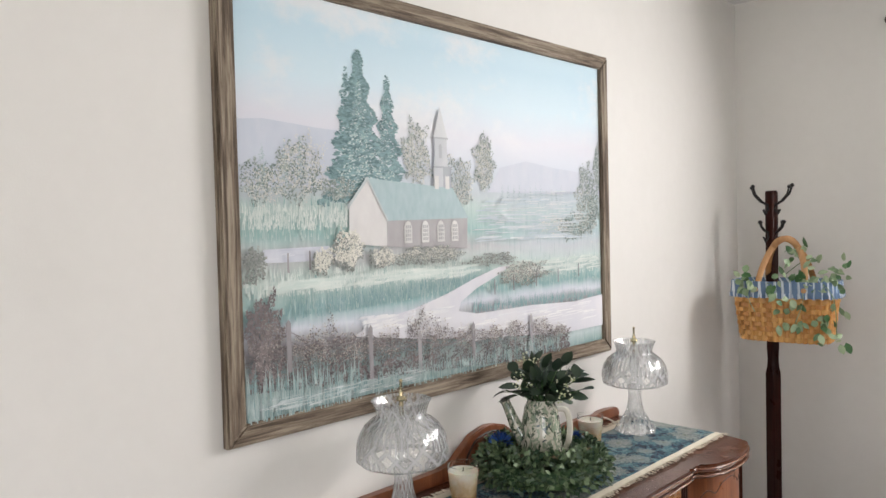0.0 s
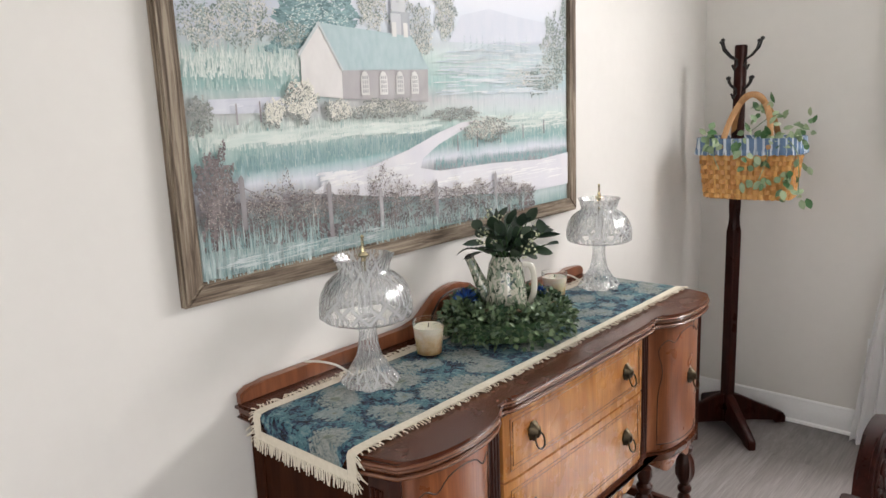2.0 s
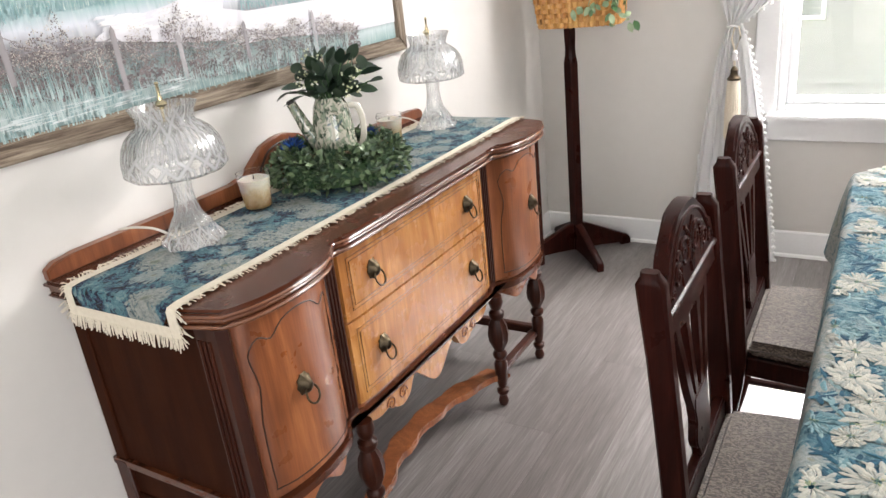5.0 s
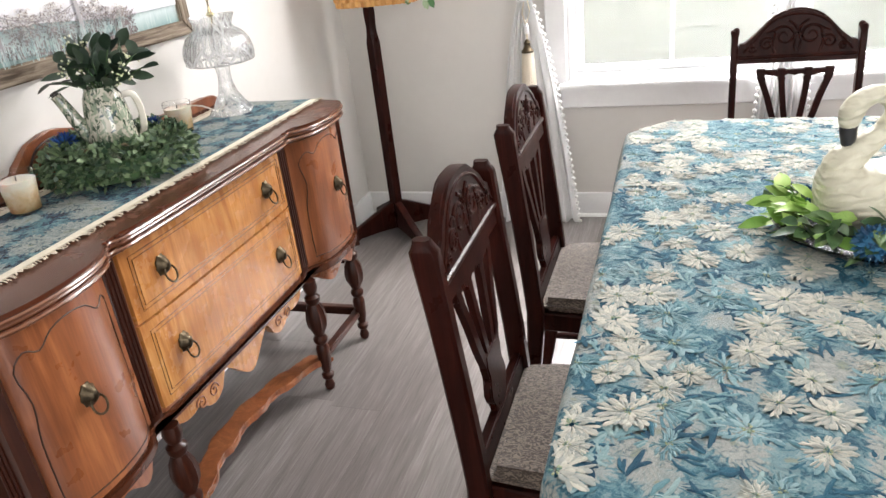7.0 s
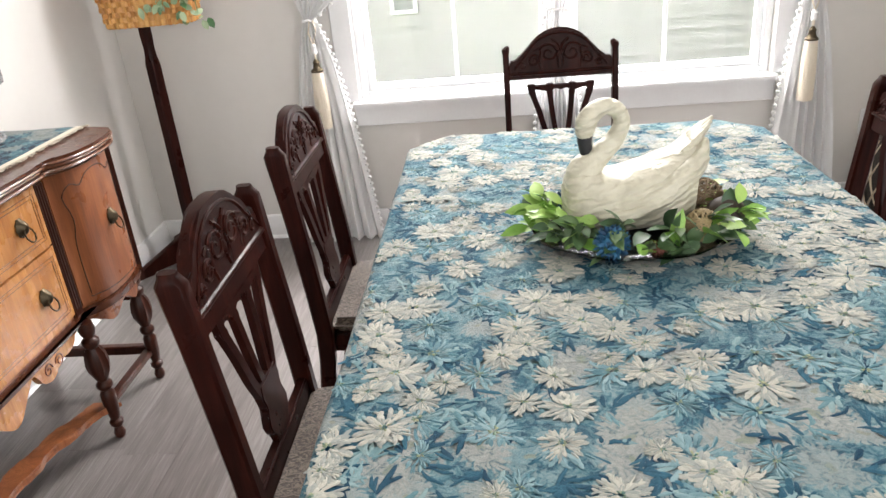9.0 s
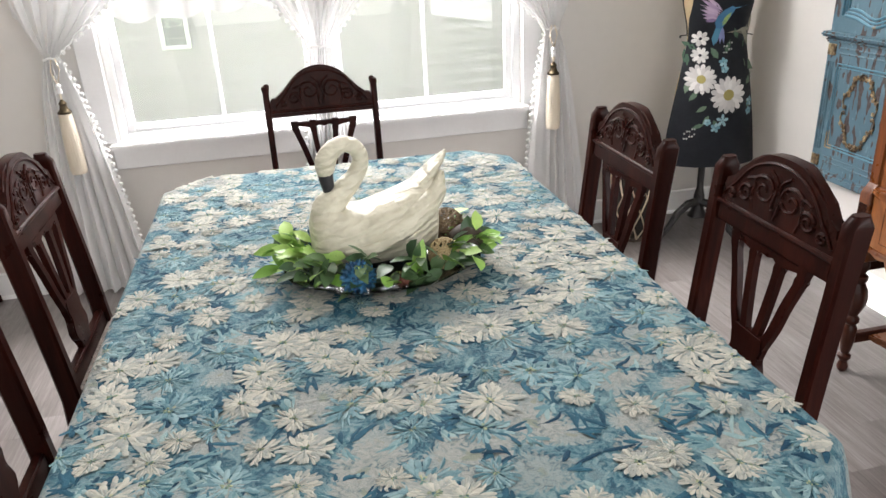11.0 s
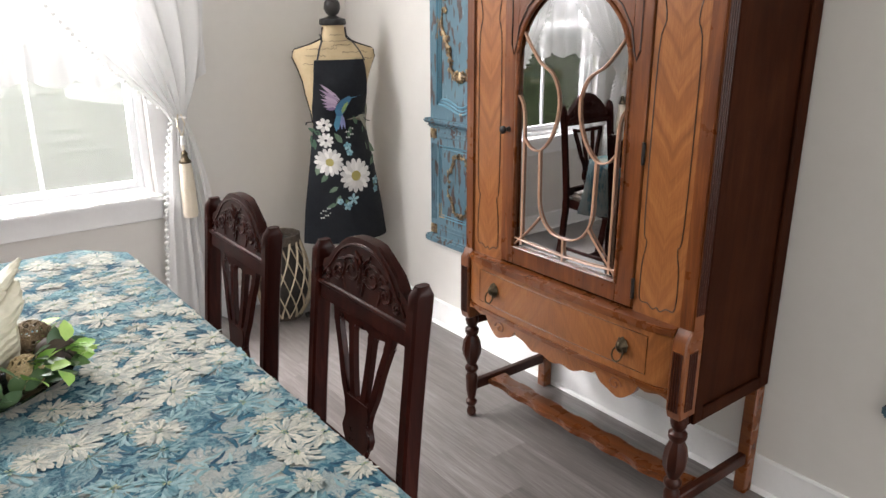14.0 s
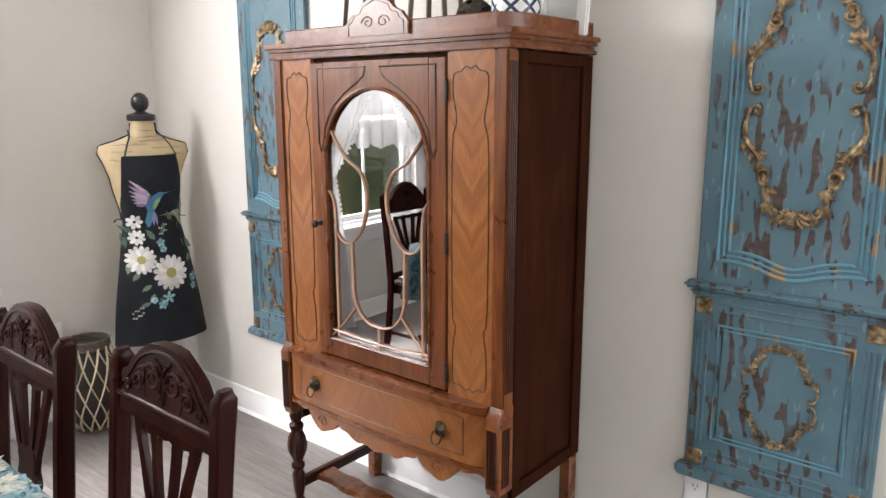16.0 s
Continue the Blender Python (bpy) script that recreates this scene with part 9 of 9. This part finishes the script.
for ang, r in ((3.75, 0.034), (1.30, 0.022)):
    bm = bmesh.new()
    c = Vector((0.118 * math.cos(ang), 0.118 * math.sin(ang), 0.092))
    for k in range(90):
        t = 1 - (k + 0.5) / 75
        a = 2.39996 * k
        d = Vector((math.sqrt(max(0, 1 - t * t)) * math.cos(a), math.sqrt(max(0, 1 - t * t)) * math.sin(a), t))
        leaf(bm, c + d * r * 0.4, d, r * 0.7, r * 0.2, (rw.gauss(0, 1), rw.gauss(0, 1), 1), 0.3, 0.2, 3)
    part("blue_bloom", bm, MAT["royal_petal"], WR, "royal blue artificial bloom")
for ang in (5.6, 0.2, 4.9, 2.4):
    bm = bmesh.new()
    c = Vector((0.135 * math.cos(ang), 0.135 * math.sin(ang), 0.094))
    for k in range(14):
        leaf(bm, c, (math.cos(k * 2.4), math.sin(k * 2.4), 0.5 + 0.05 * k), 0.014, 0.008, (0, 0, 1), 0.3, 0.2, 3)
    part("pine_cone", bm, MAT["twig"], WR)


def jug_glaze():
    n = Nodes("fern_print_jug")
    v = n.noise(n.coords((1, 1, 0.55), rot=(0.5, 0.6, 0)), 34, 3, 0.6, 2.6)
    w = n.noise(n.coords((1, 1, 0.6), rot=(-0.6, 0.3, 1.0)), 30, 3, 0.6, 2.6)
    col = n.mix(n.band(v, 0.50, 0.53), (0.46, 0.44, 0.36), (0.045, 0.07, 0.045))
    col = n.mix(n.math("MULTIPLY", n.band(w, 0.50, 0.56), 0.9), col, (0.20, 0.25, 0.18))
    col = n.mix(n.band(n.noise(n.coords(), 26, 2, 0.5, 1.5), 0.64, 0.68), col, (0.06, 0.09, 0.10))
    return n.end(col, 0.12, 0, 0.5, Coat_Weight=0.4)


JG = thing("jug", pose(-1.088, 1.850, RZ + 0.001, 0, 0, -140), "fern-printed ceramic watering jug inside the wreath", "jug")
MAT["jug"] = jug_glaze()
bm = bmesh.new()
lathe(bm, [(0.058, 0), (0.061, 0.006), (0.061, 0.05), (0.057, 0.12), (0.052, 0.165), (0.046, 0.195), (0.038, 0.212), (0.037, 0.219), (0.033, 0.217), (0.033, 0.20)], 0, 0, 32)
jb = part("body", bm, MAT["jug"], JG)
bm = bmesh.new()
tube(bm, spline([(0.045, 0, 0.10), (0.068, 0, 0.138), (0.086, 0, 0.182), (0.100, 0, 0.214)], 4), [0.024, 0.0225, 0.021, 0.0195, 0.018, 0.017, 0.016, 0.0150, 0.0145, 0.014, 0.0135, 0.013, 0.0145], 14)
part("spout", bm, MAT["jug"], JG)
bm = bmesh.new()
tube(bm, spline([(-0.046, 0, 0.190), (-0.070, 0, 0.186), (-0.080, 0, 0.15), (-0.076, 0, 0.10), (-0.058, 0, 0.060)], 5), 0.0085, 8, 0.55, up=(0, 1, 0))
part("handle", bm, plain("ivory_glaze", (0.60, 0.57, 0.49), (0.66, 0.63, 0.55), 0.15, 10), JG, "ivory glazed handle")
# solid black plug in place of the shaded mouth of the spout
bm = bmesh.new()
tube(bm, [(0.095, 0, 0.203), (0.1035, 0, 0.2215)], 0.0095, 12)
part("spout_hole", bm, MAT["ink"], JG)

EU = thing("eucalyptus", pose(-1.085, 1.858, RZ + 0.20), "dark eucalyptus sprigs with white berries in the jug", "foliage")
re_ = random.Random(14)
bm = bmesh.new()
bs = bmesh.new()
bb = bmesh.new()
for k in range(20):
    a = 6.2832 * k / 13 + re_.uniform(-0.2, 0.2)
    t = re_.uniform(0.25, 1.15)
    d = Vector((math.cos(a) * math.sin(t), math.sin(a) * math.sin(t), math.cos(t)))
    ln = re_.uniform(0.085, 0.14)
    tube(bs, [(0, 0, -0.02), tuple(d * ln * 0.5 + Vector((0, 0, 0.005))), tuple(d * ln)], 0.0018, 5)
    for j in range(5):
        p = d * ln * (0.35 + 0.16 * j)
        w = (d + Vector((re_.gauss(0, 0.7), re_.gauss(0, 0.7), re_.gauss(0, 0.5)))).normalized()
        leaf(bm, p, w, re_.uniform(0.044, 0.066), re_.uniform(0.025, 0.036), (re_.gauss(0, 0.6), re_.gauss(0, 0.6), 1), 0.15, 0.15, 5)
    if k % 3 == 0 or k in (4, 7):
        for j in range(16):
            bmesh.ops.create_icosphere(bb, subdivisions=1, radius=0.0032, matrix=Matrix.Translation(d * ln * 0.98 + Vector((re_.gauss(0, 0.011), re_.gauss(0, 0.011), re_.gauss(0.004, 0.009)))))
part("leaves", bm, plain("eucalyptus_leaf", (0.010, 0.024, 0.014), (0.035, 0.062, 0.034), 0.42, 30, islands=True), EU)["kind"] = "stuff"
part("stems", bs, MAT["deep_leaf"], EU)
part("berries", bb, plain("white_berry", (0.42, 0.45, 0.24), (0.66, 0.66, 0.50), 0.5, 60, islands=True), EU, "small pale berries")["kind"] = "stuff"

# ---- things on the china cabinet ----
CT = 1.649


def wood_lantern(y, label, s=1.0):
    w = thing("wood_lantern", pose(2.43, y, CT, 0, 0, 12), label, "lantern", "lanterns on the cabinet")
    for sx in (-1, 1):
        for sy in (-1, 1):
            bm = bmesh.new()
            tube(bm, [(sx * 0.062, sy * 0.062, 0), (sx * 0.040, sy * 0.040, 0.34 * s)], 0.009, 4)
            part("post", bm, MAT["lantern_wood"], w)
    for z, r in ((0.055, 0.060), (0.33 * s, 0.042)):
        bm = bmesh.new()
        for a, b in (((-r, -r), (r, -r)), ((r, -r), (r, r)), ((r, r), (-r, r)), ((-r, r), (-r, -r))):
            tube(bm, [(*a, z), (*b, z)], 0.008, 4)
        part("rail", bm, MAT["lantern_wood"], w)
    bm = bmesh.new()
    prism(bm, [(-0.06, -0.06), (0.06, -0.06), (0.06, 0.06), (-0.06, 0.06)], "xy", 0.34 * s, 0.36 * s, 0.004)
    part("cap", bm, MAT["lantern_wood"], w)


MAT["lantern_wood"] = timber("grey_brown_lantern_wood", (0.06, 0.045, 0.035), (0.12, 0.095, 0.07), (0.19, 0.155, 0.115), "z", 40, 0.6, coat=0.0)
wood_lantern(1.985, "tapered dark wooden lantern frame on the cabinet")
wood_lantern(1.705, "tapered weathered wooden lantern frame on the cabinet")
twig_ball(2.42, 1.553, CT + 0.055, 0.053, MAT["dark_twig"], "dark woven twig ball on the china cabinet", 60, 0.0026)


def lattice_glaze():
    n = Nodes("navy_lattice_glaze")
    x, y, z = n.split(n.coords())
    a = n.math("ARCTAN2", y, x)
    u, v = n.math("MULTIPLY", a, 2.546), n.math("MULTIPLY", z, 42.0)
    p = n.math("ABSOLUTE", n.math("SINE", n.math("MULTIPLY", n.math("ADD", u, v), 1.5708)))
    q = n.math("ABSOLUTE", n.math("SINE", n.math("MULTIPLY", n.math("SUBTRACT", u, v), 1.5708)))
    return n.end(n.mix(n.band(n.math("MINIMUM", p, q), 0.34, 0.44), (0.02, 0.035, 0.085), (0.72, 0.73, 0.74)), 0.15)


bm = bmesh.new()
lathe(bm, [(0.060, 0), (0.066, 0.006), (0.068, 0.05), (0.068, 0.14), (0.066, 0.19), (0.060, 0.195), (0.058, 0.19)], 0, 0, 32)
vase = part("lattice_vase", bm, lattice_glaze())
vase.matrix_world = pose(2.43, 1.418, CT)
tagged(vase, "navy and white lattice ceramic vase on the cabinet", "vase")
fr_ = thing("picture_frame", pose(2.545, 1.345, CT, 0, 6, 0), "white painted picture frame leaning on the cabinet top", "picture frame")
for y0, y1, z0, z1 in ((-0.085, -0.05, 0, 0.28), (0.05, 0.085, 0, 0.28), (-0.05, 0.05, 0, 0.035), (-0.05, 0.05, 0.245, 0.28)):
    bm = bmesh.new()
    box(bm, -0.009, 0.009, y0, y1, z0, z1, 0.004, 2)
    part("frame_side", bm, MAT["trim"], fr_)
bm = bmesh.new()
box(bm, -0.001, 0.004, -0.05, 0.05, 0.035, 0.245)
part("picture", bm, plain("pale_print", (0.55, 0.57, 0.56), (0.68, 0.69, 0.68), 0.3, 20), fr_)

# ---- floor planks ----
bm = bmesh.new()
PW, PL = 0.178, 1.22
box(bm, 0.0003, PW - 0.0003, 0.0003, PL - 0.0003, -0.006, 0.0)
plank_mesh = finish("plank", bm, MAT["floor"], 30)
rk = random.Random(2)
cols = int((X1 - X0) / PW) + 2
for i in range(cols):
    y = Y0 - rk.uniform(0.1, 1.1)
    while y < Y1:
        a, b = max(y, Y0 - 0.02), min(y + PL, Y1 + 0.02)
        if b - a > 0.02:
            o = new("plank", plank_mesh)
            o.parent, o.location, o.scale = floor, (X0 - 0.03 + i * PW, a, 0), (1, (b - a) / PL, 1)
        y += PL
